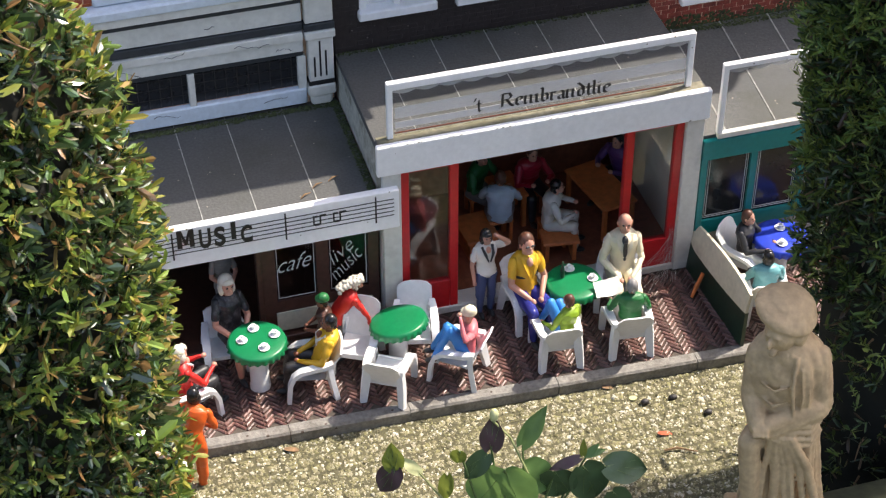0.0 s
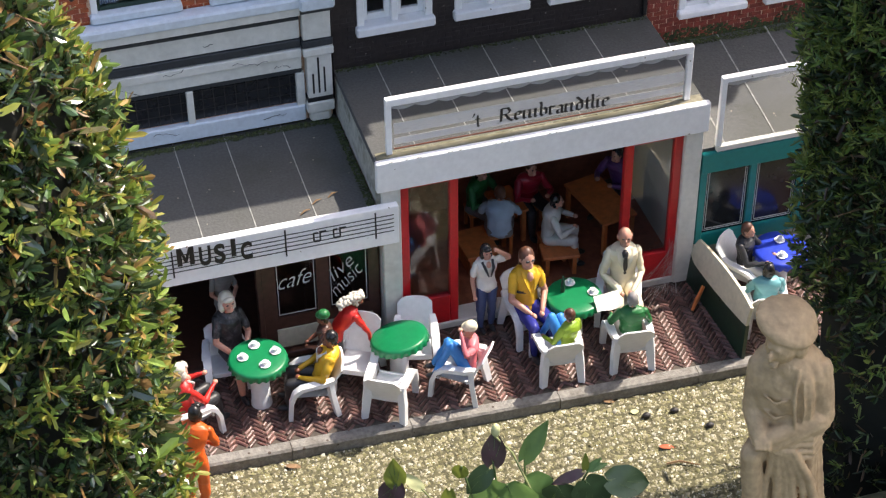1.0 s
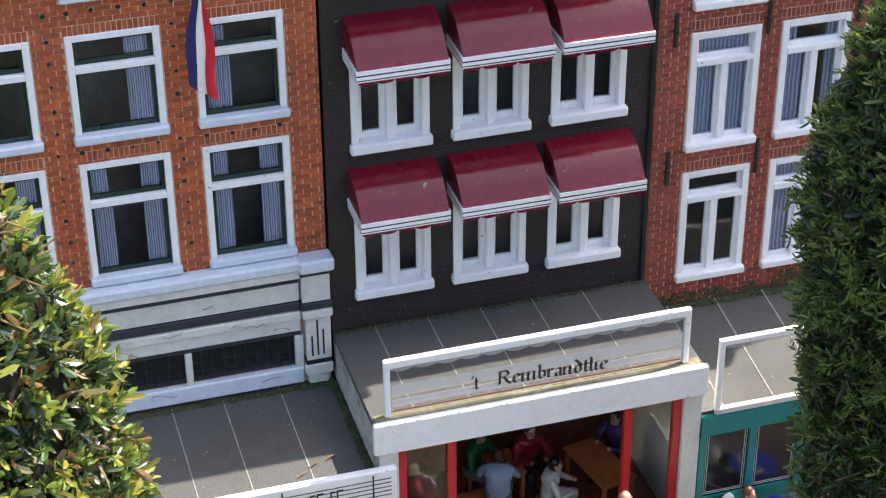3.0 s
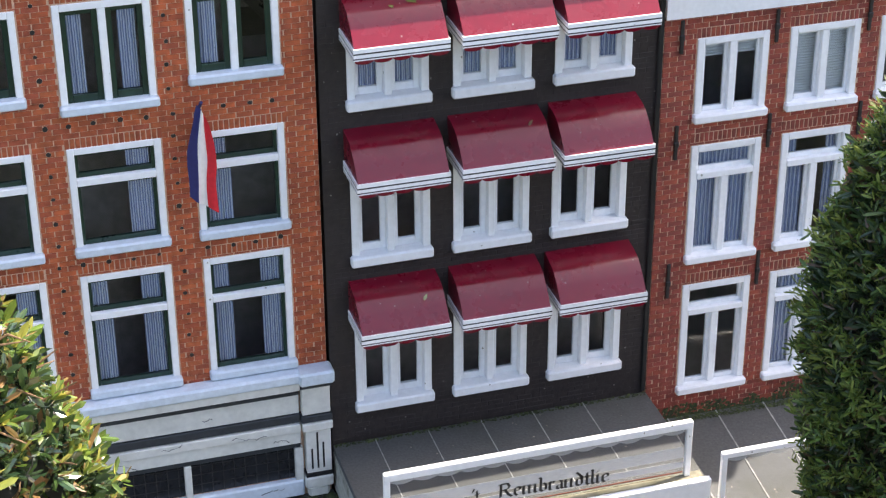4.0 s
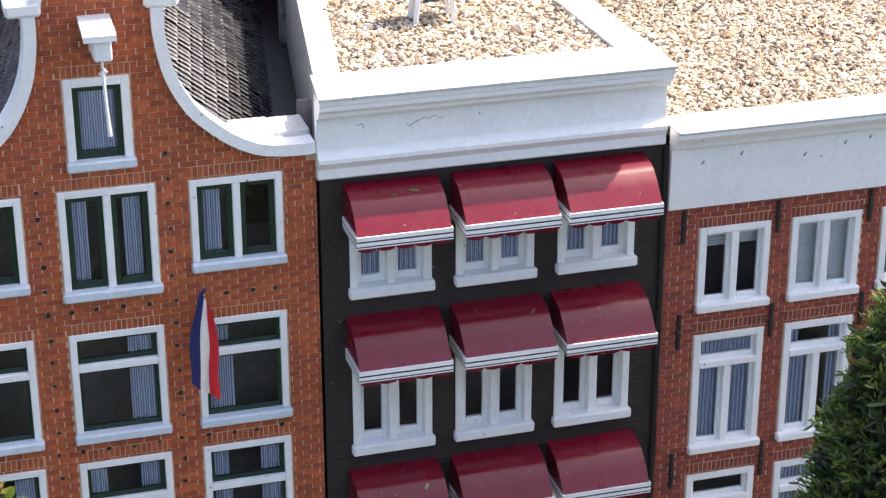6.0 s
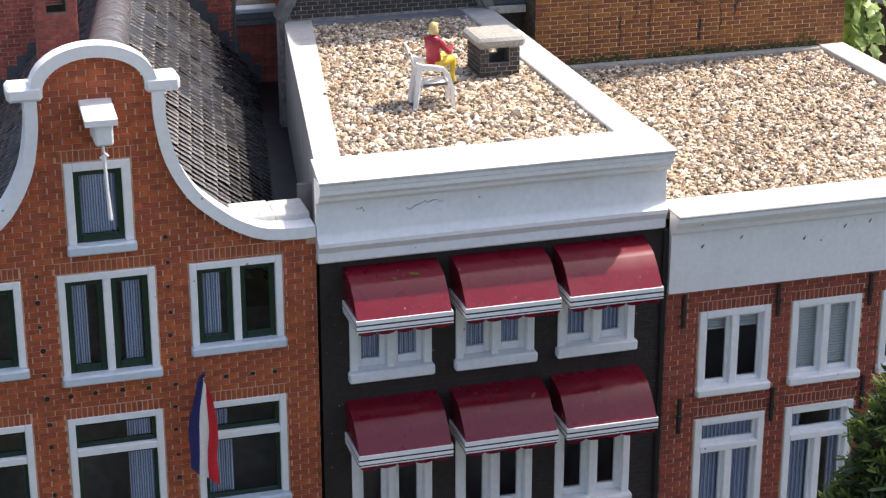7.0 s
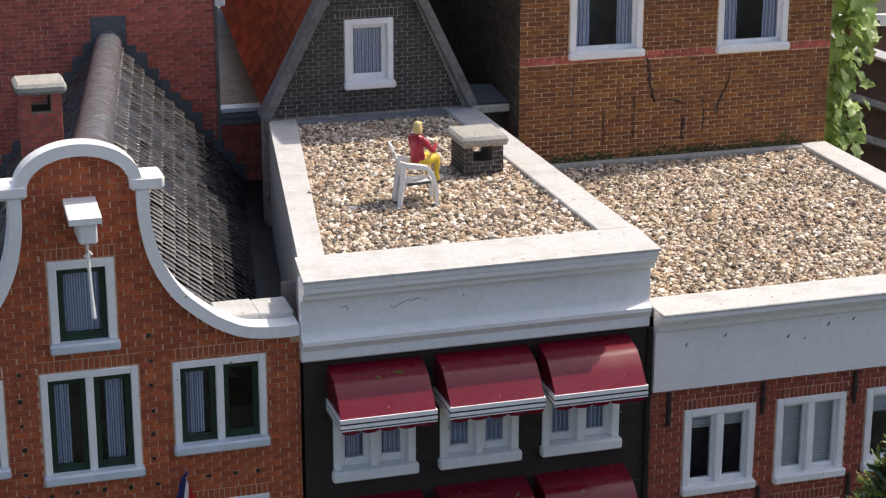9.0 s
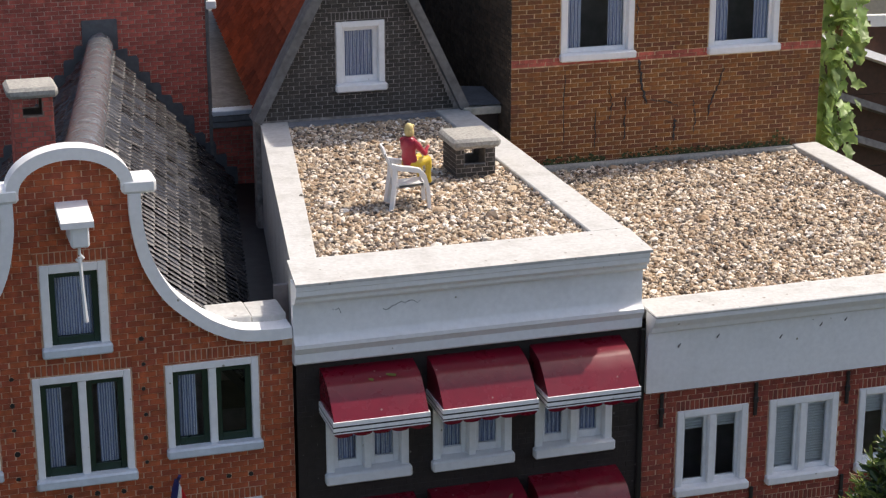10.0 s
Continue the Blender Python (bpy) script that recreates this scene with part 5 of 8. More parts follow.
def middle_cafe():
    c = thing("middle_cafe", (9.8, -1.5, 0), "open-fronted cafe annex with red frames, white fascia and grey roof", "cafe")
    zr = 4.35
    part("roof", MB().box(MX0, MX1 + 0.06, -3.02, 0.0, zr - 0.14, zr, 0.01), SLATEROOF, c, "grey felt roof with pale seams")
    for x in (7.48, 8.53, 9.6, 10.65, 11.69):
        part("roof_seam", MB().box(x - 0.009, x + 0.009, -3.0, -0.02, zr, zr + 0.012), SEAM, c, smooth=0)
    part("fascia", MB().box(6.64, 13.08, -3.16, -3.02, 3.72, 4.38, 0.02), WHITE, c, "broad white fascia beam")
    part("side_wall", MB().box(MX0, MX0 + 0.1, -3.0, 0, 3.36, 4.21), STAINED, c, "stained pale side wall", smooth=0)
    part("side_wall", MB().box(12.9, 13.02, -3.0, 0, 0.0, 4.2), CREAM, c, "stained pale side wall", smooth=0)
    for a, b in ((6.74, 7.1), (12.66, 13.03)):
        part("pillar", MB().box(a, b, -3.08, -2.72, 0.0, 3.72, 0.02), CREAM, c, "stained white pillar")
    for a, b in ((7.1, 8.22), (11.5, 12.66)):
        f = MB()
        w = 0.17
        f.box(a, a + w, -3.0, -2.86, 0.12, 3.72, 0.015).box(b - w, b, -3.0, -2.86, 0.12, 3.72, 0.015)
        f.box(a + w, b - w, -3.0, -2.86, 3.58, 3.72, 0.01).box(a + w, b - w, -3.0, -2.86, 0.12, 0.82, 0.01)
        d = part("door_frame", f, RED, c, "bright red side door frame")
        g = part("pane", MB().box(a + w, b - w, -2.935, -2.925, 0.82, 3.58), PANE, d, "dusty clear pane", smooth=0)
        g.visible_shadow = False
    part("header", MB().box(8.22, 11.5, -3.0, -2.86, 3.6, 3.72, 0.01), RED, c, "red header rail")
    part("threshold", MB().box(6.74, 13.03, -3.04, -2.6, 0.0, 0.16, 0.02), CREAM, c, "pale grey threshold")
    # pale panel added under the roof to throw light back into the room
    part("bounce_panel", MB().box(MX0 + 0.1, 12.9, -2.85, 0.5, 4.13, 4.2), CREAM, c, "unseen pale panel, added to bounce light into the cafe", smooth=0)
    part("inner_floor", MB().box(MX0 + 0.1, 12.9, -2.6, 0.6, -0.03, 0.05), WOODM, c, smooth=0)
    part("back_wall", MB().box(MX0 + 0.1, 12.9, 0.5, 0.62, 0.0, 4.2), WOODM, c, smooth=0)
    part("inner_wall", MB().box(MX0 + 0.1, MX0 + 0.2, -2.7, 0.5, 0, 4.2), WOODM, c, smooth=0)
    b = open_board(c, 6.9, 12.74, -2.88, 4.37, 5.58, rail=False)
    part("silt", MB().box(6.7, 12.98, -3.02, -2.8, 4.34, 4.366, 0.006), SILT, c, "yellowish silt behind the fascia")
    part("frosted_band", MB().box(7.05, 12.6, -2.894, -2.888, 4.78, 5.02), FROSTED, b, "frosted band", smooth=0)
    part("frosted_band", MB().box(7.05, 12.6, -2.894, -2.888, 4.56, 4.7), FROSTED, b, "frosted band", smooth=0)
    part("red_line", MB().box(7.05, 12.6, -2.894, -2.888, 4.45, 4.475), REDLINE, b, "thin red-brown line", smooth=0)
    pen_text("lettering", "'t", 8.52, 0.155, 4.62, 0.3, -2.9, b)
    pen_text("lettering", "Rembrandtlie", 9.03, 2.12, 4.63, 0.31, -2.9, b, -2.0)
    ch = MB()
    rng = random.Random(8)
    for i in range(26):
        x, w = rng.uniform(6.8, 12.9), rng.uniform(0.015, 0.06)
        ch.prism([(x, 4.384), (x + w, 4.384), (x + w * 0.8, 4.384 - w * rng.uniform(0.2, 0.5)), (x + w * 0.3, 4.384 - w * rng.uniform(0.2, 0.6))], "y", -3.163, -3.15)
    tagged(part("chip", ch, CONC, c, "chipped paint along the fascia edge", smooth=0), kind="stuff")
    return c


middle_cafe()


def right_cafe():
    c = thing("teal_cafe", (17.0, -1.5, 0), "teal-framed cafe annex with grey roof", "cafe")
    mb = MB()
    mb.prism([(-3.0, 3.08), (0.0, 3.5), (0.0, 3.62), (-3.0, 3.2)], "x", 13.04, RX1)
    part("roof", mb, SLATEROOF, c, "grey felt roof with pale seams", smooth=0)
    for i in range(8):
        x = 13.53 + i * 1.04
        s = MB().prism([(-2.98, 3.2), (-0.02, 3.615), (-0.02, 3.63), (-2.98, 3.216)], "x", x - 0.014, x + 0.014)
        part("roof_seam", s, SEAM, c, smooth=0)
    part("edge_strip", MB().box(13.32, RX1, -3.1, -2.98, 3.14, 3.26, 0.01), CREAM, c, "white edge strip")
    part("fascia", MB().box(13.05, RX1, -3.1, -2.95, 2.66, 3.12, 0.015), TEAL, c, "teal fascia")
    xs = [13.05 + i * 1.04 for i in range(9)]
    for x in xs:
        part("post", MB().box(x, x + 0.14, -3.06, -2.92, 0.9, 2.66, 0.012), TEAL, c, "teal post")
    for x in xs[:-1]:
        g = part("pane", MB().box(x + 0.14, x + 1.04, -3.0, -2.99, 1.12, 2.66), DARKGLASS, c, "dark shop window", smooth=0)
        ln = MB()
        for q in (0.03, 0.07):
            ln.box(x + 0.14 + q, x + 0.152 + q, -3.012, -3.003, 1.14 + q, 2.66).box(x + 1.028 - q, x + 1.04 - q, -3.012, -3.003, 1.14 + q, 2.66).box(x + 0.14 + q, x + 1.04 - q, -3.012, -3.003, 1.14 + q, 1.152 + q)
        part("pane_border", ln, LETTER, c, "thin white border lines", smooth=0)
    part("bottom_panel", MB().box(13.05, RX1, -3.04, -2.9, 0.78, 1.12, 0.015), TEAL, c, "teal bottom rail")
    part("plinth", MB().box(13.05, RX1, -3.02, -2.8, 0.0, 0.78, 0.01), CONC, c, "grey plinth")
    part("side_wall", MB().prism([(-2.9, 0.0), (0.0, 0.0), (0.0, 3.5), (-2.9, 3.08)], "x", RX1 - 0.15, RX1), CREAM, c, "pale side wall", smooth=0)
    open_board(c, 13.3, 18.2, -3.04, 3.26, 4.84, w=0.12)
    return c


right_cafe()


# ================= houses behind =================
def back_red_house():
    h = thing("red_back_house", (2.0, 14.1, 0), "tall dull red brick house behind the roofs", "house", "houses behind")
    y = 14.0
    mb = MB().box(-6.0, 7.88, y, y + 0.3, 0.0, 23.0)
    w = part("wall", mb, MORT_B, h, "dull red brick wall", smooth=0)
    bricks(w, front(y), 0.5, 7.88, 12.6, 18.6, [], BR_B, pick=(5.0, 7.9, 14.6, 17.2), seed=5, bw=0.31, bh=0.1, bed=0.012, gap=0.02)
    # stepped lead flashing where the tiled roof meets the wall
    rx = RGC + SKR * y
    frng = random.Random(15)
    for i in range(11):
        for sgn in (-1, 1):
            x = rx + sgn * (0.34 + i * 0.245)
            z = RRZ - (0.34 + i * 0.245) * RSL
            q = frng.uniform(0.2, 0.34)
            fl = MB().prism([(x, z - 0.45), (x + sgn * 0.27, z - 0.6), (x + sgn * 0.27, z + q - 0.08), (x + sgn * frng.uniform(0.2, 0.27), z + q), (x, z + q + frng.uniform(-0.03, 0.03))], "y", y - 0.045 - 0.004 * (i % 3), y - 0.02)
            part("flashing", fl, FLASH, h, "stepped grey lead flashing", smooth=0)
    part("flashing", MB().box(rx - 0.4, rx + 0.4, y - 0.055, y - 0.02, RRZ - 0.2, RRZ + 0.5), FLASH, h, "grey lead flashing", smooth=0)
    part("corner_strip", MB().box(7.84, 7.92, y - 0.06, y + 0.02, 13.2, 18.5, 0.01), OLDLEAD, h, "weathered grey corner strip")
    part("bracket", MB().box(7.86, 8.1, y - 0.1, y + 0.1, 16.95, 17.15, 0.02), WHITE, h, "small white bracket")
    g = MB().add([(7.92, y + 0.2, 14.56), (9.3, y + 0.2, 14.56), (10.6, 26, 14.8), (8.9, 26, 14.8)], [(0, 1, 2, 3)])
    part("valley_gutter", g, OLDLEAD, h, "grey flat gutter", smooth=0)
    for z0, z1, d in ((14.44, 14.56, 0.2), (14.28, 14.435, 0.13), (14.12, 14.275, 0.06)):
        part("gutter_board", MB().box(7.9, 9.2, y - d, y + 0.2, z0, z1, 0.02), BLUESILL if d > 0.15 else LEAD, h, "pale grey moulded gutter board")
    low = part("low_wall", MB().box(7.88, 9.4, y + 0.02, y + 0.3, 10.0, 14.11), MORT_D, h, "dark red brick below the gutter", smooth=0)
    bricks(low, front(y + 0.02), 7.9, 9.4, 12.2, 14.1, [], BR_B, seed=7, bw=0.31, bh=0.1, bed=0.012, gap=0.02)
    part("side_wall", MB().box(7.58, 7.88, y + 0.3, 22.0, 0.0, 22.9), MORT_D, h, "dull side wall", smooth=0)
    part("side_wall", MB().box(-6.0, -5.7, y + 0.3, 22.0, 0.0, 22.9), MORT_D, h, "dull side wall", smooth=0)
    part("back_wall", MB().box(-6.0, 7.88, 22.0, 22.3, 0.0, 22.9), MORT_D, h, "dull back wall", smooth=0)
    part("roof", MB().box(-6.1, 7.9, y - 0.05, 22.35, 23.0, 23.15, 0.02), SLATEROOF, h, "flat grey felt roof")
    return h


back_red_house()


def grey_gable_house():
    h = thing("grey_gable_house", (10.6, 10.5, 0), "dark grey brick gable house with orange tiled roof", "house", "houses behind")
    y = 10.35
    ax, az = 10.66, 19.75
    hl, hr = 2.38, 2.1

    def edge(z):
        t = (z - 15.1) / (az - 15.1)
        return (ax - hl * (1 - t) , ax + hr * (1 - t))
    mb = MB()
    win = (10.0, 11.13, 15.66, 17.2)
    keyhole(mb, [(8.2, 10), (12.9, 10), (12.9, 15.1), (ax, az), (8.2, 15.1)], (win[0] + 0.04, win[1] - 0.04, win[2] + 0.05, win[3] - 0.02), y, y + 0.3)
    w = part("wall", mb, MORT_G, h, "dark grey brick gable wall", smooth=0)
    sold = [(9.85, 11.3, 17.26, 17.46)]
    bricks(w, front(y), 8.2, 12.9, 15.12, 19.6, [(win[0], win[1], win[2], win[3])], BR_G, soldiers=sold, span=lambda z: (edge(z)[0] + 0.05, edge(z)[1] - 0.05), pick=(8.9, 12.2, 15.1, 17.1), seed=9, bw=0.25, bh=0.092, gap=0.016, bed=0.008)
    part("inner_wall", MB().box(9.95, 11.2, y + 0.5, y + 0.6, 15.4, 17.35), DARKROOM, h, smooth=0)
    window(h, *win, y=y, drapes=((0.12, 0.9),), jamb=0.13, deep=0.07)
    for s, e in ((0, 8.2), (1, 12.9)):
        cp = MB().bar([(e, y, 15.15), (ax, y, az + 0.05)], 0.5, 0.2, (0, 1, 0))
        part("gable_coping", cp, OLDLEAD, h, "grey sloping coping")
    # orange tiled slope on the left, dark one on the right
    rf = MB()
    nc, nr = 30, 20
    dx = ax - 8.25
    for i in range(nr):
        for j in range(nc):
            def P(u, v, lift):
                yy = y + 0.25 + v * 14
                sk = 0.11 * (yy - y)
                return (ax - u * dx - lift * 0.8 + sk, yy, az - u * (az - 15.35) + lift * 0.4)
            u0, u1, v0, v1 = i / nr, (i + 1.15) / nr, j / nc, (j + 1) / nc
            vs = []
            for u, lf in ((u0, 0.0), (u1, 0.06)):
                for k in range(5):
                    vs.append(P(u, v0 + (v1 - v0) * k / 4, lf + 0.035 * math.sin(k / 4 * 2 * math.pi)))
            rf.add(vs, [(k, k + 5, k + 6, k + 1) for k in range(4)])
    rb = part("roof", MB().add([(ax + 0.12, y + 0.2, az - 0.35), (8.55, y + 0.2, 15.25), (10.15, 25, 15.25), (ax + 1.72, 25, az - 0.35), (12.9, y + 0.2, 15.1), (13.6, 25, 15.1)], [(0, 1, 2, 3), (0, 3, 5, 4)]), BLACK, h, "orange tiled roof", smooth=0)
    tagged(part("roof_tiling", rf, ORTILE, rb, smooth=50), kind="stuff")
    gb = MB().box(12.85, 13.72, 10.05, 10.3, 14.98, 15.16, 0.02)
    part("gutter_board", gb, STAINED, h, "peeling white gutter board")
    sh = MB().add([(12.8, 10.1, 15.2), (13.72, 10.05, 15.2), (13.7, 11.3, 15.32), (12.5, 11.4, 15.4)], [(0, 1, 2, 3)])
    part("lead_sheet", sh, FLASH, h, "curled grey lead sheet", smooth=0)
    part("low_wall", MB().box(12.9, 13.75, 10.3, 10.5, 0, 15.0), BLACKWALL, h, smooth=0)
    part("lower_wall", MB().box(8.2, 12.9, y, y + 0.3, 0.0, 10.0), MORT_D, h, "lower brick wall", smooth=0)
    for e0, e1, d in ((8.55, 10.1, 0.25), (12.9, 13.6, -0.25)):
        q = [(e0, y + 0.3), (e0 + d, y + 0.3), (e1 + d, 24.9), (e1, 24.9)]
        part("side_wall", MB().prism(q, "z", 0.0, 14.9), BLACKWALL, h, "dark side wall", smooth=0)
    part("back_gable", MB().prism([(10.1, 0.0), (13.6, 0.0), (13.6, 15.0), (ax + 1.7, az - 0.5), (10.1, 15.1)], "y", 24.7, 24.95), MORT_D, h, "plain back gable", smooth=0)
    return h


grey_gable_house()


def ochre_house():
    h = thing("ochre_back_house", (17.5, 9.6, 0), "ochre brick house with cracked wall behind the gravel roof", "house", "houses behind")
    y = 9.46
    x0, x1 = 13.74, 21.25
    wins = [(14.86, 16.62, 16.2, 19.2), (18.4, 20.16, 16.14, 19.2)]
    mb = MB()
    holed(mb, x0, x1, 0.0, 23.0, y, y + 0.3, [(a + 0.04, b - 0.04, c + 0.05, d) for a, b, c, d in wins])
    w = part("wall", mb, MORT_O, h, "ochre brick wall with a dark red course", smooth=0)
    hol = [(a, b, c - 0.02, d) for a, b, c, d in wins]
    bricks(w, front(y), x0, x1, 13.7, 16.12, hol, BR_O, seed=11, bw=0.35, bh=0.1, gap=0.02, bed=0.011, pick=(14.5, 19.0, 14.0, 16.0))
    bricks(w, front(y), x0, x1, 16.12, 16.29, hol, BR_B, seed=12, bw=0.4, bh=0.085)
    bricks(w, front(y), x0, x1, 16.3, 19.5, hol, BR_O, seed=13, bw=0.35, bh=0.1, gap=0.02, bed=0.011)
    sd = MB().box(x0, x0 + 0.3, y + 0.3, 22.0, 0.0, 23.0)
    side = part("side_wall", sd, BLACKWALL, h, "dark brown side wall", smooth=0)
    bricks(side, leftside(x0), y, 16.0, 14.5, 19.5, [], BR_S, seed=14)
    part("inner_wall", MB().box(x0 + 0.3, x1, y + 1.5, y + 1.6, 13, 22), DARKROOM, h, smooth=0)
    for wv in wins:
        window(h, *wv, y=y, jamb=0.14, drapes=((0.1, 0.32), (0.68, 0.9)), deep=0.05)
    part("side_wall", MB().box(x1 - 0.3, x1, y + 0.3, 22.0, 0.0, 23.0), MORT_O, h, "plain side wall", smooth=0)
    part("back_wall", MB().box(x0, x1, 22.0, 22.3, 0.0, 23.0), MORT_O, h, "plain back wall", smooth=0)
    part("roof", MB().box(x0 - 0.05, x1 + 0.05, y - 0.05, 22.35, 23.0, 23.15, 0.02), SLATEROOF, h, "flat grey felt roof")
    rng = random.Random(21)
    for r, pts in ((0.026, [(16.74, 16.15), (16.79, 15.76), (16.86, 15.37), (16.99, 15.06)]), (0.013, [(16.99, 15.19), (17.43, 15.13), (17.75, 14.98)]), (0.03, [(17.67, 14.72), (17.63, 14.45), (17.64, 14.12)]),
                   (0.019, [(18.83, 15.83), (18.68, 15.38), (18.52, 14.99), (18.45, 14.66)]), (0.013, [(18.09, 15.15), (18.14, 14.75), (18.15, 14.28)]), (0.012, [(14.97, 16.01), (14.98, 14.05)]), (0.012, [(15.74, 15.12), (15.74, 14.0)]),
                   (0.01, [(16.03, 15.68), (16.11, 15.15), (16.05, 14.63)]), (0.016, [(16.45, 15.33), (16.44, 14.74), (16.41, 14.21)]), (0.01, [(16.68, 17.44), (16.64, 16.87)])):
        fine, wd = [], []
        for (a, b), (c, d) in zip(pts, pts[1:]):
            for k in range(7):
                fine.append((a + (c - a) * k / 7 + rng.uniform(-0.03, 0.03), y - 0.026, b + (d - b) * k / 7 + rng.uniform(-0.02, 0.02)))
                wd.append(r * rng.uniform(0.35, 1.3))
        wd[0] = wd[-1] = 0.003
        part("crack", MB().tube(fine, wd, 4), DARKBAND, h, "dark settlement crack")
    return h


MORT_O = mat("ochre_mortar", (0.62, 0.45, 0.28), 0.9, 0.3, 40, 3.0, 1.0, 0.3, dirt_or_sun=(0.17, 0.07, 0.035))
ochre_house()


def chimney(name, x0, x1, y0, y1, z0, z1, mats, mort, label, hole=True):
    c = thing(name, ((x0 + x1) / 2, (y0 + y1) / 2, z0), label, "chimney")
    ho = [(x0 + 0.17, x1 - 0.2, z1 - 0.33, z1 - 0.02)] if hole else []
    mb = MB()
    holed(mb, x0, x1, z0, z1, y0, y0 + 0.1, ho)
    holed(mb, x0, x1, z0, z1, y1 - 0.1, y1, ho)
    mb.box(x0, x0 + 0.1, y0 + 0.1, y1 - 0.1, z0, z1).box(x1 - 0.1, x1, y0 + 0.1, y1 - 0.1, z0, z1)
    st = part("shaft", mb, mort, c, "brick chimney shaft", smooth=0)
    bricks(st, front(y0), x0, x1, z0, z1, ho, mats, seed=31, bw=0.22, bh=0.092, gap=0.018, bed=0.013)
    bricks(st, leftside(x0), y0, y1, z0, z1, [], mats, seed=32, bw=0.22, bh=0.092, gap=0.018, bed=0.013)
    part("cap", MB().box(x0 - 0.1, x1 + 0.1, y0 - 0.1, y1 + 0.1, z1, z1 + 0.2, 0.06), CONC, c, "rough concrete cap")
    return c


chimney("roof_chimney", 11.1, 11.9, 5.1, 5.95, 14.86, 15.62, BR_G, MORT_G, "squat dark brick chimney with concrete cap on gravel roof")
chimney("red_chimney", 2.68, 3.4, 5.0, 5.7, 14.6, 17.25, BR_B, MORT_D, "red brick chimney with concrete cap")


def flag():
    f = thing("flag", (4.55, -0.4, 11.6), "red, white and blue flag hanging from a short pole", "flag")
    part("pole", MB().tube([(4.5, 0.0, 11.55), (4.55, -0.42, 11.95)], 0.03, 6), NAVY, f, "dark blue flagpole")
    m = 16
    for k, (mt, nm) in enumerate(((NAVY, "blue_stripe"), (CLOTHWHITE, "white_stripe"), (FLAGRED, "red_stripe"))):
        v = []
        for i in range(7):
            for j in range(m + 1):
                u, t = (k + i / 6) / 3, j / m
                w = 0.17 + 0.3 * min(1, t * 2.0) ** 0.7
                x = 4.53 - 0.09 * min(1, t * 1.5) + (u - 0.42) * w + 0.012 * math.sin(t * 9 + u * 5)
                y = -0.46 + 0.035 * math.sin(u * 10.5 + t * 1.6) + 0.02 * u + 0.03 * t
                z = 11.94 - 0.3 * u * (1 - t) - t * (1.72 + 0.37 * u)
                v.append((x, y, z))
        fc = [(i * (m + 1) + j, (i + 1) * (m + 1) + j, (i + 1) * (m + 1) + j + 1, i * (m + 1) + j + 1) for i in range(6) for j in range(m)]
        part(nm, MB().add(v, fc), mt, f, "", 60)
    return f


NAVY = mat("navy_cloth", (0.025, 0.025, 0.12), 0.8, 0.1, 60, 3, 0.2, 0.1)
CLOTHWHITE = mat("white_cloth", (0.72, 0.7, 0.68), 0.85, 0.06, 60, 3, 0.2, 0.1)
FLAGRED = mat("red_cloth", (0.66, 0.02, 0.03), 0.8, 0.1, 60, 3, 0.2, 0.1)
flag()


def far_corner():
    f = thing("timber_fence", (25.0, 14.5, -0.36), "dark timber fence with white rails", "fence")
    for i, z in enumerate((15.1, 13.75, 12.75, 11.75)):
        part("rail", MB().bar([(22.0, 14.2, z + 0.75), (28.0, 15.4, z - 1.45)], 0.2, 0.22, (0, 0.3, 1)), WHITE if i == 0 else OLDLEAD, f, "white rail" if i == 0 else "weathered grey rail")
    for z in range(0, 16):
        part("board", MB().bar([(22.0, 14.5, z * 1.0 - 0.36 + 0.5), (28.0, 15.7, z * 1.0 - 0.36 + 0.1)], 0.98, 0.1, (0, 0, 1)), WOODD, f)
    part("rail", MB().bar([(22.5, 15.3, 15.5), (30.0, 15.3, 15.2)], 0.2, 0.3, (0, 1, 0)), WHITE, f, "white top rail")
    b = thing("far_house", (27.0, 20.0, -0.36), "pale house with white-framed window beyond fence", "house", "houses behind")
    mb = MB()
    holed(mb, 22.0, 34.0, -0.36, 24.0, 20.0, 20.4, [(27.0, 28.6, 15.2, 18.0)])
    part("wall", mb, BEIGE, b, "pale rendered wall", smooth=0)
    part("inner_wall", MB().box(22.0, 34.0, 21.5, 21.6, 0, 24), DARKROOM, b, smooth=0)
    window(b, 27.0, 28.6, 15.2, 18.0, y=20.0, mull=True, jamb=0.16)
    for x in (22.0, 33.7):
        part("side_wall", MB().box(x, x + 0.3, 20.4, 28.0, -0.36, 24.0), BEIGE, b, "pale side wall", smooth=0)
    part("back_wall", MB().box(22.0, 34.0, 28.0, 28.3, -0.36, 24.0), BEIGE, b, "pale back wall", smooth=0)
    part("roof", MB().box(21.9, 34.1, 19.9, 28.4, 24.0, 24.2, 0.02), SLATEROOF, b, "flat grey roof")
    return f


far_corner()


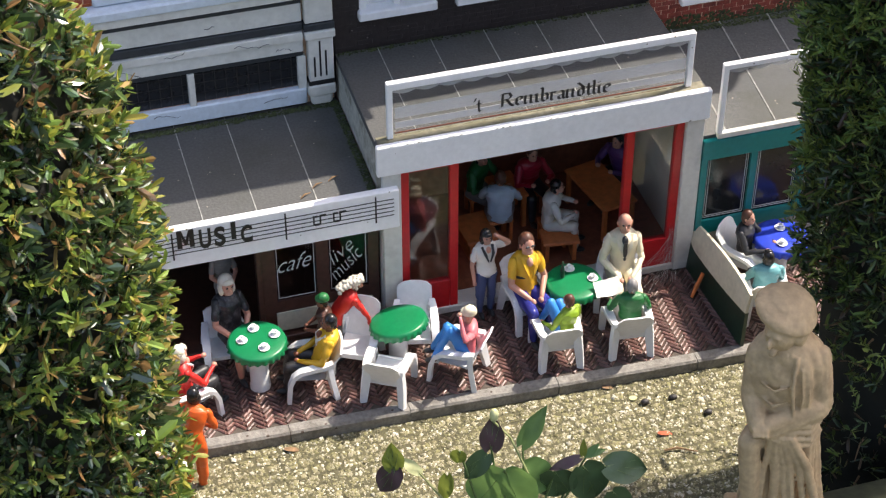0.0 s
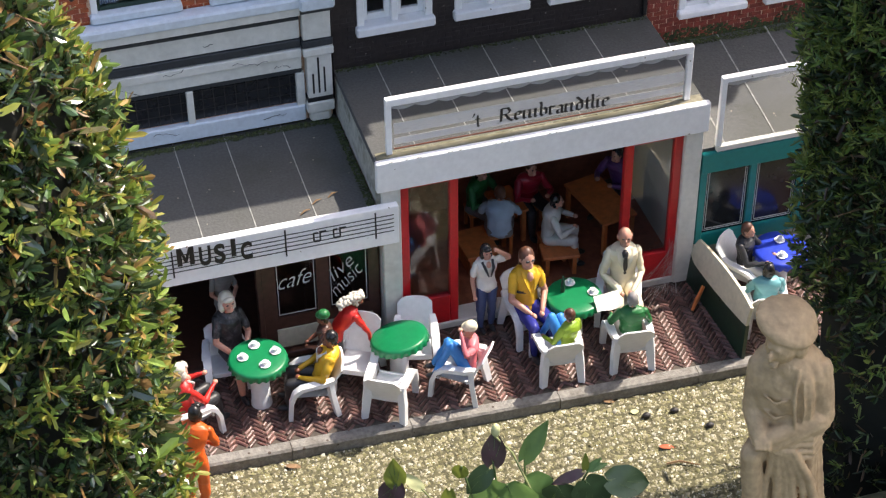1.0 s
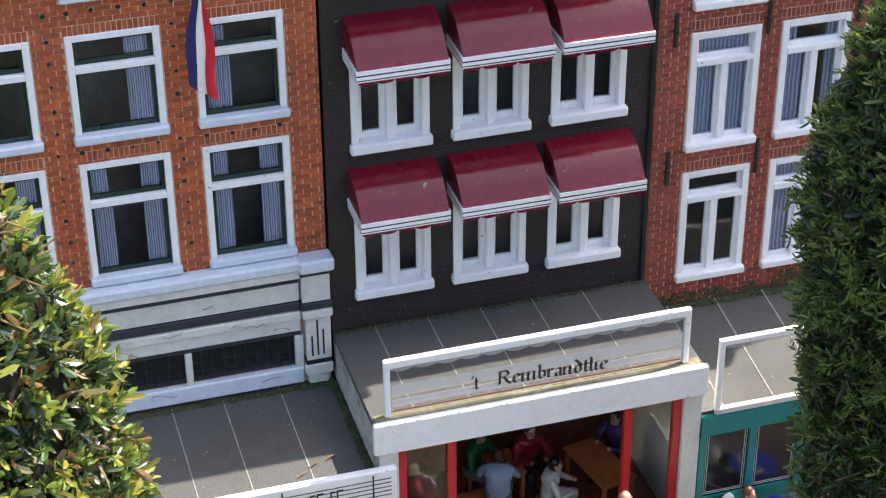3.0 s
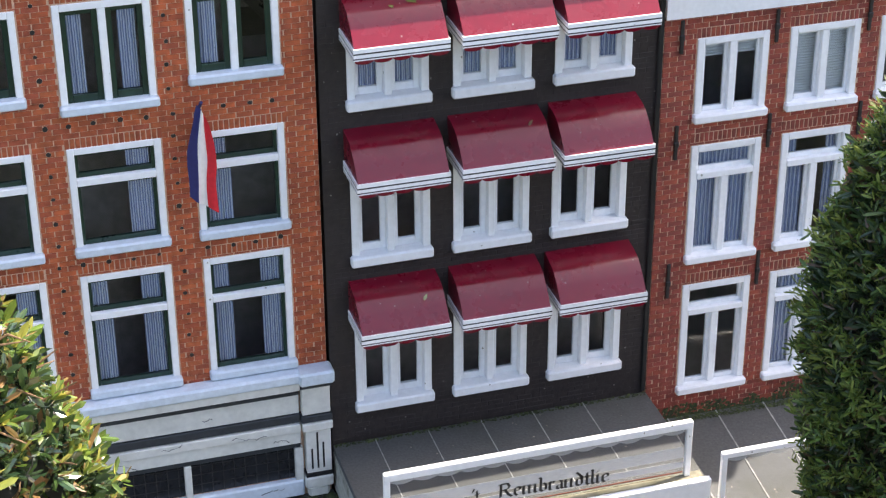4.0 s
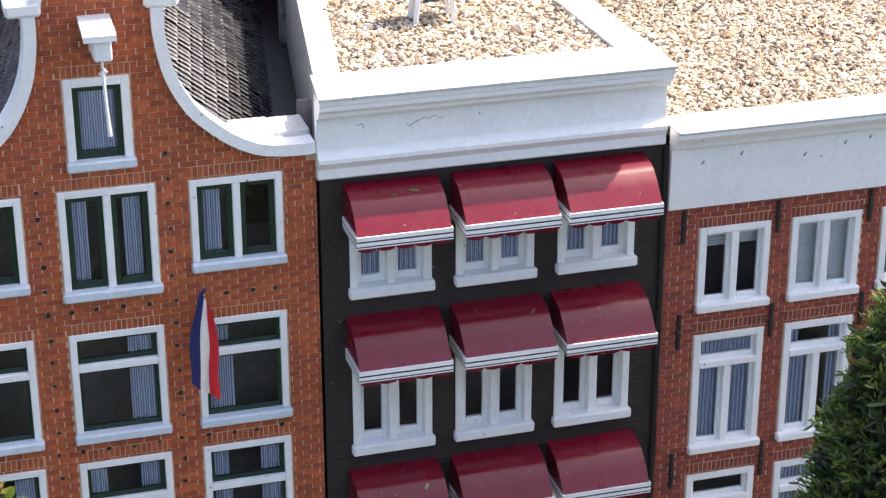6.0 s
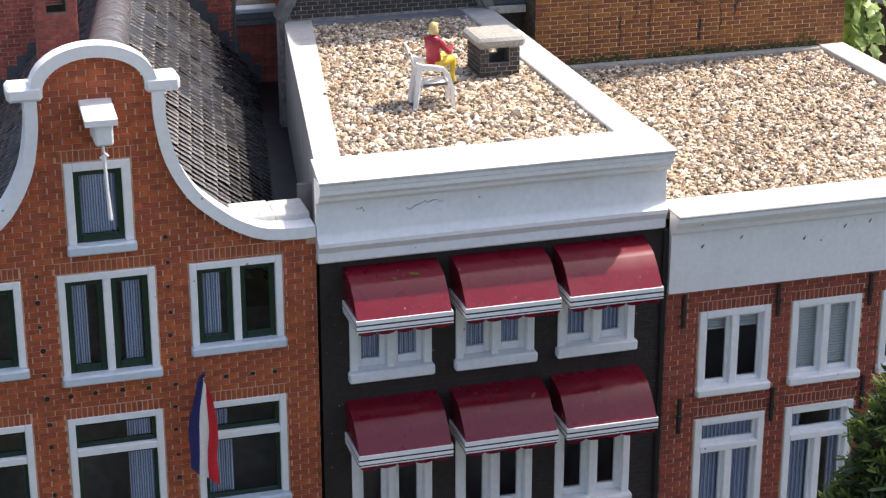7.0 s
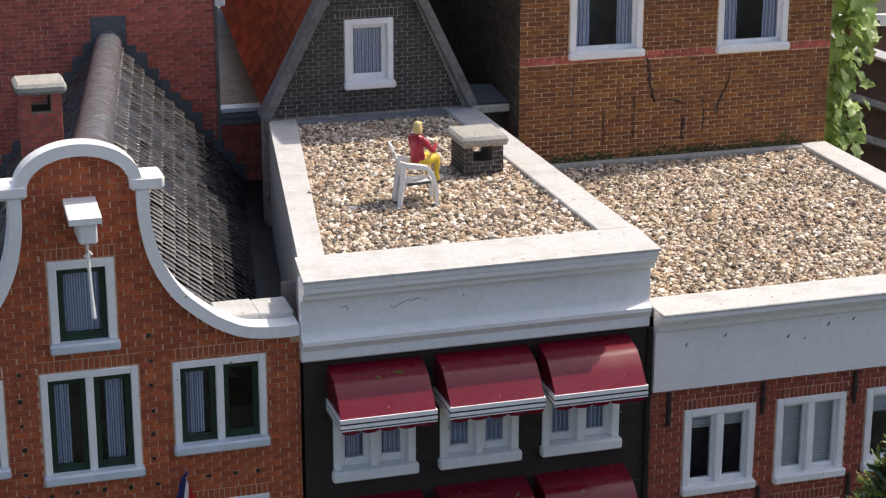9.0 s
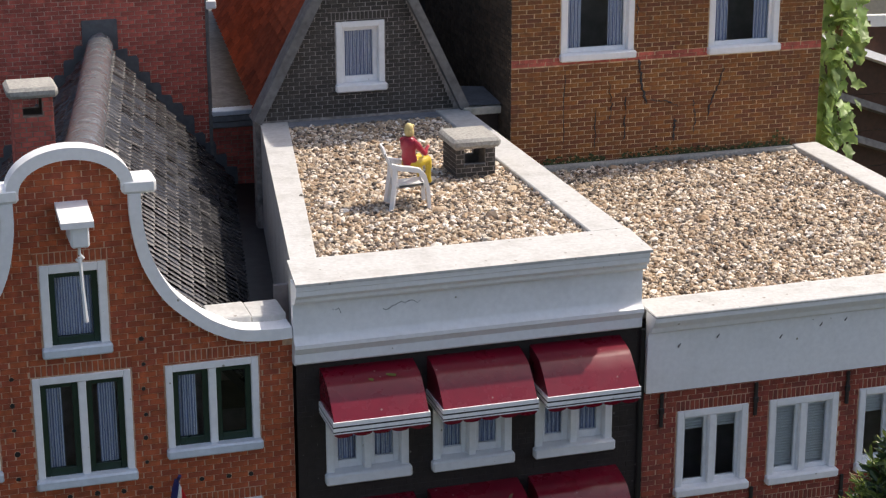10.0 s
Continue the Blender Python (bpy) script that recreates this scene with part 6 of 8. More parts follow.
# ================= terrace furniture =================
def garden_chair(label, group):
    c = thing("garden_chair", (0, 0, 0), label, "chair", group)
    s = MB()
    n = 6
    v = []
    for i in range(n + 1):
        for j in range(n + 1):
            x, y = -0.3 + 0.6 * i / n, -0.36 + 0.7 * j / n
            z = 0.5 - 0.03 * math.cos((i / n - 0.5) * math.pi) + 0.03 * (0.5 - j / n) * 1.2
            v.append((x, y, z))
    top = [(i * (n + 1) + j, (i + 1) * (n + 1) + j, (i + 1) * (n + 1) + j + 1, i * (n + 1) + j + 1) for i in range(n) for j in range(n)]
    s.add(v, top)
    s.add([(a, b, cc - 0.05) for a, b, cc in v], [q[::-1] for q in top])
    s.box(-0.31, 0.31, -0.37, -0.33, 0.4, 0.53, 0.01).box(-0.31, 0.31, 0.3, 0.34, 0.4, 0.49, 0.01)
    part("seat", s, PLASTIC, c, local=True)
    b = MB()
    m = 8
    outer, inner = [], []
    for i in range(m + 1):
        t = i / m * 2 - 1
        x = 0.35 * t
        curve = 0.05 * t * t
        zt = 1.2 - 0.1 * t ** 6 - 0.02 * t * t
        for z, lean in ((0.47, 0.0), (0.75, 0.1), (zt - 0.05, 0.29), (zt, 0.31)):
            outer.append((x, 0.33 + lean - curve + 0.02, z))
            inner.append((x, 0.33 + lean - curve - 0.02, z))
    f = [(i * 4 + j, (i + 1) * 4 + j, (i + 1) * 4 + j + 1, i * 4 + j + 1) for i in range(m) for j in range(3)]
    b.add(outer + inner, f + [tuple(q + len(outer) for q in g[::-1]) for g in f] + [(i * 4 + 3, (i + 1) * 4 + 3, (i + 1) * 4 + 3 + len(outer), i * 4 + 3 + len(outer)) for i in range(m)]
          + [(0, 1, 1 + len(outer), len(outer)), (1, 2, 2 + len(outer), 1 + len(outer)), (m * 4, m * 4 + 1, m * 4 + 1 + len(outer), m * 4 + len(outer)), (m * 4 + 1, m * 4 + 2, m * 4 + 2 + len(outer), m * 4 + 1 + len(outer))])
    part("backrest", b, PLASTIC, c, local=True)
    for sgn in (-1, 1):
        x = 0.37 * sgn
        arm = MB().bar([(x * 0.93, 0.44, 0.86), (x, 0.25, 0.82), (x * 1.03, 0.0, 0.8), (x * 1.05, -0.2, 0.77), (x * 1.06, -0.34, 0.66), (x * 1.07, -0.42, 0.45), (x * 1.08, -0.46, 0.0)], [0.12, 0.14, 0.16, 0.16, 0.15, 0.14, 0.12], 0.085, (1, 0, 0))
        part("armrest", arm, PLASTIC, c, local=True)
        leg = MB().bar([(x * 0.9, 0.34, 0.84), (x * 0.97, 0.38, 0.45), (x * 1.06, 0.47, 0.0)], [0.14, 0.17, 0.13], 0.1, (0.9, 0.4 * sgn, 0))
        part("leg", leg, PLASTIC, c, local=True)
    return c


def put(ob, x, y, z, turn, k=1.0):
    m = Matrix.Translation(Vector((x, y, z)) * S) @ pose(0, 0, 0, 0, 0, turn)
    ob.scale = (k, k, k)
    ob.location, ob.rotation_euler = m.translation, (0, 0, radians(turn))
    return ob


CHAIRS = [  # x, y, turn (0: sitter looks towards the street)
    (3.62, -3.1, -4), (2.68, -4.35, 115), (4.98, -4.27, 262), (5.98, -3.87, -28), (7.14, -3.78, -14), (6.36, -4.73, 150),
    (7.72, -4.67, 234), (9.44, -3.56, 8), (9.64, -4.72, 175), (11.04, -4.78, 173), (11.29, -3.56, -22)]
first = garden_chair("white plastic garden chair on the paved terrace", "terrace chairs")
put(first, *CHAIRS[0][:2], 0.0, CHAIRS[0][2])
first.scale = (0.95, 0.9, 0.74)
for x, y, turn in CHAIRS[1:] + [(13.97, -3.66, 40), (13.86, -4.68, 165)]:
    other = copy_thing(first, pose(x * S, y * S, 0, 0, 0, turn))
    other.scale = (0.95, 0.95, 0.96)
roofchair = garden_chair("white plastic garden chair on the gravel roof", "")
put(roofchair, 9.7, 3.68, 14.95, 84, 0.94)
roofchair.scale = (0.72, 0.78, 1.05)


def cafe_table(x, y, h, top, label, group, tilt=False):
    t = thing("cafe_table", (x, y, 0), label, "table", group)
    n = 96
    prof = [(0.52, -0.16), (0.55, -0.13), (0.545, -0.04), (0.53, -0.005), (0.5, 0.012), (0.25, 0.016), (0.01, 0.016)]
    tp = MB().lathe(prof, (0, 0, h), n, wave=lambda j, i: (1 + 0.045 * math.sin(i / n * 2 * math.pi * 24)) if j < 2 else 1.0)
    if tilt:
        m = pose(0, 0, h, -11, -7, 0) @ pose(0, 0, -h)
        tp.v = [tuple(m @ Vector(q)) for q in tp.v]
    part("tabletop", tp, top, t, "scalloped plastic top", local=True)
    part("pedestal", MB().lathe([(0.2, 0.0), (0.2, 0.05), (0.185, 0.08), (0.175, h - 0.16), (0.19, h - 0.1)], (0, 0, 0), 20), PLASTIC, t, "white round pedestal", local=True)
    return t


def cup(x, y, z, turn=0.0):
    c = thing("coffee_cup", (x, y, z), "small white cup and saucer on the table", "cup", "cups on tables", turn=turn)
    part("saucer", MB().lathe([(0.03, 0.0), (0.1, 0.015), (0.108, 0.027), (0.02, 0.018)], n=14), PLASTIC, c, local=True)
    part("cup", MB().lathe([(0.025, 0.015), (0.045, 0.03), (0.055, 0.1), (0.045, 0.1), (0.03, 0.05), (0.005, 0.045)], (0.0, 0.0, 0.0), 12), PLASTIC, c, local=True)
    part("handle", MB().tube([(0.05, 0, 0.09), (0.085, 0, 0.075), (0.08, 0, 0.045), (0.045, 0, 0.035)], 0.009, 5), PLASTIC, c, local=True)


TABLES = [(4.08, -3.98, 1.14), (6.74, -4.02, 1.0), (10.27, -3.83, 0.94)]
for x, y, h in TABLES:
    cafe_table(x, y, h, TABLEGREEN, "round green plastic cafe table with white pedestal", "cafe tables", tilt=1 < x - 5 < 2)
for dx, dy, ti in ((-0.27, 0.04, 0), (0.0, 0.3, 0), (0.08, -0.26, 0), (0.34, 0.04, 0), (0.02, 0.32, 2), (0.36, -0.06, 2)):
    x, y, h = TABLES[ti]
    cup(x + dx, y + dy, h + 0.018, dx * 300)
bt = cafe_table(14.6, -3.75, 0.98, TABLEBLUE, "round blue plastic cafe table", "cafe tables")
cup(14.65, -3.55, 1.0, 20)
cup(14.5, -4.0, 1.0, 80)


def bottle(x, y, z):
    b = thing("bottle", (x, y, z), "small dark green bottle on the table", "bottle")
    part("body", MB().lathe([(0.04, 0), (0.045, 0.02), (0.045, 0.2), (0.018, 0.29), (0.016, 0.37), (0.02, 0.38)], n=10), GREEN, b, local=True)


bottle(10.09, -3.68, 0.956)


# ================= figurines =================
def cloth(name, c, rough=0.45):
    return mat(name, c, rough, 0.1, 20, 3, 0.25, 0.08 if "tone" in name else 0.85)


SKIN = cloth("painted_skin_tone", (0.56, 0.29, 0.21))
SKIN2 = cloth("painted_brown_tone", (0.2, 0.07, 0.04))
YELLOW, PINK, SKYBLUE = cloth("yellow_cloth", (0.7, 0.4, 0.025)), cloth("pink_cloth", (0.6, 0.15, 0.17)), cloth("bright_blue_cloth", (0.03, 0.22, 0.6))
LIME, EMERALD = cloth("lime_cloth", (0.2, 0.32, 0.02)), cloth("emerald_cloth", (0.012, 0.13, 0.035))
COAT, CHAR, OFFW = cloth("cream_coat", (0.76, 0.69, 0.5)), cloth("charcoal_cloth", (0.025, 0.025, 0.028)), cloth("off_white_cloth", (0.7, 0.68, 0.62))
SCARLET, ORANGE, GREY = cloth("scarlet_cloth", (0.55, 0.02, 0.015)), cloth("orange_cloth", (0.62, 0.1, 0.015), 0.35), cloth("grey_cloth", (0.25, 0.24, 0.23))
HAIRW, HAIRB, HAIRBR, BLOND = cloth("white_hair", (0.65, 0.6, 0.5)), cloth("black_hair", (0.012, 0.011, 0.011), 0.25), cloth("brown_hair", (0.09, 0.035, 0.02)), cloth("blond_hair", (0.6, 0.47, 0.2))
REDLEATHER = cloth("dark_red_cloth", (0.33, 0.01, 0.03), 0.3)
LBLUE, PALETEAL, GOLD, PURPLE, JEANS = cloth("light_blue_cloth", (0.45, 0.58, 0.7)), cloth("pale_teal_cloth", (0.12, 0.33, 0.36)), cloth("gold_trousers", (0.6, 0.42, 0.03)), cloth("purple_cloth", (0.1, 0.04, 0.16)), cloth("blue_jeans", (0.06, 0.09, 0.2))


def figurine(label, x, y, z, turn, k, top, legs, hair, skin=None, seated=True, hat=None, sleeves=None, arms="lap", lean=0.0, group="figurines", legs_pose=0, shins=None, trim=None, collar=None, tie=None, bob=False, glasses=False, wide=1.0, fur=False, seat=0.58):
    """A painted miniature figure, one mesh. Looks towards -y at turn 0; seat height 0.5."""
    mb = MB()
    U = (0, 1, 0)
    hz = seat / k if seated else 0.88
    back = 0.1 / k
    sn = 7 if shins else 1
    if seated:
        for s in (-1, 1):
            up = 0.0
            kx, ky = 0.13 * s, back - 0.42
            if legs_pose == 1 and s > 0:
                up, kx = 0.1, 0.19
            if legs_pose == 2:  # knees drawn up
                up, ky, kx = 0.4 + 0.06 * s, back - 0.3, 0.1 * s
            mb.limb((0.1 * s, back, hz + 0.02), (kx, ky, hz + 0.04 + up), 0.105, 0.085, 1)
            fx, fy, fz = kx * 1.05 - (0.15 if legs_pose == 1 and s > 0 else 0), ky - 0.04 - (0.2 if legs_pose == 2 else 0), max(0.1, hz - 0.4) + (0.36 if legs_pose == 2 else 0)
            mb.limb((kx, ky, hz + 0.02 + up), (fx, fy, fz), 0.078, 0.05, sn)
            mb.ball((fx, fy - 0.07, fz - 0.06), (0.05, 0.11, 0.045), 8, 5, 4)
    else:
        for s in (-1, 1):
            mb.limb((0.09 * s, 0, hz), (0.1 * s, -0.01, 0.46), 0.105, 0.08, 1)
            mb.limb((0.1 * s, -0.01, 0.46), (0.1 * s, 0.02, 0.1), 0.075, 0.055, sn)
            mb.ball((0.1 * s, -0.05, 0.05), (0.05, 0.12, 0.05), 8, 5, 4)
        back = 0.0
    by = back
    ly = -lean
    sh = hz + 0.5
    prof = [(0.0, -0.06, 0.13, 0.0), (0.0, 0.02, 0.185, 0.0), (0.02, 0.1, 0.17, 0.12), (0.03, 0.22, 0.16, 0.25), (0.035, 0.32, 0.185, 0.5), (0.04, 0.42, 0.21, 0.7), (0.04, 0.48, 0.2, 0.85), (0.035, 0.53, 0.15, 0.95), (0.03, 0.565, 0.075, 1.0)]
    n = 26
    fine = [tuple(a[c] + (b[c] - a[c]) * q / 4 for c in range(4)) for a, b in zip(prof, prof[1:]) for q in range(4)] + [prof[-1]]
    mb.tube([(0, by + p[0] + ly * p[3], hz + p[1]) for p in fine], [p[2] for p in fine], n, 0, 0.66, U)
    if trim:  # a darker band across the chest and a waistband
        for q, r in ((0.27, 0.194), (0.04, 0.2)):
            mb.tube([(0, by + 0.032 + ly * 0.45, hz + q), (0, by + 0.034 + ly * 0.45, hz + q + 0.035)], [r, r + 0.004], n, 8, 0.66, U)
    hd = Vector((0, by + 0.01 + ly * 1.15, sh + 0.22))
    head = len(mb.v)
    mb.limb((0, by + 0.03 + ly, sh + 0.04), hd, 0.06, 0.055, 2)
    mb.ball(hd, (0.096, 0.11, 0.13), 14, 10, 2)
    mb.ball((hd.x, hd.y - 0.07, hd.z - 0.08), (0.06, 0.05, 0.05), 8, 6, 2)
    mb.ball((hd.x, hd.y - 0.112, hd.z - 0.015), (0.018, 0.03, 0.028), 6, 4, 2)
    for s in (-1, 1):
        mb.ball((hd.x + 0.098 * s, hd.y + 0.01, hd.z - 0.01), (0.016, 0.03, 0.04), 6, 4, 2)
        mb.ball((hd.x + 0.038 * s, hd.y - 0.1, hd.z + 0.02), (0.02, 0.012, 0.012), 6, 4, 4)
    if glasses:
        mb.box(hd.x - 0.07, hd.x - 0.01, hd.y - 0.115, hd.y - 0.085, hd.z + 0.005, hd.z + 0.04, 0.012, 4).box(hd.x + 0.01, hd.x + 0.07, hd.y - 0.115, hd.y - 0.085, hd.z + 0.005, hd.z + 0.04, 0.012, 4)
    spans = [(head, len(mb.v))]
    # front of the chest lies at about y0 - 0.14
    ch = by + 0.035 + ly * 0.8 - 0.16
    if collar is not None:
        for s in (-1, 1):
            mb.bar([(0.1 * s, by - 0.02 + ly, sh + 0.045), (0.075 * s, ch, sh - 0.05), (0.02 * s, ch - 0.012, sh - 0.2)], [0.045, 0.05, 0.015], 0.02, (1, -0.2 * s, 0), 9)
        mb.ball((0, ch + 0.045, sh + 0.0), (0.05, 0.05, 0.06), 8, 6, 2 if not tie else 10)
    if tie:
        mb.bar([(0, ch - 0.002, sh - 0.0), (0, ch - 0.012, sh - 0.12), (0, ch - 0.006, sh - 0.24)], [0.045, 0.06, 0.03], 0.02, (1, 0, 0), 10)
    head = len(mb.v)
    if hair:
        mb.ball((hd.x, hd.y + 0.03, hd.z + 0.035), (0.112, 0.115, 0.125), 14, 9, 3)
        for i in range(9):
            a = math.pi * (0.1 + 0.8 * i / 8)
            mb.ball((hd.x + 0.085 * math.cos(a), hd.y + 0.02 + 0.085 * math.sin(a), hd.z - 0.01 + 0.05 * math.sin(i * 2.1)), (0.04, 0.04, 0.06), 6, 5, 3)
        if bob:
            for s in (-1, 1):
                mb.ball((hd.x + 0.085 * s, hd.y + 0.02, hd.z - 0.06), (0.045, 0.075, 0.1), 8, 6, 3)
            mb.ball((hd.x, hd.y + 0.07, hd.z - 0.05), (0.11, 0.07, 0.11), 10, 7, 3)
            mb.ball((hd.x, hd.y - 0.07, hd.z + 0.085), (0.09, 0.045, 0.04), 10, 6, 3)
    if fur:  # a long pile of pale fur over head and nape
        for i in range(64):
            q = i / 63
            mb.ball((hd.x + 0.08 * math.sin(i * 2.4), hd.y - 0.1 + 0.52 * q, hd.z + 0.11 - 0.16 * q * q + 0.03 * math.sin(i * 1.7)), (0.05, 0.05, 0.05), 8, 6, 3)
    if hat:
        mb.ball((hd.x, hd.y + 0.01, hd.z + 0.1), (0.15, 0.16, 0.06), 16, 7, 5)
        mb.ball((hd.x + 0.02, hd.y + 0.03, hd.z + 0.14), (0.12, 0.13, 0.1), 14, 8, 5)
    spans.append((head, len(mb.v)))
    nape = Vector((0, by + 0.03 + ly, sh + 0.07))
    for a, b in spans:
        for i in range(a, b):
            d = Vector(mb.v[i]) - nape
            mb.v[i] = tuple(nape + Vector((d.x * 0.88 / wide, d.y * 0.88, d.z * 0.84)))
    sm = 6 if sleeves else 0
    for s in (-1, 1):
        p0 = Vector((0.18 * s, by + 0.04 + ly * 0.9, sh - 0.04))
        if arms == "lap":
            p1, p2 = Vector((0.265 * s, by - 0.04 + ly * 0.6, sh - 0.29)), Vector((0.09 * s, by - 0.27, hz + 0.12))
        elif arms == "table":
            p1, p2 = Vector((0.28 * s, by - 0.14 + ly * 0.6, sh - 0.26)), Vector((0.15 * s, by - 0.4, sh - 0.2))
        elif arms == "head" and s > 0 or arms == "shade" and s > 0:
            p1, p2 = Vector((0.4, by - 0.07, sh + 0.04)), Vector((0.14, by - 0.13, hd.z + 0.06))
        elif arms == "hang":
            p1, p2 = Vector((0.25 * s, by - 0.1 + ly * 0.95, sh - 0.3)), Vector((0.21 * s, by - 0.2 + ly, sh - 0.62))
        elif arms == "rest":
            p1, p2 = Vector((0.3 * s, by - 0.02 + ly * 0.6, sh - 0.28)), Vector((0.27 * s, by - 0.3, sh - 0.34))
        elif arms == "reach":
            p1, p2 = Vector((0.27 * s, by - 0.2 + ly, sh - 0.22)), Vector((0.22 * s, by - 0.42 + ly, sh - 0.42))
        else:
            p1, p2 = Vector((0.265 * s, by + 0.03, sh - 0.3)), Vector((0.26 * s, by - 0.06, sh - 0.56))
        mb.ball(p0, (0.06, 0.063, 0.064), 10, 7, sm)
        mid = p0 + (p1 - p0) * 0.62
        mb.limb(p0, mid, 0.06, 0.062, sm)
        mb.limb(mid, p1, 0.051, 0.045, 2 if not sleeves else sm)
        mb.limb(p1, p2, 0.045, 0.032, 2 if not sleeves else sm)
        mb.ball(p2 + (p2 - p1).normalized() * 0.05, (0.04, 0.045, 0.035), 8, 5, 2)
    # creases in the clothes
    worn = {i for f, m in zip(mb.f, mb.m) if m in (0, 1, 6) for i in f}
    for i in worn:
        p = Vector(mb.v[i])
        q = p * 7.0 + Vector((x, y, 0))
        d = 0.026 * noise.noise(q) + 0.03 * (0.5 - abs(noise.noise(Vector((q.x * 1.6, q.y * 1.6, q.z * 2.6)))))
        o = noise.noise_vector(q * 0.7)
        mb.v[i] = tuple(p + Vector((o.x, o.y, 0.5 * o.z)) * 0.012 + (p - Vector((0, by, p.z))).normalized() * d)
    mats = [top, legs, skin or SKIN, hair or SKIN, CHAR, hat or CHAR, sleeves or top, shins or legs, trim or CHAR, collar or top, tie or CHAR]
    ob = new("figurine", mesh_of("figurine", mb, mats, 70))
    ob.location, ob.rotation_euler, ob.scale = Vector((x, y, z)) * S, (0, 0, radians(turn)), (k * 0.9 * wide, k * 0.92, k)
    return tagged(ob, label, "figurine", group)


PRINT = mat("printed_black_dress", (0.02, 0.02, 0.023), 0.4, 0.3, 18, 12.0, 0.9, 0.3, dirt_or_sun=(0.16, 0.16, 0.17))
DENIM = cloth("glossy_navy_trousers", (0.03, 0.035, 0.22), 0.22)
TERRACE = "terrace figurines"
figurine("painted figurine in printed black dress with white hair, seated", 3.78, -3.16, 0, 14, 1.66, PRINT, PRINT, HAIRW, shins=SKIN, bob=True, group=TERRACE, seat=0.64, wide=0.84)
figurine("painted figurine in red jacket and black trousers, seated", 2.72, -4.3, 0, 115, 1.4, SCARLET, CHAR, HAIRW, sleeves=SCARLET, arms="table", bob=True, group=TERRACE, collar=CLOTHWHITE)
figurine("painted figurine in yellow shirt with dark hair, seated", 5.06, -4.25, 0, 258, 1.4, YELLOW, CHAR, HAIRB, SKIN2, arms="lap", sleeves=YELLOW, group=TERRACE, lean=-0.14, collar=CLOTHWHITE, wide=1.05)
figurine("painted figurine in red suit with long pale fur hat, bending over", 5.62, -3.66, 0, 96, 1.1, SCARLET, CHAR, HAIRW, SKIN2, seated=False, sleeves=SCARLET, lean=0.42, arms="hang", fur=True, group=TERRACE)
figurine("painted figurine in green hat, standing behind the table", 5.34, -3.86, 0, 255, 1.06, WOODD, CHAR, HAIRB, SKIN2, seated=False, hat=EMERALD, group=TERRACE)
figurine("painted figurine in pink top and blue trousers, seated", 7.78, -4.72, 0.02, 258, 1.22, PINK, SKYBLUE, None, hat=COAT, legs_pose=2, arms="head", group=TERRACE, sleeves=PINK, wide=1.1)
figurine("painted figurine in yellow shirt and navy trousers, seated", 9.4, -3.7, 0, 8, 1.73, YELLOW, DENIM, HAIRBR, trim=CHAR, glasses=True, group=TERRACE, wide=0.86, seat=0.68, collar=YELLOW)
figurine("painted figurine in lime top, slumped with back turned", 9.78, -4.66, 0, 204, 1.14, LIME, SKYBLUE, HAIRBR, sleeves=LIME, legs_pose=2, group=TERRACE, arms="rest", wide=1.05, seat=0.56)
figurine("painted figurine in emerald jacket, seated with back turned", 11.08, -4.7, 0, 168, 1.24, EMERALD, GREY, GREY, sleeves=EMERALD, group=TERRACE, arms="rest", wide=1.08, seat=0.6)
figurine("painted figurine in cream coat, seated at the green table", 11.35, -3.62, 0, -12, 1.73, COAT, COAT, None, sleeves=COAT, collar=COAT, tie=CHAR, shins=WOODD, group=TERRACE, wide=0.9, seat=0.68)
figurine("painted figurine in white blouse and jeans, standing shading its eyes", 8.68, -3.3, 0.02, 8, 1.24, OFFW, JEANS, HAIRB, seated=False, arms="shade", bob=True, group=TERRACE, collar=CHAR, wide=0.95)
figurine("painted figurine in orange overalls, standing on the street", 2.5, -5.8, -0.35, 150, 1.25, ORANGE, ORANGE, HAIRB, SKIN2, seated=False, lean=0.25, sleeves=ORANGE, bob=True, group=TERRACE, wide=1.2)
figurine("painted figurine in dark jacket, seated at the blue table", 14.0, -3.66, 0, 40, 1.28, CHAR, OFFW, HAIRBR, sleeves=CHAR, arms="table", group=TERRACE)
figurine("painted figurine in pale teal top with black hair, seated", 13.88, -4.62, 0, 165, 1.2, PALETEAL, CHAR, HAIRB, sleeves=PALETEAL, group=TERRACE, wide=1.2, bob=True)
figurine("painted figurine in dark red jacket and yellow trousers on roof chair", 9.84, 3.8, 15.04, 122, 0.96, REDLEATHER, GOLD, BLOND, sleeves=REDLEATHER, arms="table", bob=True, group="roof figurines", lean=0.02, seat=0.74)
# inside the open cafe
INS = [(9.46, -0.35, 35, EMERALD, GREY, HAIRB), (9.64, -1.15, 160, LBLUE, GREY, HAIRBR), (10.6, -1.68, 70, OFFW, OFFW, HAIRB), (10.5, -0.5, 10, REDLEATHER, CHAR, HAIRBR), (12.35, -0.6, -60, PURPLE, CHAR, HAIRB)]
for x, y, turn, a, b, c in INS:
    figurine("painted figurine seated inside the cafe", x, y, 0.05, turn, 1.3, a, b, c, sleeves=a, arms="table", group="indoor figurines", lean=0.12, wide=1.15)
figurine("painted grey figurine standing inside the music cafe", 3.85, -2.0, 0.05, 10, 1.05, GREY, GREY, GREY, seated=False, group="indoor figurines")


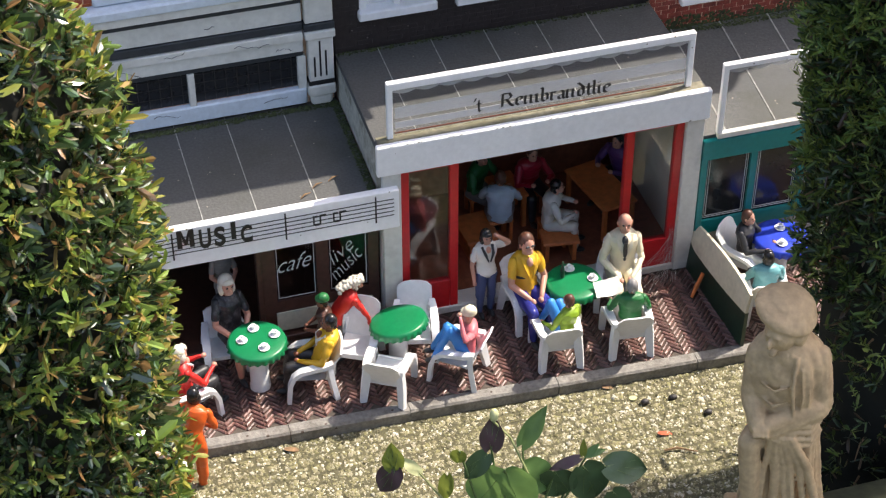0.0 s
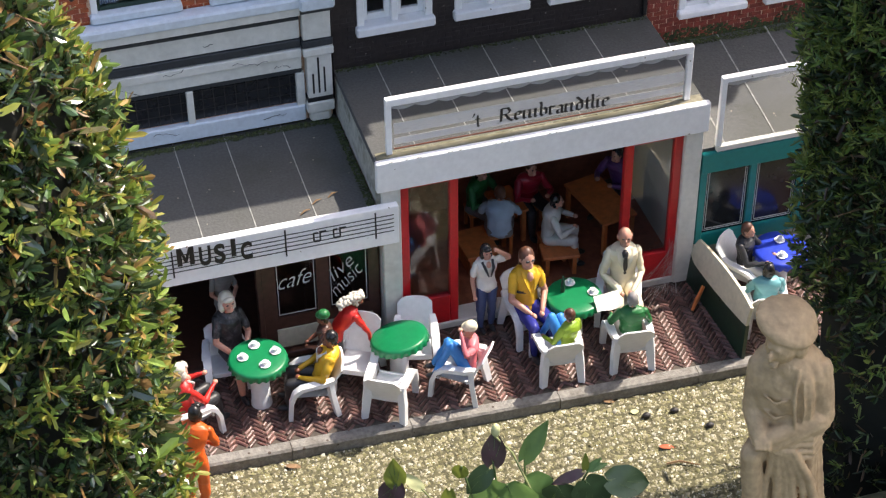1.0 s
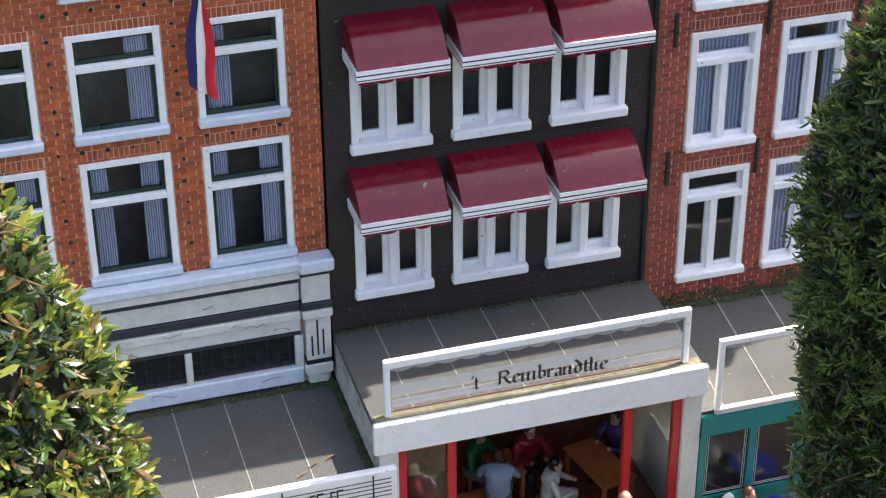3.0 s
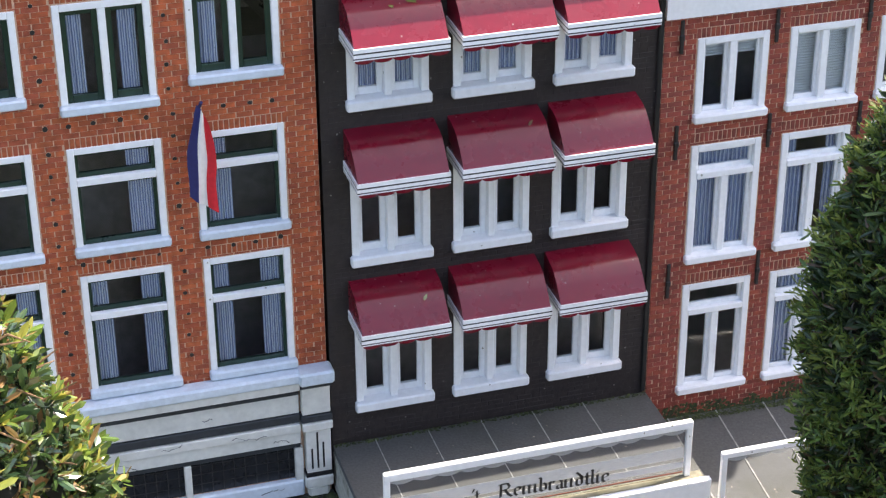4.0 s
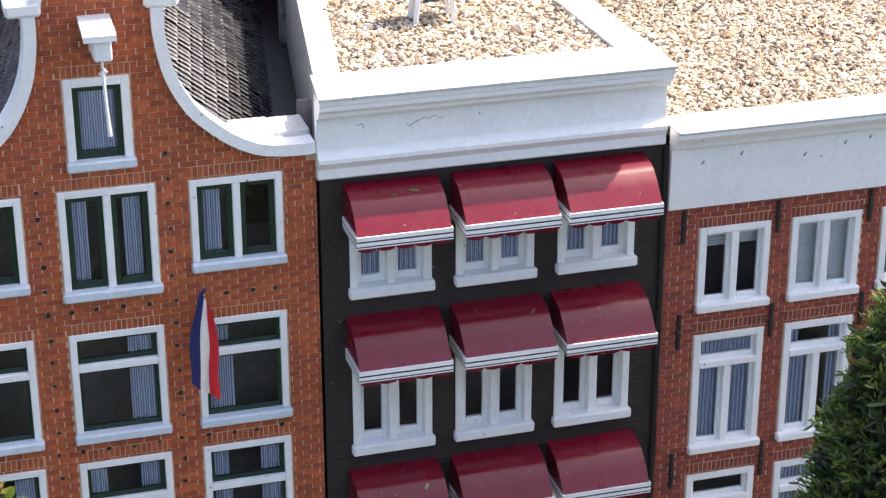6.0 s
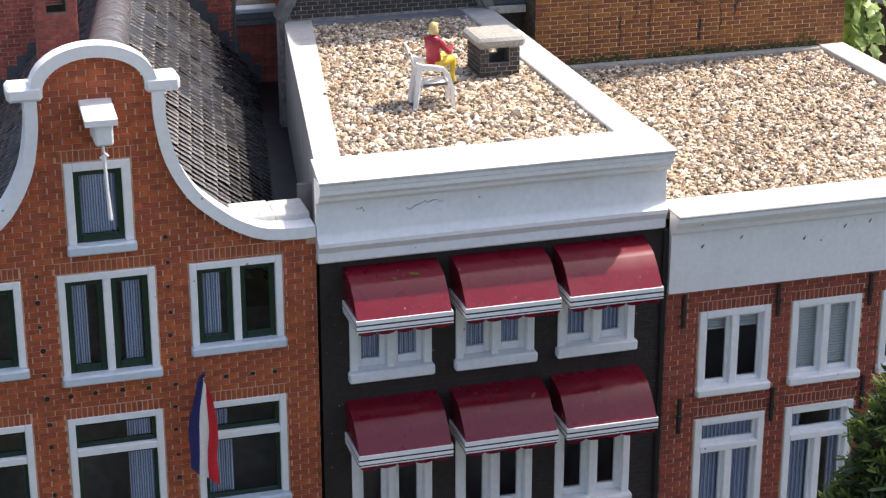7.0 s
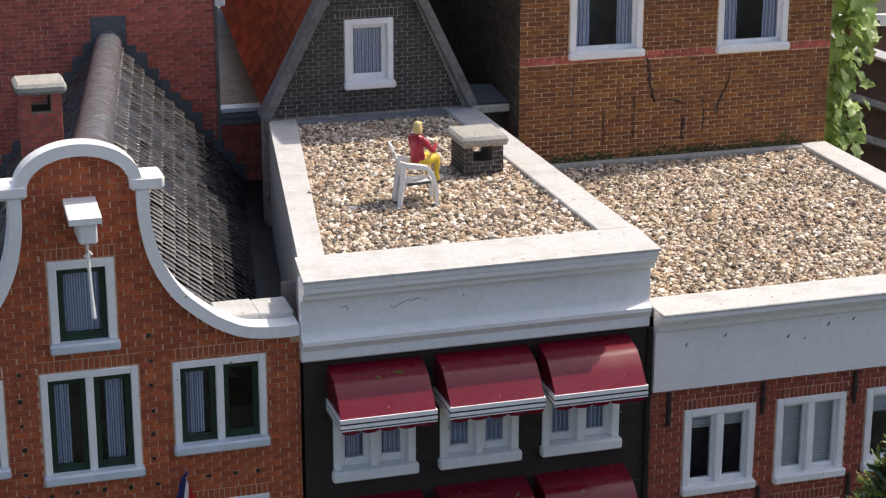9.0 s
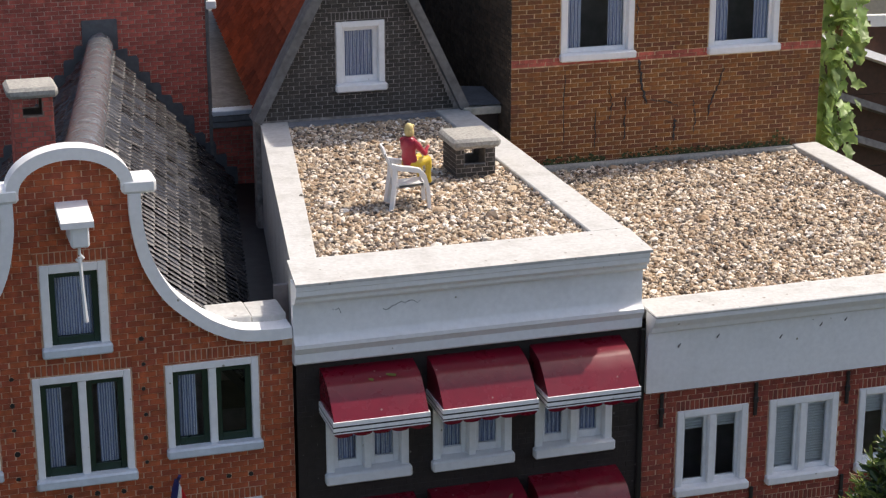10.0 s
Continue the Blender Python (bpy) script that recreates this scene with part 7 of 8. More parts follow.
def pub_table(x, y, turn, w=1.3, d=0.6):
    t = thing("pub_table", (x, y, 0.05), "orange-brown wooden table inside the cafe", "table", "indoor tables", turn=turn)
    part("tabletop", MB().box(-w / 2, w / 2, -d / 2, d / 2, 0.78, 0.84, 0.015), WOODO, t, local=True)
    for sx in (-1, 1):
        for sy in (-1, 1):
            part("leg", MB().box(sx * (w / 2 - 0.08) - 0.04, sx * (w / 2 - 0.08) + 0.04, sy * (d / 2 - 0.08) - 0.04, sy * (d / 2 - 0.08) + 0.04, 0, 0.78), WOODO, t, local=True, smooth=0)


pub_table(11.8, -1.12, 12, 0.8, 1.55)
pub_table(9.95, -0.62, 8, 0.6, 0.9)


def bench(x, y, turn, w, d):
    b = thing("bench", (x, y, 0.05), "plain orange-brown bench inside the cafe", "bench", "indoor benches", turn=turn)
    part("seat", MB().box(-w / 2, w / 2, -d / 2, d / 2, 0.42, 0.5, 0.015), WOODO, b, local=True)
    for sx in (-1, 1):
        part("leg", MB().box(sx * (w / 2 - 0.1) - 0.04, sx * (w / 2 - 0.1) + 0.04, -d / 2 + 0.03, d / 2 - 0.03, 0, 0.42), WOODO, b, local=True, smooth=0)


bench(10.62, -2.02, -8, 0.75, 0.5)
bench(9.1, -1.3, 5, 0.7, 0.9)


def stool(x, y):
    t = thing("stool", (x, y, 0.05), "plain wooden stool inside the cafe", "stool", "indoor stools")
    part("seat", MB().box(-0.25, 0.25, -0.25, 0.25, 0.46, 0.53, 0.02), WOODO, t, local=True)
    for sx in (-1, 1):
        for sy in (-1, 1):
            part("leg", MB().box(sx * 0.2 - 0.03, sx * 0.2 + 0.03, sy * 0.2 - 0.03, sy * 0.2 + 0.03, 0, 0.46), WOODO, t, local=True, smooth=0)


for q in INS:
    stool(q[0], q[1] + 0.05)


def divider():
    d = thing("terrace_divider", (13.12, -4.2, 0), "curved cream windbreak with dark green base", "divider")
    lo, up, n = [], [], 24
    for i in range(n + 1):
        t = i / n
        y = -2.92 - 2.6 * t
        zt = 0.97 + 0.25 * math.sin(math.pi * min(t * 0.8, 1.0)) ** 0.9 + 0.2 * t * t - 0.04 * max(0.0, t - 0.88) / 0.12
        zm = 0.57 + 0.28 * t * t + 0.3 * max(0.0, 1 - t / 0.16) ** 2
        lo.append((y, zm))
        up.append((y, zt))
    gv, gf = [], []
    for i, (y, zm) in enumerate(lo):
        o = 0.15 * i / n
        gv += [(12.93 + o, y, 0.0), (13.0 + o, y, 0.0), (12.99 + o * 0.7, y, zm), (13.06 + o * 0.7, y, zm)]
    for i in range(n):
        a = 4 * i
        gf += [(a, a + 2, a + 6, a + 4), (a + 1, a + 5, a + 7, a + 3), (a + 2, a + 3, a + 7, a + 6)]
    gf += [(0, 1, 3, 2), (4 * n, 4 * n + 2, 4 * n + 3, 4 * n + 1)]
    part("base", MB().add(gv, gf), GREEN, d, "dark green base panel", smooth=30)
    cv, cf = [], []
    for i, ((y, zm), (_, zt)) in enumerate(zip(lo, up)):
        for k in range(5):
            q = k / 4
            x = 12.985 + 0.105 * i / n + (0.16 - 0.1 * i / n) * q ** 1.5
            cv += [(x, y, zm + (zt - zm) * q), (x + 0.06, y, zm + (zt - zm) * q - 0.01)]
    for i in range(n):
        a = 10 * i
        for k in range(0, 8, 2):
            cf += [(a + k, a + k + 2, a + k + 12, a + k + 10), (a + k + 1, a + k + 11, a + k + 13, a + k + 3)]
        cf.append((a + 8, a + 9, a + 19, a + 18))
    for a in (0, 10 * n):
        cf += [(a + k, a + k + 1, a + k + 3, a + k + 2) for k in range(0, 8, 2)]
    part("windbreak", MB().add(cv, cf), COATP, d, "curved cream panel", smooth=30)
    return d


COATP = mat("cream_panel", (0.62, 0.57, 0.44), 0.5, 0.08, 40, 2, 0.35, 0.05)
divider()


def newspaper():
    """A folded sheet held above the lap."""
    v = []
    for i in range(7):
        for j in range(5):
            a, b = i / 6 - 0.5, j / 4
            v.append((10.8 + a * 0.52, -4.36 + 0.25 * b + 0.05 * a, 0.86 + 0.2 * b + 0.09 * abs(a) + 0.02 * math.sin(b * 5 + i)))
    f = [(i * 5 + j, (i + 1) * 5 + j, (i + 1) * 5 + j + 1, i * 5 + j + 1) for i in range(6) for j in range(4)]
    n = len(v)
    mb = MB().add(v + [(p[0], p[1], p[2] - 0.012) for p in v], f + [tuple(q + n for q in g[::-1]) for g in f])
    solo("newspaper", mb, OFFW, "open pale newspaper held by the green-jacketed figurine", "newspaper", loc=(10.72, -4.42, 0.86))


newspaper()
tw = solo("twig", MB().tube([(12.72, -3.95, 0.02), (12.83, -3.9, 0.25), (12.95, -3.86, 0.5)], [0.035, 0.05, 0.04], 6), WOODO, "broken reddish twig leaning on the terrace", "twig", loc=(12.5, -4, 0))


def cobweb(name, corner, ends, seed, n):
    """Thin pale strands between a corner and the ground before it."""
    rng = random.Random(seed)
    mb = MB()
    a = Vector(corner)
    for i in range(n):
        p = a + Vector((rng.uniform(-0.15, 0.03), rng.uniform(-0.1, 0.1), rng.uniform(-0.5, 0.45)))
        q = Vector(ends) + Vector((rng.uniform(-0.5, 0.4), rng.uniform(-0.3, 0.35), rng.uniform(0, 0.25)))
        mid = (p + q) / 2 - Vector((0, 0, rng.uniform(0.0, 0.12)))
        mb.tube([p, mid, q], 0.0018, 3)
    w = solo(name, mb, LETTER, "fine grey cobweb strands on the cafe corner", "cobweb", kind="stuff", smooth=0)
    return w


cobweb("cobweb", (12.68, -3.1, 0.75), (12.15, -3.35, 0.05), 4, 44)


# ================= planting =================
LEAF = mat("glossy_evergreen_leaf", (0.066, 0.13, 0.038), 0.22, 0.2, 20, 2, 0.2, 0.05, isle=0.4, spec=1.0, coat=0.5, soft=0.12,
           palette=[(0.05, 0.1, 0.032), (0.075, 0.14, 0.035), (0.05, 0.085, 0.038), (0.08, 0.13, 0.034), (0.025, 0.05, 0.024), (0.06, 0.1, 0.045), (0.05, 0.1, 0.03), (0.035, 0.07, 0.03), (0.13, 0.17, 0.045), (0.11, 0.1, 0.05), (0.16, 0.09, 0.035)])
LEAFY = mat("sunlit_young_shoot_leaf", (0.26, 0.33, 0.05), 0.32, 0.2, 20, 2, 0.2, 0.05, isle=0.35, spec=0.5, soft=0.3,
            palette=[(0.16, 0.24, 0.04), (0.26, 0.3, 0.045), (0.12, 0.2, 0.04), (0.35, 0.34, 0.06), (0.18, 0.28, 0.05), (0.13, 0.21, 0.05), (0.24, 0.27, 0.06), (0.12, 0.19, 0.04), (0.17, 0.25, 0.05), (0.28, 0.26, 0.06), (0.26, 0.17, 0.06)])
# yew tones deepened for the backlit mass, its tips lightened as if sunlit
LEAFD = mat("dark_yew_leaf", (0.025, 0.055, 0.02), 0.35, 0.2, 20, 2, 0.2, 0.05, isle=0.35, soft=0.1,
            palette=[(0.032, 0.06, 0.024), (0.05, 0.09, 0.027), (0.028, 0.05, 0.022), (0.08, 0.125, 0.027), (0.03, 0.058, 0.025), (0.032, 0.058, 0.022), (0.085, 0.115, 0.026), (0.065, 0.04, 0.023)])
LEAFE = mat("sunlit_yew_tip_leaf", (0.1, 0.17, 0.04), 0.35, 0.2, 20, 2, 0.2, 0.05, isle=0.35, soft=0.3,
            palette=[(0.12, 0.18, 0.04), (0.17, 0.22, 0.045), (0.07, 0.13, 0.035), (0.11, 0.18, 0.04), (0.16, 0.2, 0.05)])
CORE = mat("shrub_inner_shade", (0.007, 0.008, 0.005), 0.9, 0.3, 20, 2, 0.3, 0.1)


def leaves_mesh(name, spots, material, seed, size, width=0.27, spread=0.9):
    """Many small pointed leaves: spots are rows of place and outward direction."""
    rng = np.random.default_rng(seed)
    P, O = spots[:, :3], spots[:, 3:]
    n = len(P)
    d = O + rng.normal(0, spread, (n, 3)) + np.array([0, 0, 0.25])
    d /= np.linalg.norm(d, axis=1, keepdims=True)
    r = rng.normal(0, 1, (n, 3))
    s = np.cross(d, r)
    s /= np.linalg.norm(s, axis=1, keepdims=True)
    u = np.cross(s, d)
    L = (size * np.exp(rng.normal(0, 0.25, n)))[:, None]
    W = L * width * rng.uniform(0.8, 1.2, (n, 1))
    bend = rng.uniform(-0.1, 0.18, (n, 1)) * L
    v = np.stack([P, P + d * L * 0.3 + s * W * 0.46 + u * W * 0.2, P + d * L * 0.8 + s * W * 0.46 + u * (W * 0.12 - bend * 0.4), P + d * L - u * bend,
                  P + d * L * 0.8 - s * W * 0.46 + u * (W * 0.12 - bend * 0.4), P + d * L * 0.3 - s * W * 0.46 + u * W * 0.2, P + d * L * 0.5 - u * bend * 0.2], 1)
    fc = np.array([(0, 1, 6), (1, 2, 6), (2, 3, 6), (3, 4, 6), (4, 5, 6), (5, 0, 6)])
    F = (fc[None] + (np.arange(n) * 7)[:, None, None]).reshape(-1, 3)
    me = bpy.data.meshes.new(name)
    me.from_pydata((v.reshape(-1, 3) * S).tolist(), [], F.tolist())
    me.materials.append(material)
    me.update()
    return me


def shrub(name, label, ax, ay, prof, z0, n, material, seed, size, face, young=None, rough=1.0, width=0.27, thin=None):
    """A clipped conical shrub. prof: (height, radius); face: the mean direction that is thickest with leaves."""
    th = thing(name, (ax, ay, z0), label, "shrub", "clipped shrubs")
    rng = np.random.default_rng(seed)
    # near-black solid put inside for the shade between the leaves
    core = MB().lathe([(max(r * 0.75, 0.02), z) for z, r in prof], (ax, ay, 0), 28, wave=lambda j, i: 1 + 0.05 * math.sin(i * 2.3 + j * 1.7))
    part("core", core, CORE, th, "near-black solid standing for the shade between the leaves")
    zs, rs = np.array([p[0] for p in prof]), np.array([p[1] for p in prof])
    k = 8  # leaves to a rosette
    m = n // k
    zz = rng.uniform(zs[0], zs[-1], m * 4)
    rr = np.interp(zz, zs, rs)
    keep = rng.uniform(0, rs.max(), m * 4) < rr + 0.15
    if thin:  # fewer leaves low down, so that the near-black core shows
        keep &= rng.uniform(0, 1, m * 4) < np.interp(zz, (thin[0], thin[1]), (thin[2], 1.0))
    zz, rr = zz[keep][:m], rr[keep][:m]
    m = len(zz)
    an = rng.uniform(-2.2, 2.2, m) + face
    lump = np.array([noise.noise((math.cos(a) * 2.2, math.sin(a) * 2.2, z * 1.1)) for a, z in zip(an, zz)])
    lump2 = np.array([noise.noise((math.cos(a) * 6, math.sin(a) * 6, z * 3.0 + 9)) for a, z in zip(an, zz)])
    dev = 0.3 * rough * lump2 + rng.normal(0, 0.1 * rough, m)
    r = rr * (0.92 + 0.06 * lump) + dev
    tip = np.stack([ax + r * np.cos(an), ay + r * np.sin(an), zz], 1)
    axis = np.stack([np.cos(an), np.sin(an), np.full(m, 0.45)], 1) + rng.normal(0, 0.35, (m, 3))
    axis /= np.linalg.norm(axis, axis=1, keepdims=True)
    # leaves sit along the last stretch of each shoot, fanning out from it
    along = rng.uniform(-0.16, 0.03, (m, k, 1))
    pos = (tip[:, None, :] + axis[:, None, :] * along + rng.normal(0, 0.012, (m, k, 3)))
    out = np.repeat(axis[:, None, :], k, 1) * rng.uniform(0.3, 1.3, (m, k, 1))
    # outermost shoots take the lighter colour: young growth, and sun on the tips
    fresh = (dev + rng.normal(0, 0.06, m)) > 0.095
    for nm, mk, mt in (("foliage", ~fresh if young else np.ones(m, bool), material), ("young_foliage", fresh, young)):
        if mt is None:
            continue
        spots = np.concatenate([pos[mk].reshape(-1, 3), out[mk].reshape(-1, 3)], 1)
        me = leaves_mesh(nm, spots, mt, seed, size if mt is material else size * 0.8, width=width, spread=0.62)
        ob = new(nm, me)
        ob.parent = th
        ob.location = -Vector((ax, ay, z0)) * S
        tagged(ob, "dense small pointed leaves" if mt is material else "yellow-green young tips, coloured lighter as if sunlit", kind="stuff")
    tw = MB()
    for i in range(150):
        a, z = rng.uniform(-2, 2) + face, rng.uniform(zs[0], zs[-1] - 0.8)
        R = float(np.interp(z, zs, rs))
        p = Vector((ax + R * 0.8 * math.cos(a), ay + R * 0.8 * math.sin(a), z))
        o = Vector((math.cos(a), math.sin(a), rng.uniform(-0.3, 1.0))).normalized()
        q = rng.uniform(0.3, 0.48)
        tw.tube([p, p + o * q * 0.5 + Vector((0, 0, 0.05)), p + o * q + Vector(rng.normal(0, 0.1, 3))], [0.022, 0.016, 0.008], 5)
    tagged(part("twig_growth", tw, DRYLEAF, th, "thin bare twigs"), kind="stuff")
    return th


shrub("left_shrub", "clipped conical evergreen shrub with yellow-green tips in sun", -0.45, -11.0, [(1.2, 2.15), (4, 2.22), (7, 2.28), (9.8, 2.3), (11, 2.2), (12.5, 1.86), (13.45, 1.46), (14.2, 1.05), (14.7, 0.75), (15.2, 0.42), (15.5, 0.05)], 1.5, 40000, LEAF, 41, 0.22, -0.75, LEAFY, 1.0, width=0.28)
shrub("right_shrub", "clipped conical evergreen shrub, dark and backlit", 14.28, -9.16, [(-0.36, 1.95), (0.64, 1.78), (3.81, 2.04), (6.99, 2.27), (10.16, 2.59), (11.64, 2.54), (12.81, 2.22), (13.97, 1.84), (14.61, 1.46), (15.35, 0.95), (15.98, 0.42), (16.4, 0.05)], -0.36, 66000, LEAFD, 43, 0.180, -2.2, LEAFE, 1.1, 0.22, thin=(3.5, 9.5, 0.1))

# stands out of view, added only to cast shade on the right shrub
shrub("far_shrub", "unseen clipped conical shrub, added to shade the right shrub", 19.6, -9.9, [(-0.36, 2.0), (3.8, 2.0), (6.0, 1.7), (8.0, 1.1), (9.2, 0.1)], -0.36, 12000, LEAFD, 47, 0.26, 3.0, None, 1.1, 0.3)


STONE = mat("pale_cast_stone", (0.5, 0.345, 0.19), 0.75, 0.14, 30, 1.8, 0.6, 0.35, dirt_or_sun=(0.24, 0.16, 0.08))


def statue():
    """A robed garden figure with a flat cap, seated and bowed, fused into one skin."""
    mb = MB()
    # robe and cloak: one turned body whose skin is thrown into folds
    zp = [(0.0, 0.7), (0.3, 0.68), (0.8, 0.63), (1.3, 0.58), (1.8, 0.545), (2.2, 0.545), (2.5, 0.585), (2.8, 0.62), (3.1, 0.64), (3.35, 0.64), (3.55, 0.61), (3.7, 0.55), (3.84, 0.44), (3.95, 0.3), (4.12, 0.18)]
    prof = []
    for (z0, r0), (z1, r1) in zip(zp, zp[1:]):
        prof += [(r0 + (r1 - r0) * k / 7, z0 + (z1 - z0) * k / 7) for k in range(7)]

    def fold(j, i):
        d = 2 * math.pi * i / 200 - 1.5 * math.pi
        d = (d + math.pi) % (2 * math.pi) - math.pi
        z = prof[j][1]
        low = min(max((2.5 - z) / 0.5, 0.0), 1.0)
        high = (1 - low) * min(max((3.9 - z) / 0.3, 0.0), 1.0)
        skirt = 0.36 * abs(math.sin(4.3 * d + 0.5 * math.sin(z * 1.4) + 0.5)) ** 0.6 + 0.07 * abs(math.sin(11 * d - 0.9 * z + 1.0)) - 0.25
        edge = 1 / (1 + math.exp(-(d + 0.62) * 22)) * 1 / (1 + math.exp((d - 0.3) * 22))
        shirt = -0.13 + 0.09 * abs(math.sin(5.2 * z + 2.2 * d + 0.4)) ** 0.6
        cloak = 0.17 * abs(math.sin(6.5 * d + 0.35 * z)) ** 0.55 - 0.08 if d > -0.1 else 0.11 * abs(math.sin(3.2 * d + 2.4 * z)) ** 0.6 - 0.05
        return 1 + low * skirt + high * (edge * shirt + (1 - edge) * cloak)
    n0 = len(mb.v)
    mb.lathe(prof, (0, 0, 0), 200, wave=fold)
    mb.v[n0:] = [(p[0], p[1] * 0.78 + 0.03, p[2]) for p in mb.v[n0:]]
    # forearms brought together at one side of the lap
    for s, ex, ez in ((-1, -0.52, 2.86), (1, 0.58, 2.78)):
        mb.limb((ex * 0.95, -0.04, 3.6), (ex * 1.04, -0.16, ez), 0.17, 0.19, n=14)
        mb.limb((ex, -0.16, ez), (-0.34 + 0.1 * s, -0.54, 2.6), 0.21, 0.15, n=14)
    mb.ball((-0.38, -0.6, 2.55), (0.2, 0.13, 0.13), 12, 8)
    # sleeve of the cloak swept across to the hands
    mb.limb((0.5, -0.2, 2.72), (-0.22, -0.52, 2.46), 0.25, 0.14, n=14)
    for i in range(4):
        mb.tube([(-0.5 + i * 0.07, -0.68, 2.62), (-0.49 + i * 0.07, -0.74, 2.52), (-0.47 + i * 0.07, -0.68, 2.44)], 0.035, 6)
    # bent leg on one side, its knee showing beside the robe
    mb.limb((-0.35, -0.2, 2.2), (-0.56, -0.5, 2.22), 0.24, 0.19, n=12)
    mb.limb((-0.56, -0.5, 2.22), (-0.52, -0.48, 1.1), 0.19, 0.16, n=12)
    mb.limb((-0.52, -0.48, 1.1), (-0.52, -0.52, 0.15), 0.16, 0.2, n=12)
    # drapery gathered under the hands, swept sleeve and cloak edge
    for i, (xe, r) in enumerate(((-0.38, 0.03), (-0.16, 0.06), (0.02, 0.035), (0.16, 0.05), (0.36, 0.04), (0.56, 0.06))):
        mb.tube([(-0.2 + 0.06 * i, -0.54, 2.36), (xe * 0.75, -0.5, 1.75), (xe * 0.95 + 0.03, -0.5, 1.1), (xe * 1.1 - 0.02, -0.5, 0.3)], [0.075, r + 0.02, r * 1.2 + 0.01, r * 1.3], 8)
    for i in range(4):
        mb.tube([(0.6, -0.1 - 0.05 * i, 2.75 - 0.14 * i), (0.42, -0.42, 2.5 - 0.13 * i), (-0.2, -0.62, 2.56 - 0.07 * i)], [0.05, 0.055, 0.03], 8)
    mb.tube([(0.16, -0.36, 3.78), (0.1, -0.5, 3.3), (0.14, -0.52, 2.7)], [0.03, 0.04, 0.03], 8)
    for i in range(2):
        mb.tube([(0.24 + 0.1 * i, -0.44 + 0.05 * i, 3.6), (0.27 + 0.11 * i, -0.5 + 0.06 * i, 3.15), (0.25 + 0.12 * i, -0.46 + 0.05 * i, 2.75)], [0.012, 0.022, 0.015], 8)
    for i in range(2):
        z = 3.35 - 0.27 * i
        mb.tube([(-0.42, -0.36, z - 0.06), (-0.2, -0.5, z - 0.13 - 0.02 * i), (0.06, -0.5, z - 0.05)], [0.01, 0.03, 0.01], 8)
    for i in range(3):
        z = 3.35 - 0.2 * i
        mb.tube([(-0.62, -0.06, z + 0.06), (-0.58, -0.24, z), (-0.42, -0.3, z - 0.04)], [0.02, 0.035, 0.02], 8)
    # neckerchief and collar
    for s in (-1, 1):
        mb.tube([(0.02 + 0.02 * s, -0.34, 3.8), (0.02 + 0.1 * s, -0.34, 3.73), (0.02 + 0.16 * s, -0.3, 3.78)], [0.03, 0.045, 0.025], 8)
        mb.tube([(0.02 + 0.03 * s, -0.35, 3.76), (0.02 + 0.05 * s, -0.36, 3.62)], [0.03, 0.025], 8)
        mb.tube([(0.1 * s, -0.16, 3.98), (0.26 * s, -0.2, 3.84), (0.34 * s, -0.2, 3.66)], [0.04, 0.045, 0.02], 8)
    # bowed head turned aside, with hair falling beside the face
    h0 = len(mb.v)
    mb.ball((-0.04, -0.2, 4.14), (0.27, 0.29, 0.31), 16, 12)
    for s in (-1, 1):
        mb.ball((-0.04 + 0.26 * s, -0.04, 4.1), (0.12, 0.18, 0.2), 10, 7)
    for q in (-0.12, 0.04):
        mb.tube([(q - 0.05, -0.46, 4.18), (q + 0.01, -0.49, 4.2), (q + 0.06, -0.46, 4.18)], 0.025, 6)
    mb.ball((-0.05, -0.52, 4.06), (0.05, 0.08, 0.09), 8, 6)
    mb.ball((-0.05, -0.44, 3.88), (0.1, 0.08, 0.07), 8, 6)
    aside = pose(-0.06, -0.1, 0, 0, 0, -34) @ pose(0.04, 0.1, 0)
    mb.v[h0:] = [tuple(aside @ Vector(p)) for p in mb.v[h0:]]
    n0 = len(mb.v)
    mb.ball((0.0, 0.0, 0.0), (0.53, 0.5, 0.2), 26, 14)
    mb.ball((0.04, 0.06, 0.08), (0.44, 0.42, 0.2), 20, 10)
    mb.ball((0.0, 0.05, -0.13), (0.3, 0.3, 0.12), 18, 8)
    tilt = pose(-0.05, 0.03, 4.36, 9, 18, 0)
    for i in range(n0, len(mb.v)):
        mb.v[i] = tuple(tilt @ Vector(mb.v[i]))
    mb.v = [(p[0] * 0.89, p[1] * 0.92, p[2]) for p in mb.v]
    mb.box(-0.85, 0.85, -0.8, 0.7, -0.35, 0.02, 0.05)
    ob = solo("garden_statue", mb, STONE, "weathered pale stone garden statue with flat cap and folded arms", "statue", smooth=0)
    rm = ob.modifiers.new("skin", "REMESH")
    rm.mode, rm.voxel_size, rm.use_smooth_shade = "VOXEL", 0.02 * S, True
    sm = ob.modifiers.new("soften", "SMOOTH")
    sm.factor, sm.iterations = 0.5, 1
    tx = bpy.data.textures.new("weathering", "CLOUDS")
    tx.noise_scale, tx.noise_depth = 0.11 * S, 4
    dp = ob.modifiers.new("weather", "DISPLACE")
    dp.texture, dp.strength, dp.mid_level = tx, 0.03 * S, 0.5
    ob.location = Vector((10.82, -11.75, 2.36)) * S
    ob.rotation_euler = (radians(-2), radians(-4), radians(-24))
    return ob


statue()

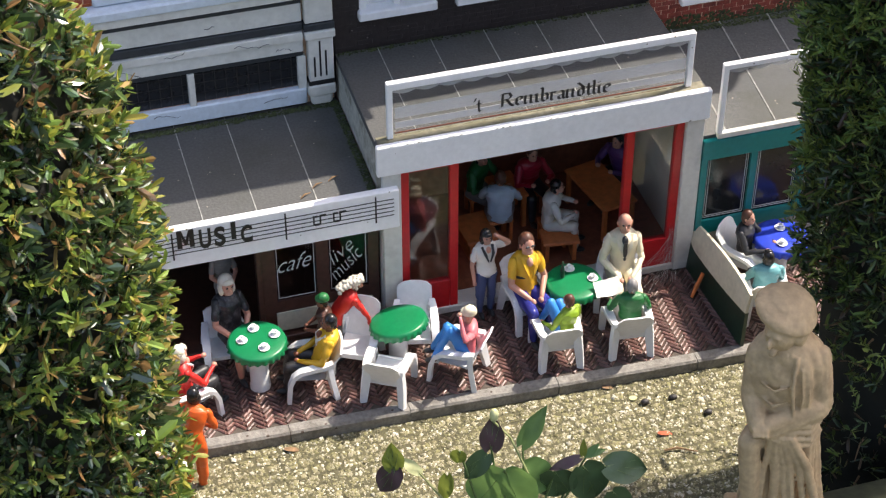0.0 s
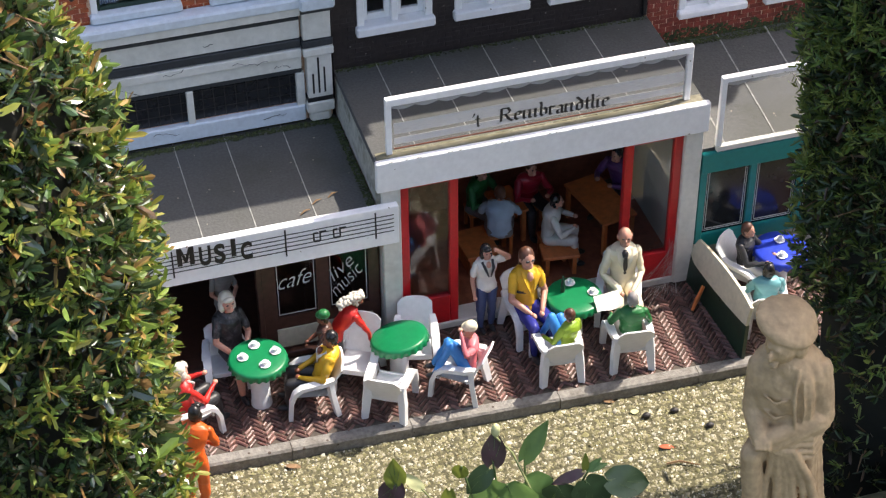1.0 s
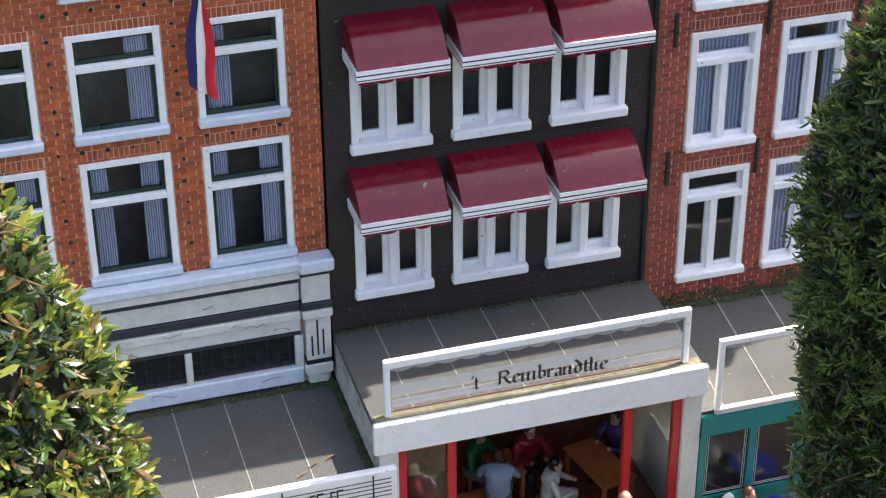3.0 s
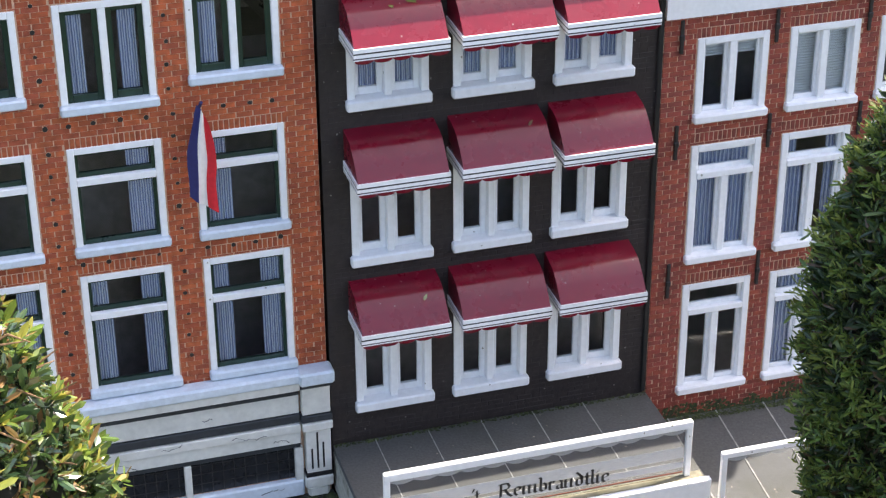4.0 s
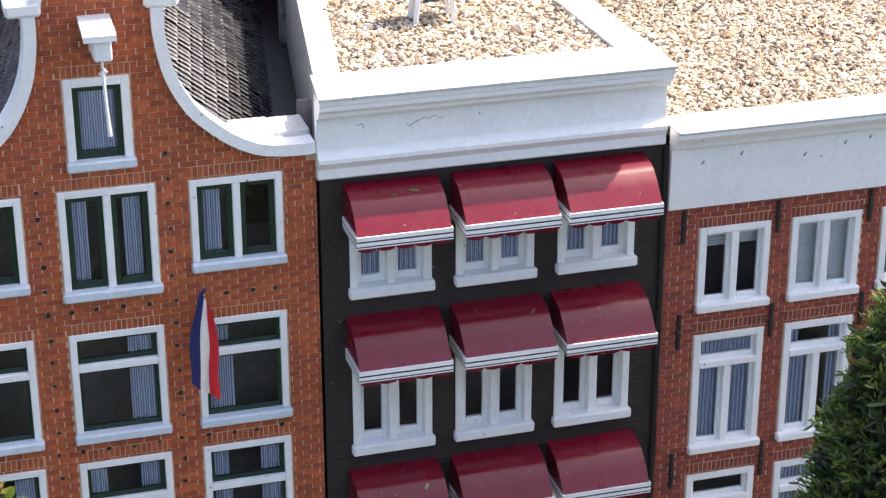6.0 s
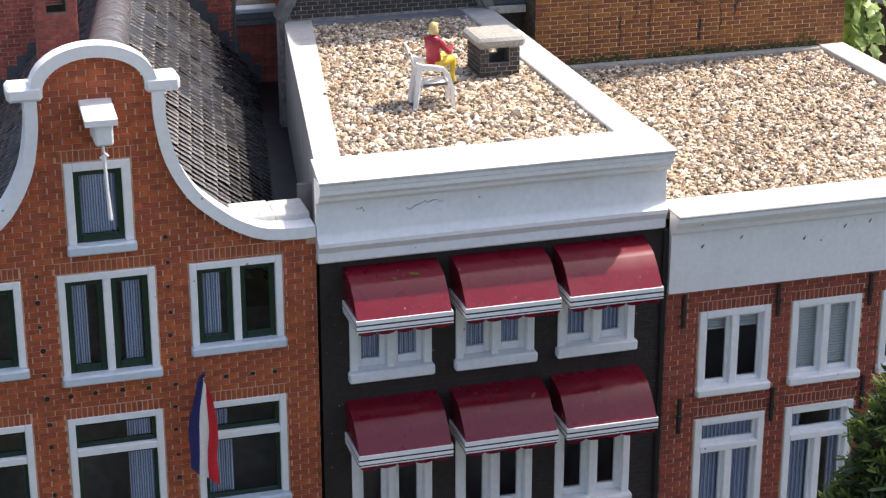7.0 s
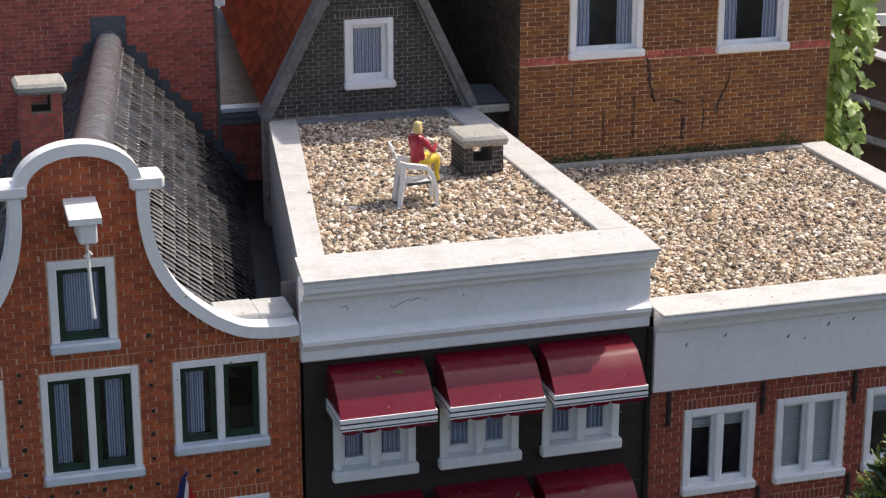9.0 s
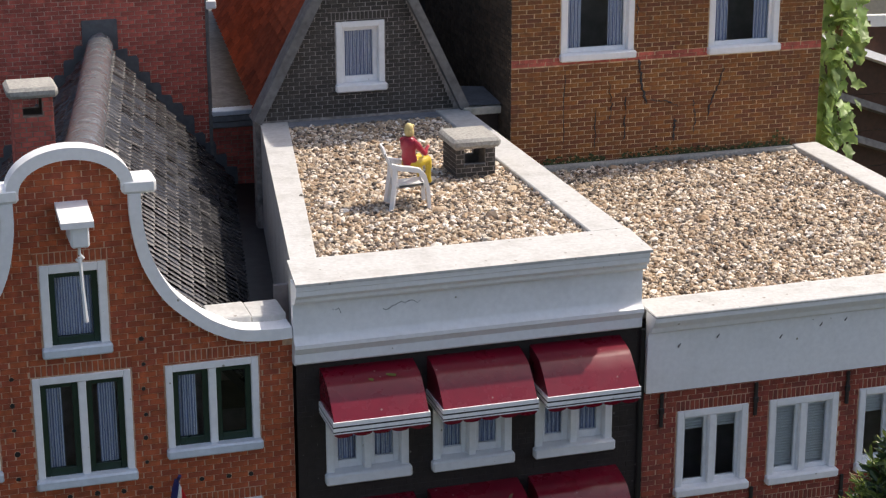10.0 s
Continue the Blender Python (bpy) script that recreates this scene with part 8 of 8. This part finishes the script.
# foreground leafy plant on the bank
LF = mat("broad_green_leaf", (0.1, 0.19, 0.055), 0.42, 0.16, 20, 2.5, 0.5, 0.2, dirt_or_sun=(0.05, 0.1, 0.03), soft=0.3)
LFD = mat("dark_green_leaf", (0.045, 0.085, 0.035), 0.4, 0.16, 20, 2.5, 0.5, 0.2, dirt_or_sun=(0.03, 0.05, 0.03), soft=0.15)
LFO = mat("olive_leaf", (0.13, 0.17, 0.03), 0.42, 0.16, 20, 2.5, 0.5, 0.2, dirt_or_sun=(0.08, 0.1, 0.02), soft=0.35)
VEIN = mat("leaf_vein", (0.09, 0.14, 0.045), 0.5, 0.15, 20, 2, 0.3, 0.1)
LFP = mat("purple_green_leaf", (0.075, 0.036, 0.045), 0.45, 0.2, 20, 2, 0.5, 0.1, dirt_or_sun=(0.05, 0.08, 0.03))
LFY = mat("pale_bud", (0.5, 0.5, 0.25), 0.5, 0.15, 20, 2, 0.3, 0.1)
STEM = mat("plant_stem", (0.3, 0.32, 0.14), 0.5, 0.15, 20, 2, 0.3, 0.1)


def heart_leaf(mb, tip_at, base_at, up, w, cup_=0.12, lobes=0.0):
    b, t = Vector(base_at), Vector(tip_at)
    d = t - b
    L = d.length
    d.normalize()
    s = d.cross(Vector(up)).normalized()
    nrm = s.cross(d).normalized()
    v, n, m = [], 10, 4
    for i in range(n + 1):
        q = i / n
        hw = w * (math.sin(math.pi * min(q * 0.95 + 0.06, 1)) ** 0.75) * (1.15 - 0.5 * q) * (1 - lobes * (0.5 - 0.5 * math.cos(q * 15)))
        for j in range(-m, m + 1):
            a = j / m
            v.append(tuple(b + d * (L * q - 0.12 * L * abs(a) * (1 - q) * (q < 0.3)) + s * hw * a + nrm * (cup_ * w * (a * a) + 0.06 * w * math.sin(q * 7 + a * 3) - 0.18 * L * q * q)))
    k = 2 * m + 1
    mb.add(v, [(i * k + j, (i + 1) * k + j, (i + 1) * k + j + 1, i * k + j + 1) for i in range(n) for j in range(k - 1)])
    return mb


def plant():
    p = thing("leafy_plant", (6.4, -12.3, 2.6), "low broad-leaved plant with purple and green leaves", "plant")
    base = Vector((6.5, -12.3, 2.6))
    toward = Vector((-0.2, -0.66, 0.72))
    rows = [  # tip, base, half width, material, stem
        ((5.98, -12.05, 6.38), (5.96, -12.05, 5.80), 0.19, LFP, True),
        ((6.73, -12.05, 6.37), (6.42, -12.05, 5.75), 0.15, LF, True),
        ((4.53, -12.05, 6.27), (4.56, -12.05, 5.80), 0.17, LFO, False),
        ((4.33, -12.05, 5.37), (4.58, -12.05, 5.83), 0.2, LFP, False),
        ((4.66, -12.05, 5.99), (4.92, -12.05, 5.63), 0.09, LFY, True),
        ((5.45, -12.05, 5.63), (5.5, -12.05, 5.89), 0.13, LFO, True),
        ((5.55, -12.05, 5.27), (5.9, -12.05, 5.71), 0.17, LFD, True),
        ((5.27, -12.05, 4.85), (5.32, -12.05, 5.45), 0.12, LFO, False),
        ((6.05, -12.12, 4.40), (6.15, -12.12, 5.41), 0.56, LF, True),
        ((6.95, -12.02, 4.60), (6.45, -12.02, 5.25), 0.3, LF, True),
        ((7.0, -12.0, 4.35), (6.95, -12.0, 5.00), 0.34, LFD, True),
        ((7.65, -12.06, 4.15), (7.35, -12.06, 5.05), 0.33, LFD, True),
        ((8.45, -12.02, 4.60), (7.72, -12.02, 4.90), 0.26, LFD, True),
        ((8.0, -12.25, 3.95), (7.75, -12.25, 4.6), 0.24, LFD, False),
        ((6.85, -12.0, 5.05), (7.3, -12.0, 5.17), 0.09, LFP, False),
        ((7.72, -12.0, 5.23), (7.42, -12.0, 5.19), 0.06, LF, True),
        ((7.36, -12.0, 5.51), (7.36, -12.0, 5.21), 0.06, LFO, False),
        ((7.6, -12.0, 5.37), (7.4, -12.0, 5.19), 0.06, LF, False)]
    for tip, b, w, m, stalk in rows:
        lf = part("leaf", heart_leaf(MB(), tip, b, toward, w), m, p, smooth=60)
        if w > 0.15:  # pale veins
            t0, b0 = Vector(tip), Vector(b)
            d = t0 - b0
            sd = d.cross(toward).normalized()
            vn = MB()
            for k in (-2, 0, 2):
                e = b0 + d * (0.93 - 0.09 * abs(k)) + sd * (w * 0.27 * k)
                lift = 0.07 * w - 0.18 * d.length * (0.93 - 0.09 * abs(k)) ** 2 + 0.12 * w * (0.27 * k) ** 2
                nrm = sd.cross(d.normalized()).normalized()
                vn.tube([b0 + nrm * 0.03 * w, (b0 + e) / 2 + nrm * (lift * 0.4 + 0.045 * w), e + nrm * lift], [0.008, 0.005, 0.002], 4)
            part("vein", vn, VEIN, lf, "fine leaf veins")
        if stalk:
            st = MB().tube([b, (Vector(b) + base) / 2 + Vector((0.1 * math.sin(b[0] * 9), 0.25, -0.1)), base], [0.016, 0.022, 0.03], 5)
            part("stem", st, STEM if m is LFY else VEIN, p)
    part("bud", MB().ball((6.0, -12.02, 6.42), (0.07, 0.06, 0.12), 8, 6), LFY, p, "pale flower bud")
    part("bud_stem", MB().tube([(5.97, -12.05, 6.36), (6.25, -12.0, 5.9), (6.5, -12.1, 5.2), base], 0.018, 5), STEM, p)
    return p


plant()


def vine():
    th = thing("climbing_vine", (22.6, 11.5, -0.36), "sunlit climbing vine with broad green leaves", "vine")
    rng = np.random.default_rng(51)
    part("stem", MB().tube([(22.6, 11.5, -0.36), (22.5, 11.4, 6), (22.7, 11.6, 12), (22.9, 11.5, 18), (23.0, 11.6, 20)], 0.1, 6), DRYLEAF, th, "woody stem")
    mb = MB()
    for i in range(560):
        z = rng.uniform(8.0, 19.5)
        wdt = 0.55 + 0.5 * max(0.0, (z - 15.0) / 3)
        c = Vector((22.2 + rng.uniform(-0.6, 1.0) * wdt + 0.25, 11.3 + rng.normal(0, 0.35), z))
        d = Vector((rng.normal(0, 0.6), rng.normal(-0.4, 0.4), rng.normal(-0.7, 0.4))).normalized()
        L = rng.uniform(0.28, 0.5)
        heart_leaf(mb, c + d * L, c, (rng.normal(0.3, 0.5), rng.normal(-0.6, 0.3), 1.0), L * 0.56, 0.2, 0.42)
    tagged(part("foliage", mb, VINE, th, "broad light green leaves", smooth=60), kind="stuff")
    return th


VINE = mat("vine_leaf", (0.26, 0.37, 0.13), 0.45, 0.15, 20, 2, 0.3, 0.1, isle=0.4, dirt_or_sun=(0.08, 0.15, 0.04), soft=0.3)
vine()


# ================= street surface and pavers, the smallest pieces last =================
STREETSTONE = mat("pale_aggregate", (0.38, 0.33, 0.2), 0.8, 0.2, 40, 1.5, 0.2, 0.1, isle=0.3,
                  palette=[(0.22, 0.195, 0.1), (0.14, 0.13, 0.055), (0.3, 0.275, 0.18), (0.08, 0.075, 0.04), (0.25, 0.23, 0.14), (0.18, 0.17, 0.075), (0.2, 0.185, 0.1), (0.4, 0.38, 0.3)])
pebbles("street_aggregate", [(0.0, -9.3), (14.5, -9.3), (14.5, -5.75), (0.0, -5.18)], -0.293, 0.025, 100000, STREETSTONE, "moss-tinged pale stone aggregate of the model street", "paving", 61, flat=0.8, pile=0.03, plain=True, joint=(0.3, 0.24))

RUSTLEAF = mat("rust_red_leaf", (0.36, 0.08, 0.03), 0.7, 0.25, 40, 3, 0.4, 0.2)
MOSS = mat("dark_moss", (0.045, 0.06, 0.018), 0.9, 0.3, 40, 3, 0.5, 0.3, isle=0.5, dirt_or_sun=(0.03, 0.025, 0.015))
for poly, z, n in (([(LX0, -0.3), (6.62, -0.3), (6.62, -0.15), (LX0, -0.15)], 3.355, 1500), ([(6.5, -3.0), (6.64, -3.0), (6.64, -0.2), (6.5, -0.2)], 3.355, 500), ([(6.68, -0.12), (13.0, -0.12), (13.0, -0.02), (6.68, -0.02)], 4.352, 500),
                   ([(13.1, -0.22), (16.5, -0.22), (16.5, -0.02), (13.1, -0.02)], 3.6, 900)):
    pebbles("moss", poly, z, 0.024, n, MOSS, "dark moss grown along the roof joint", "moss", 81, flat=0.6, pile=0.012, plain=True)


def wall_moss(x0, x1, y, z0, h, n, seed, label):
    """Flat cushions of moss on the foot of a wall, thinning out upwards."""
    rng, mb = random.Random(seed), MB()
    while n:
        x, t = rng.uniform(x0, x1), rng.random() ** 2.2
        if t > 0.35 + 0.9 * noise.noise((x * 1.7, seed, 0.0)):
            continue
        r = rng.uniform(0.012, 0.034)
        mb.ball((x, y, z0 + t * h), (r * 1.3, 0.008, r), 5, 3)
        n -= 1
    solo("moss", mb, MOSS, label, "moss", kind="stuff", loc=(x0, y, z0))


wall_moss(13.08, 16.6, -0.022, 3.6, 0.75, 900, 5, "dark moss on the brick wall above the teal cafe roof")
wall_moss(13.8, 20.6, 9.436, 13.86, 0.45, 700, 6, "dark moss at the foot of the ochre brick wall")
for x, y, z, dx, dz, m in ((8.13, -0.45, 13.35, 0.26, -0.03, LFO), (7.8, -0.5, 13.32, 0.14, -0.04, LFO), (8.3, -0.7, 7.66, 0.04, 0.12, LFY), (10.3, -0.55, 10.8, 0.05, 0.1, DRYLEAF)):
    q = heart_leaf(MB(), (x + dx, y - 0.02, z + dz), (x, y, z), (0, -0.4, 1), 0.035)
    solo("leaf_scrap", q, m, "small withered leaf scrap lying on an awning", "leaf", "leaf scraps", loc=(x, y, z), smooth=60)
for x, y, dx, dy, m, nm, lb in ((10.86, -7.03, 0.28, -0.06, RUSTLEAF, "fallen_leaf", "small orange fallen leaf on the street"), (10.67, -6.05, 0.16, 0.05, LFY, "fallen_leaf", "small yellow-green fallen leaf on the street"),
                               (10.29, -5.6, 0.2, -0.05, DRYLEAF, "fallen_leaf", "dry brown leaf on the street"), (4.2, -5.5, 0.3, -0.08, DRYLEAF, "fallen_leaf", "dry brown leaf by the kerb"), (10.8, -7.46, 0.57, -0.2, DRYLEAF, "twig", "thin dry twig on the street")):
    q = MB()
    if nm == "twig":
        q.tube([(x, y, -0.23), (x + dx * 0.4, y + dy * 0.2, -0.19), (x + dx, y + dy, -0.23)], [0.02, 0.025, 0.012], 5)
    else:
        heart_leaf(q, (x + dx, y + dy, -0.235), (x, y, -0.225), (0.1, 0.1, 1), 0.07)
    solo(nm, q, m, lb, "leaf" if nm != "twig" else "twig", "street litter", loc=(x, y, -0.24), smooth=60)
for x, y in ((10.9, -6.2), (11.45, -6.23), (11.93, -6.78)):
    solo("stone", MB().ball((x, y, -0.22), (0.09, 0.07, 0.06), 7, 5), IRON, "small dark stone on the street", "stone", "street litter", loc=(x, y, -0.26))


def pavers():
    W, G = 0.086, 0.013  # three times as long as wide
    rng = random.Random(71)
    ca, sa = math.cos(radians(45)), math.sin(radians(45))
    spots = []
    for m in range(-30, 30):
        for k in range(-30, 30):
            for kind in (0, 1):
                bx, by = m + 3 * k, m - 3 * k
                cx, cy = (bx + 1.5, by + 0.5) if kind == 0 else (bx + 0.5, by + 2.5)
                x, y = (cx * ca - cy * sa) * W + 8.0, (cx * sa + cy * ca) * W - 4.0
                if 0.3 < x < 16.5 and kerb_y(x) + 0.27 < y < -3.03:
                    spots.append((x, y, kind))
    rest = MB()

    def piece(mb, x, y, kind, dz, tx, ty):
        l, w, e = (3 * W - G) / 2, (W - G) / 2, 0.012
        ang = radians(135 if kind else 45)
        c, s = math.cos(ang), math.sin(ang)
        v = []
        for (a, b, z) in ((-l, -w, -0.03), (l, -w, -0.03), (l, w, -0.03), (-l, w, -0.03), (-l + e, -w + e, 0.0), (l - e, -w + e, 0.0), (l - e, w - e, 0.0), (-l + e, w - e, 0.0)):
            v.append((x + a * c - b * s, y + a * s + b * c, z + dz + a * tx + b * ty))
        for a in (-l + 2 * e, l - 2 * e):  # worn to a rounded back
            v.append((x + a * c, y + a * s, 0.013 + dz + a * tx))
        mb.add(v, [(4, 5, 9, 8), (6, 7, 8, 9), (5, 6, 9), (7, 4, 8), (0, 1, 5, 4), (1, 2, 6, 5), (2, 3, 7, 6), (3, 0, 4, 7)])
    meshes = []
    for kind in (0, 1):
        one = MB()
        piece(one, 0, 0, kind, 0, 0.03, -0.05)
        meshes.append(mesh_of("paver", one, BR_F[1], 0))
    n = 0
    for x, y, kind in spots:
        if n < 300 and 9.6 < x < 12.9 and y < -3.9:
            ob = new("paver", meshes[kind])
            ob.parent = TERR
            ob.location = Vector((x, y, rng.uniform(-0.012, 0.008))) * S
            n += 1
        else:
            piece(rest, x, y, kind, rng.uniform(-0.014, 0.01), rng.uniform(-0.12, 0.12), rng.uniform(-0.3, 0.3))
    tagged(part("paver_field", rest, BR_F[0], TERR, "brown herringbone pavers", smooth=0), kind="stuff")


pavers()
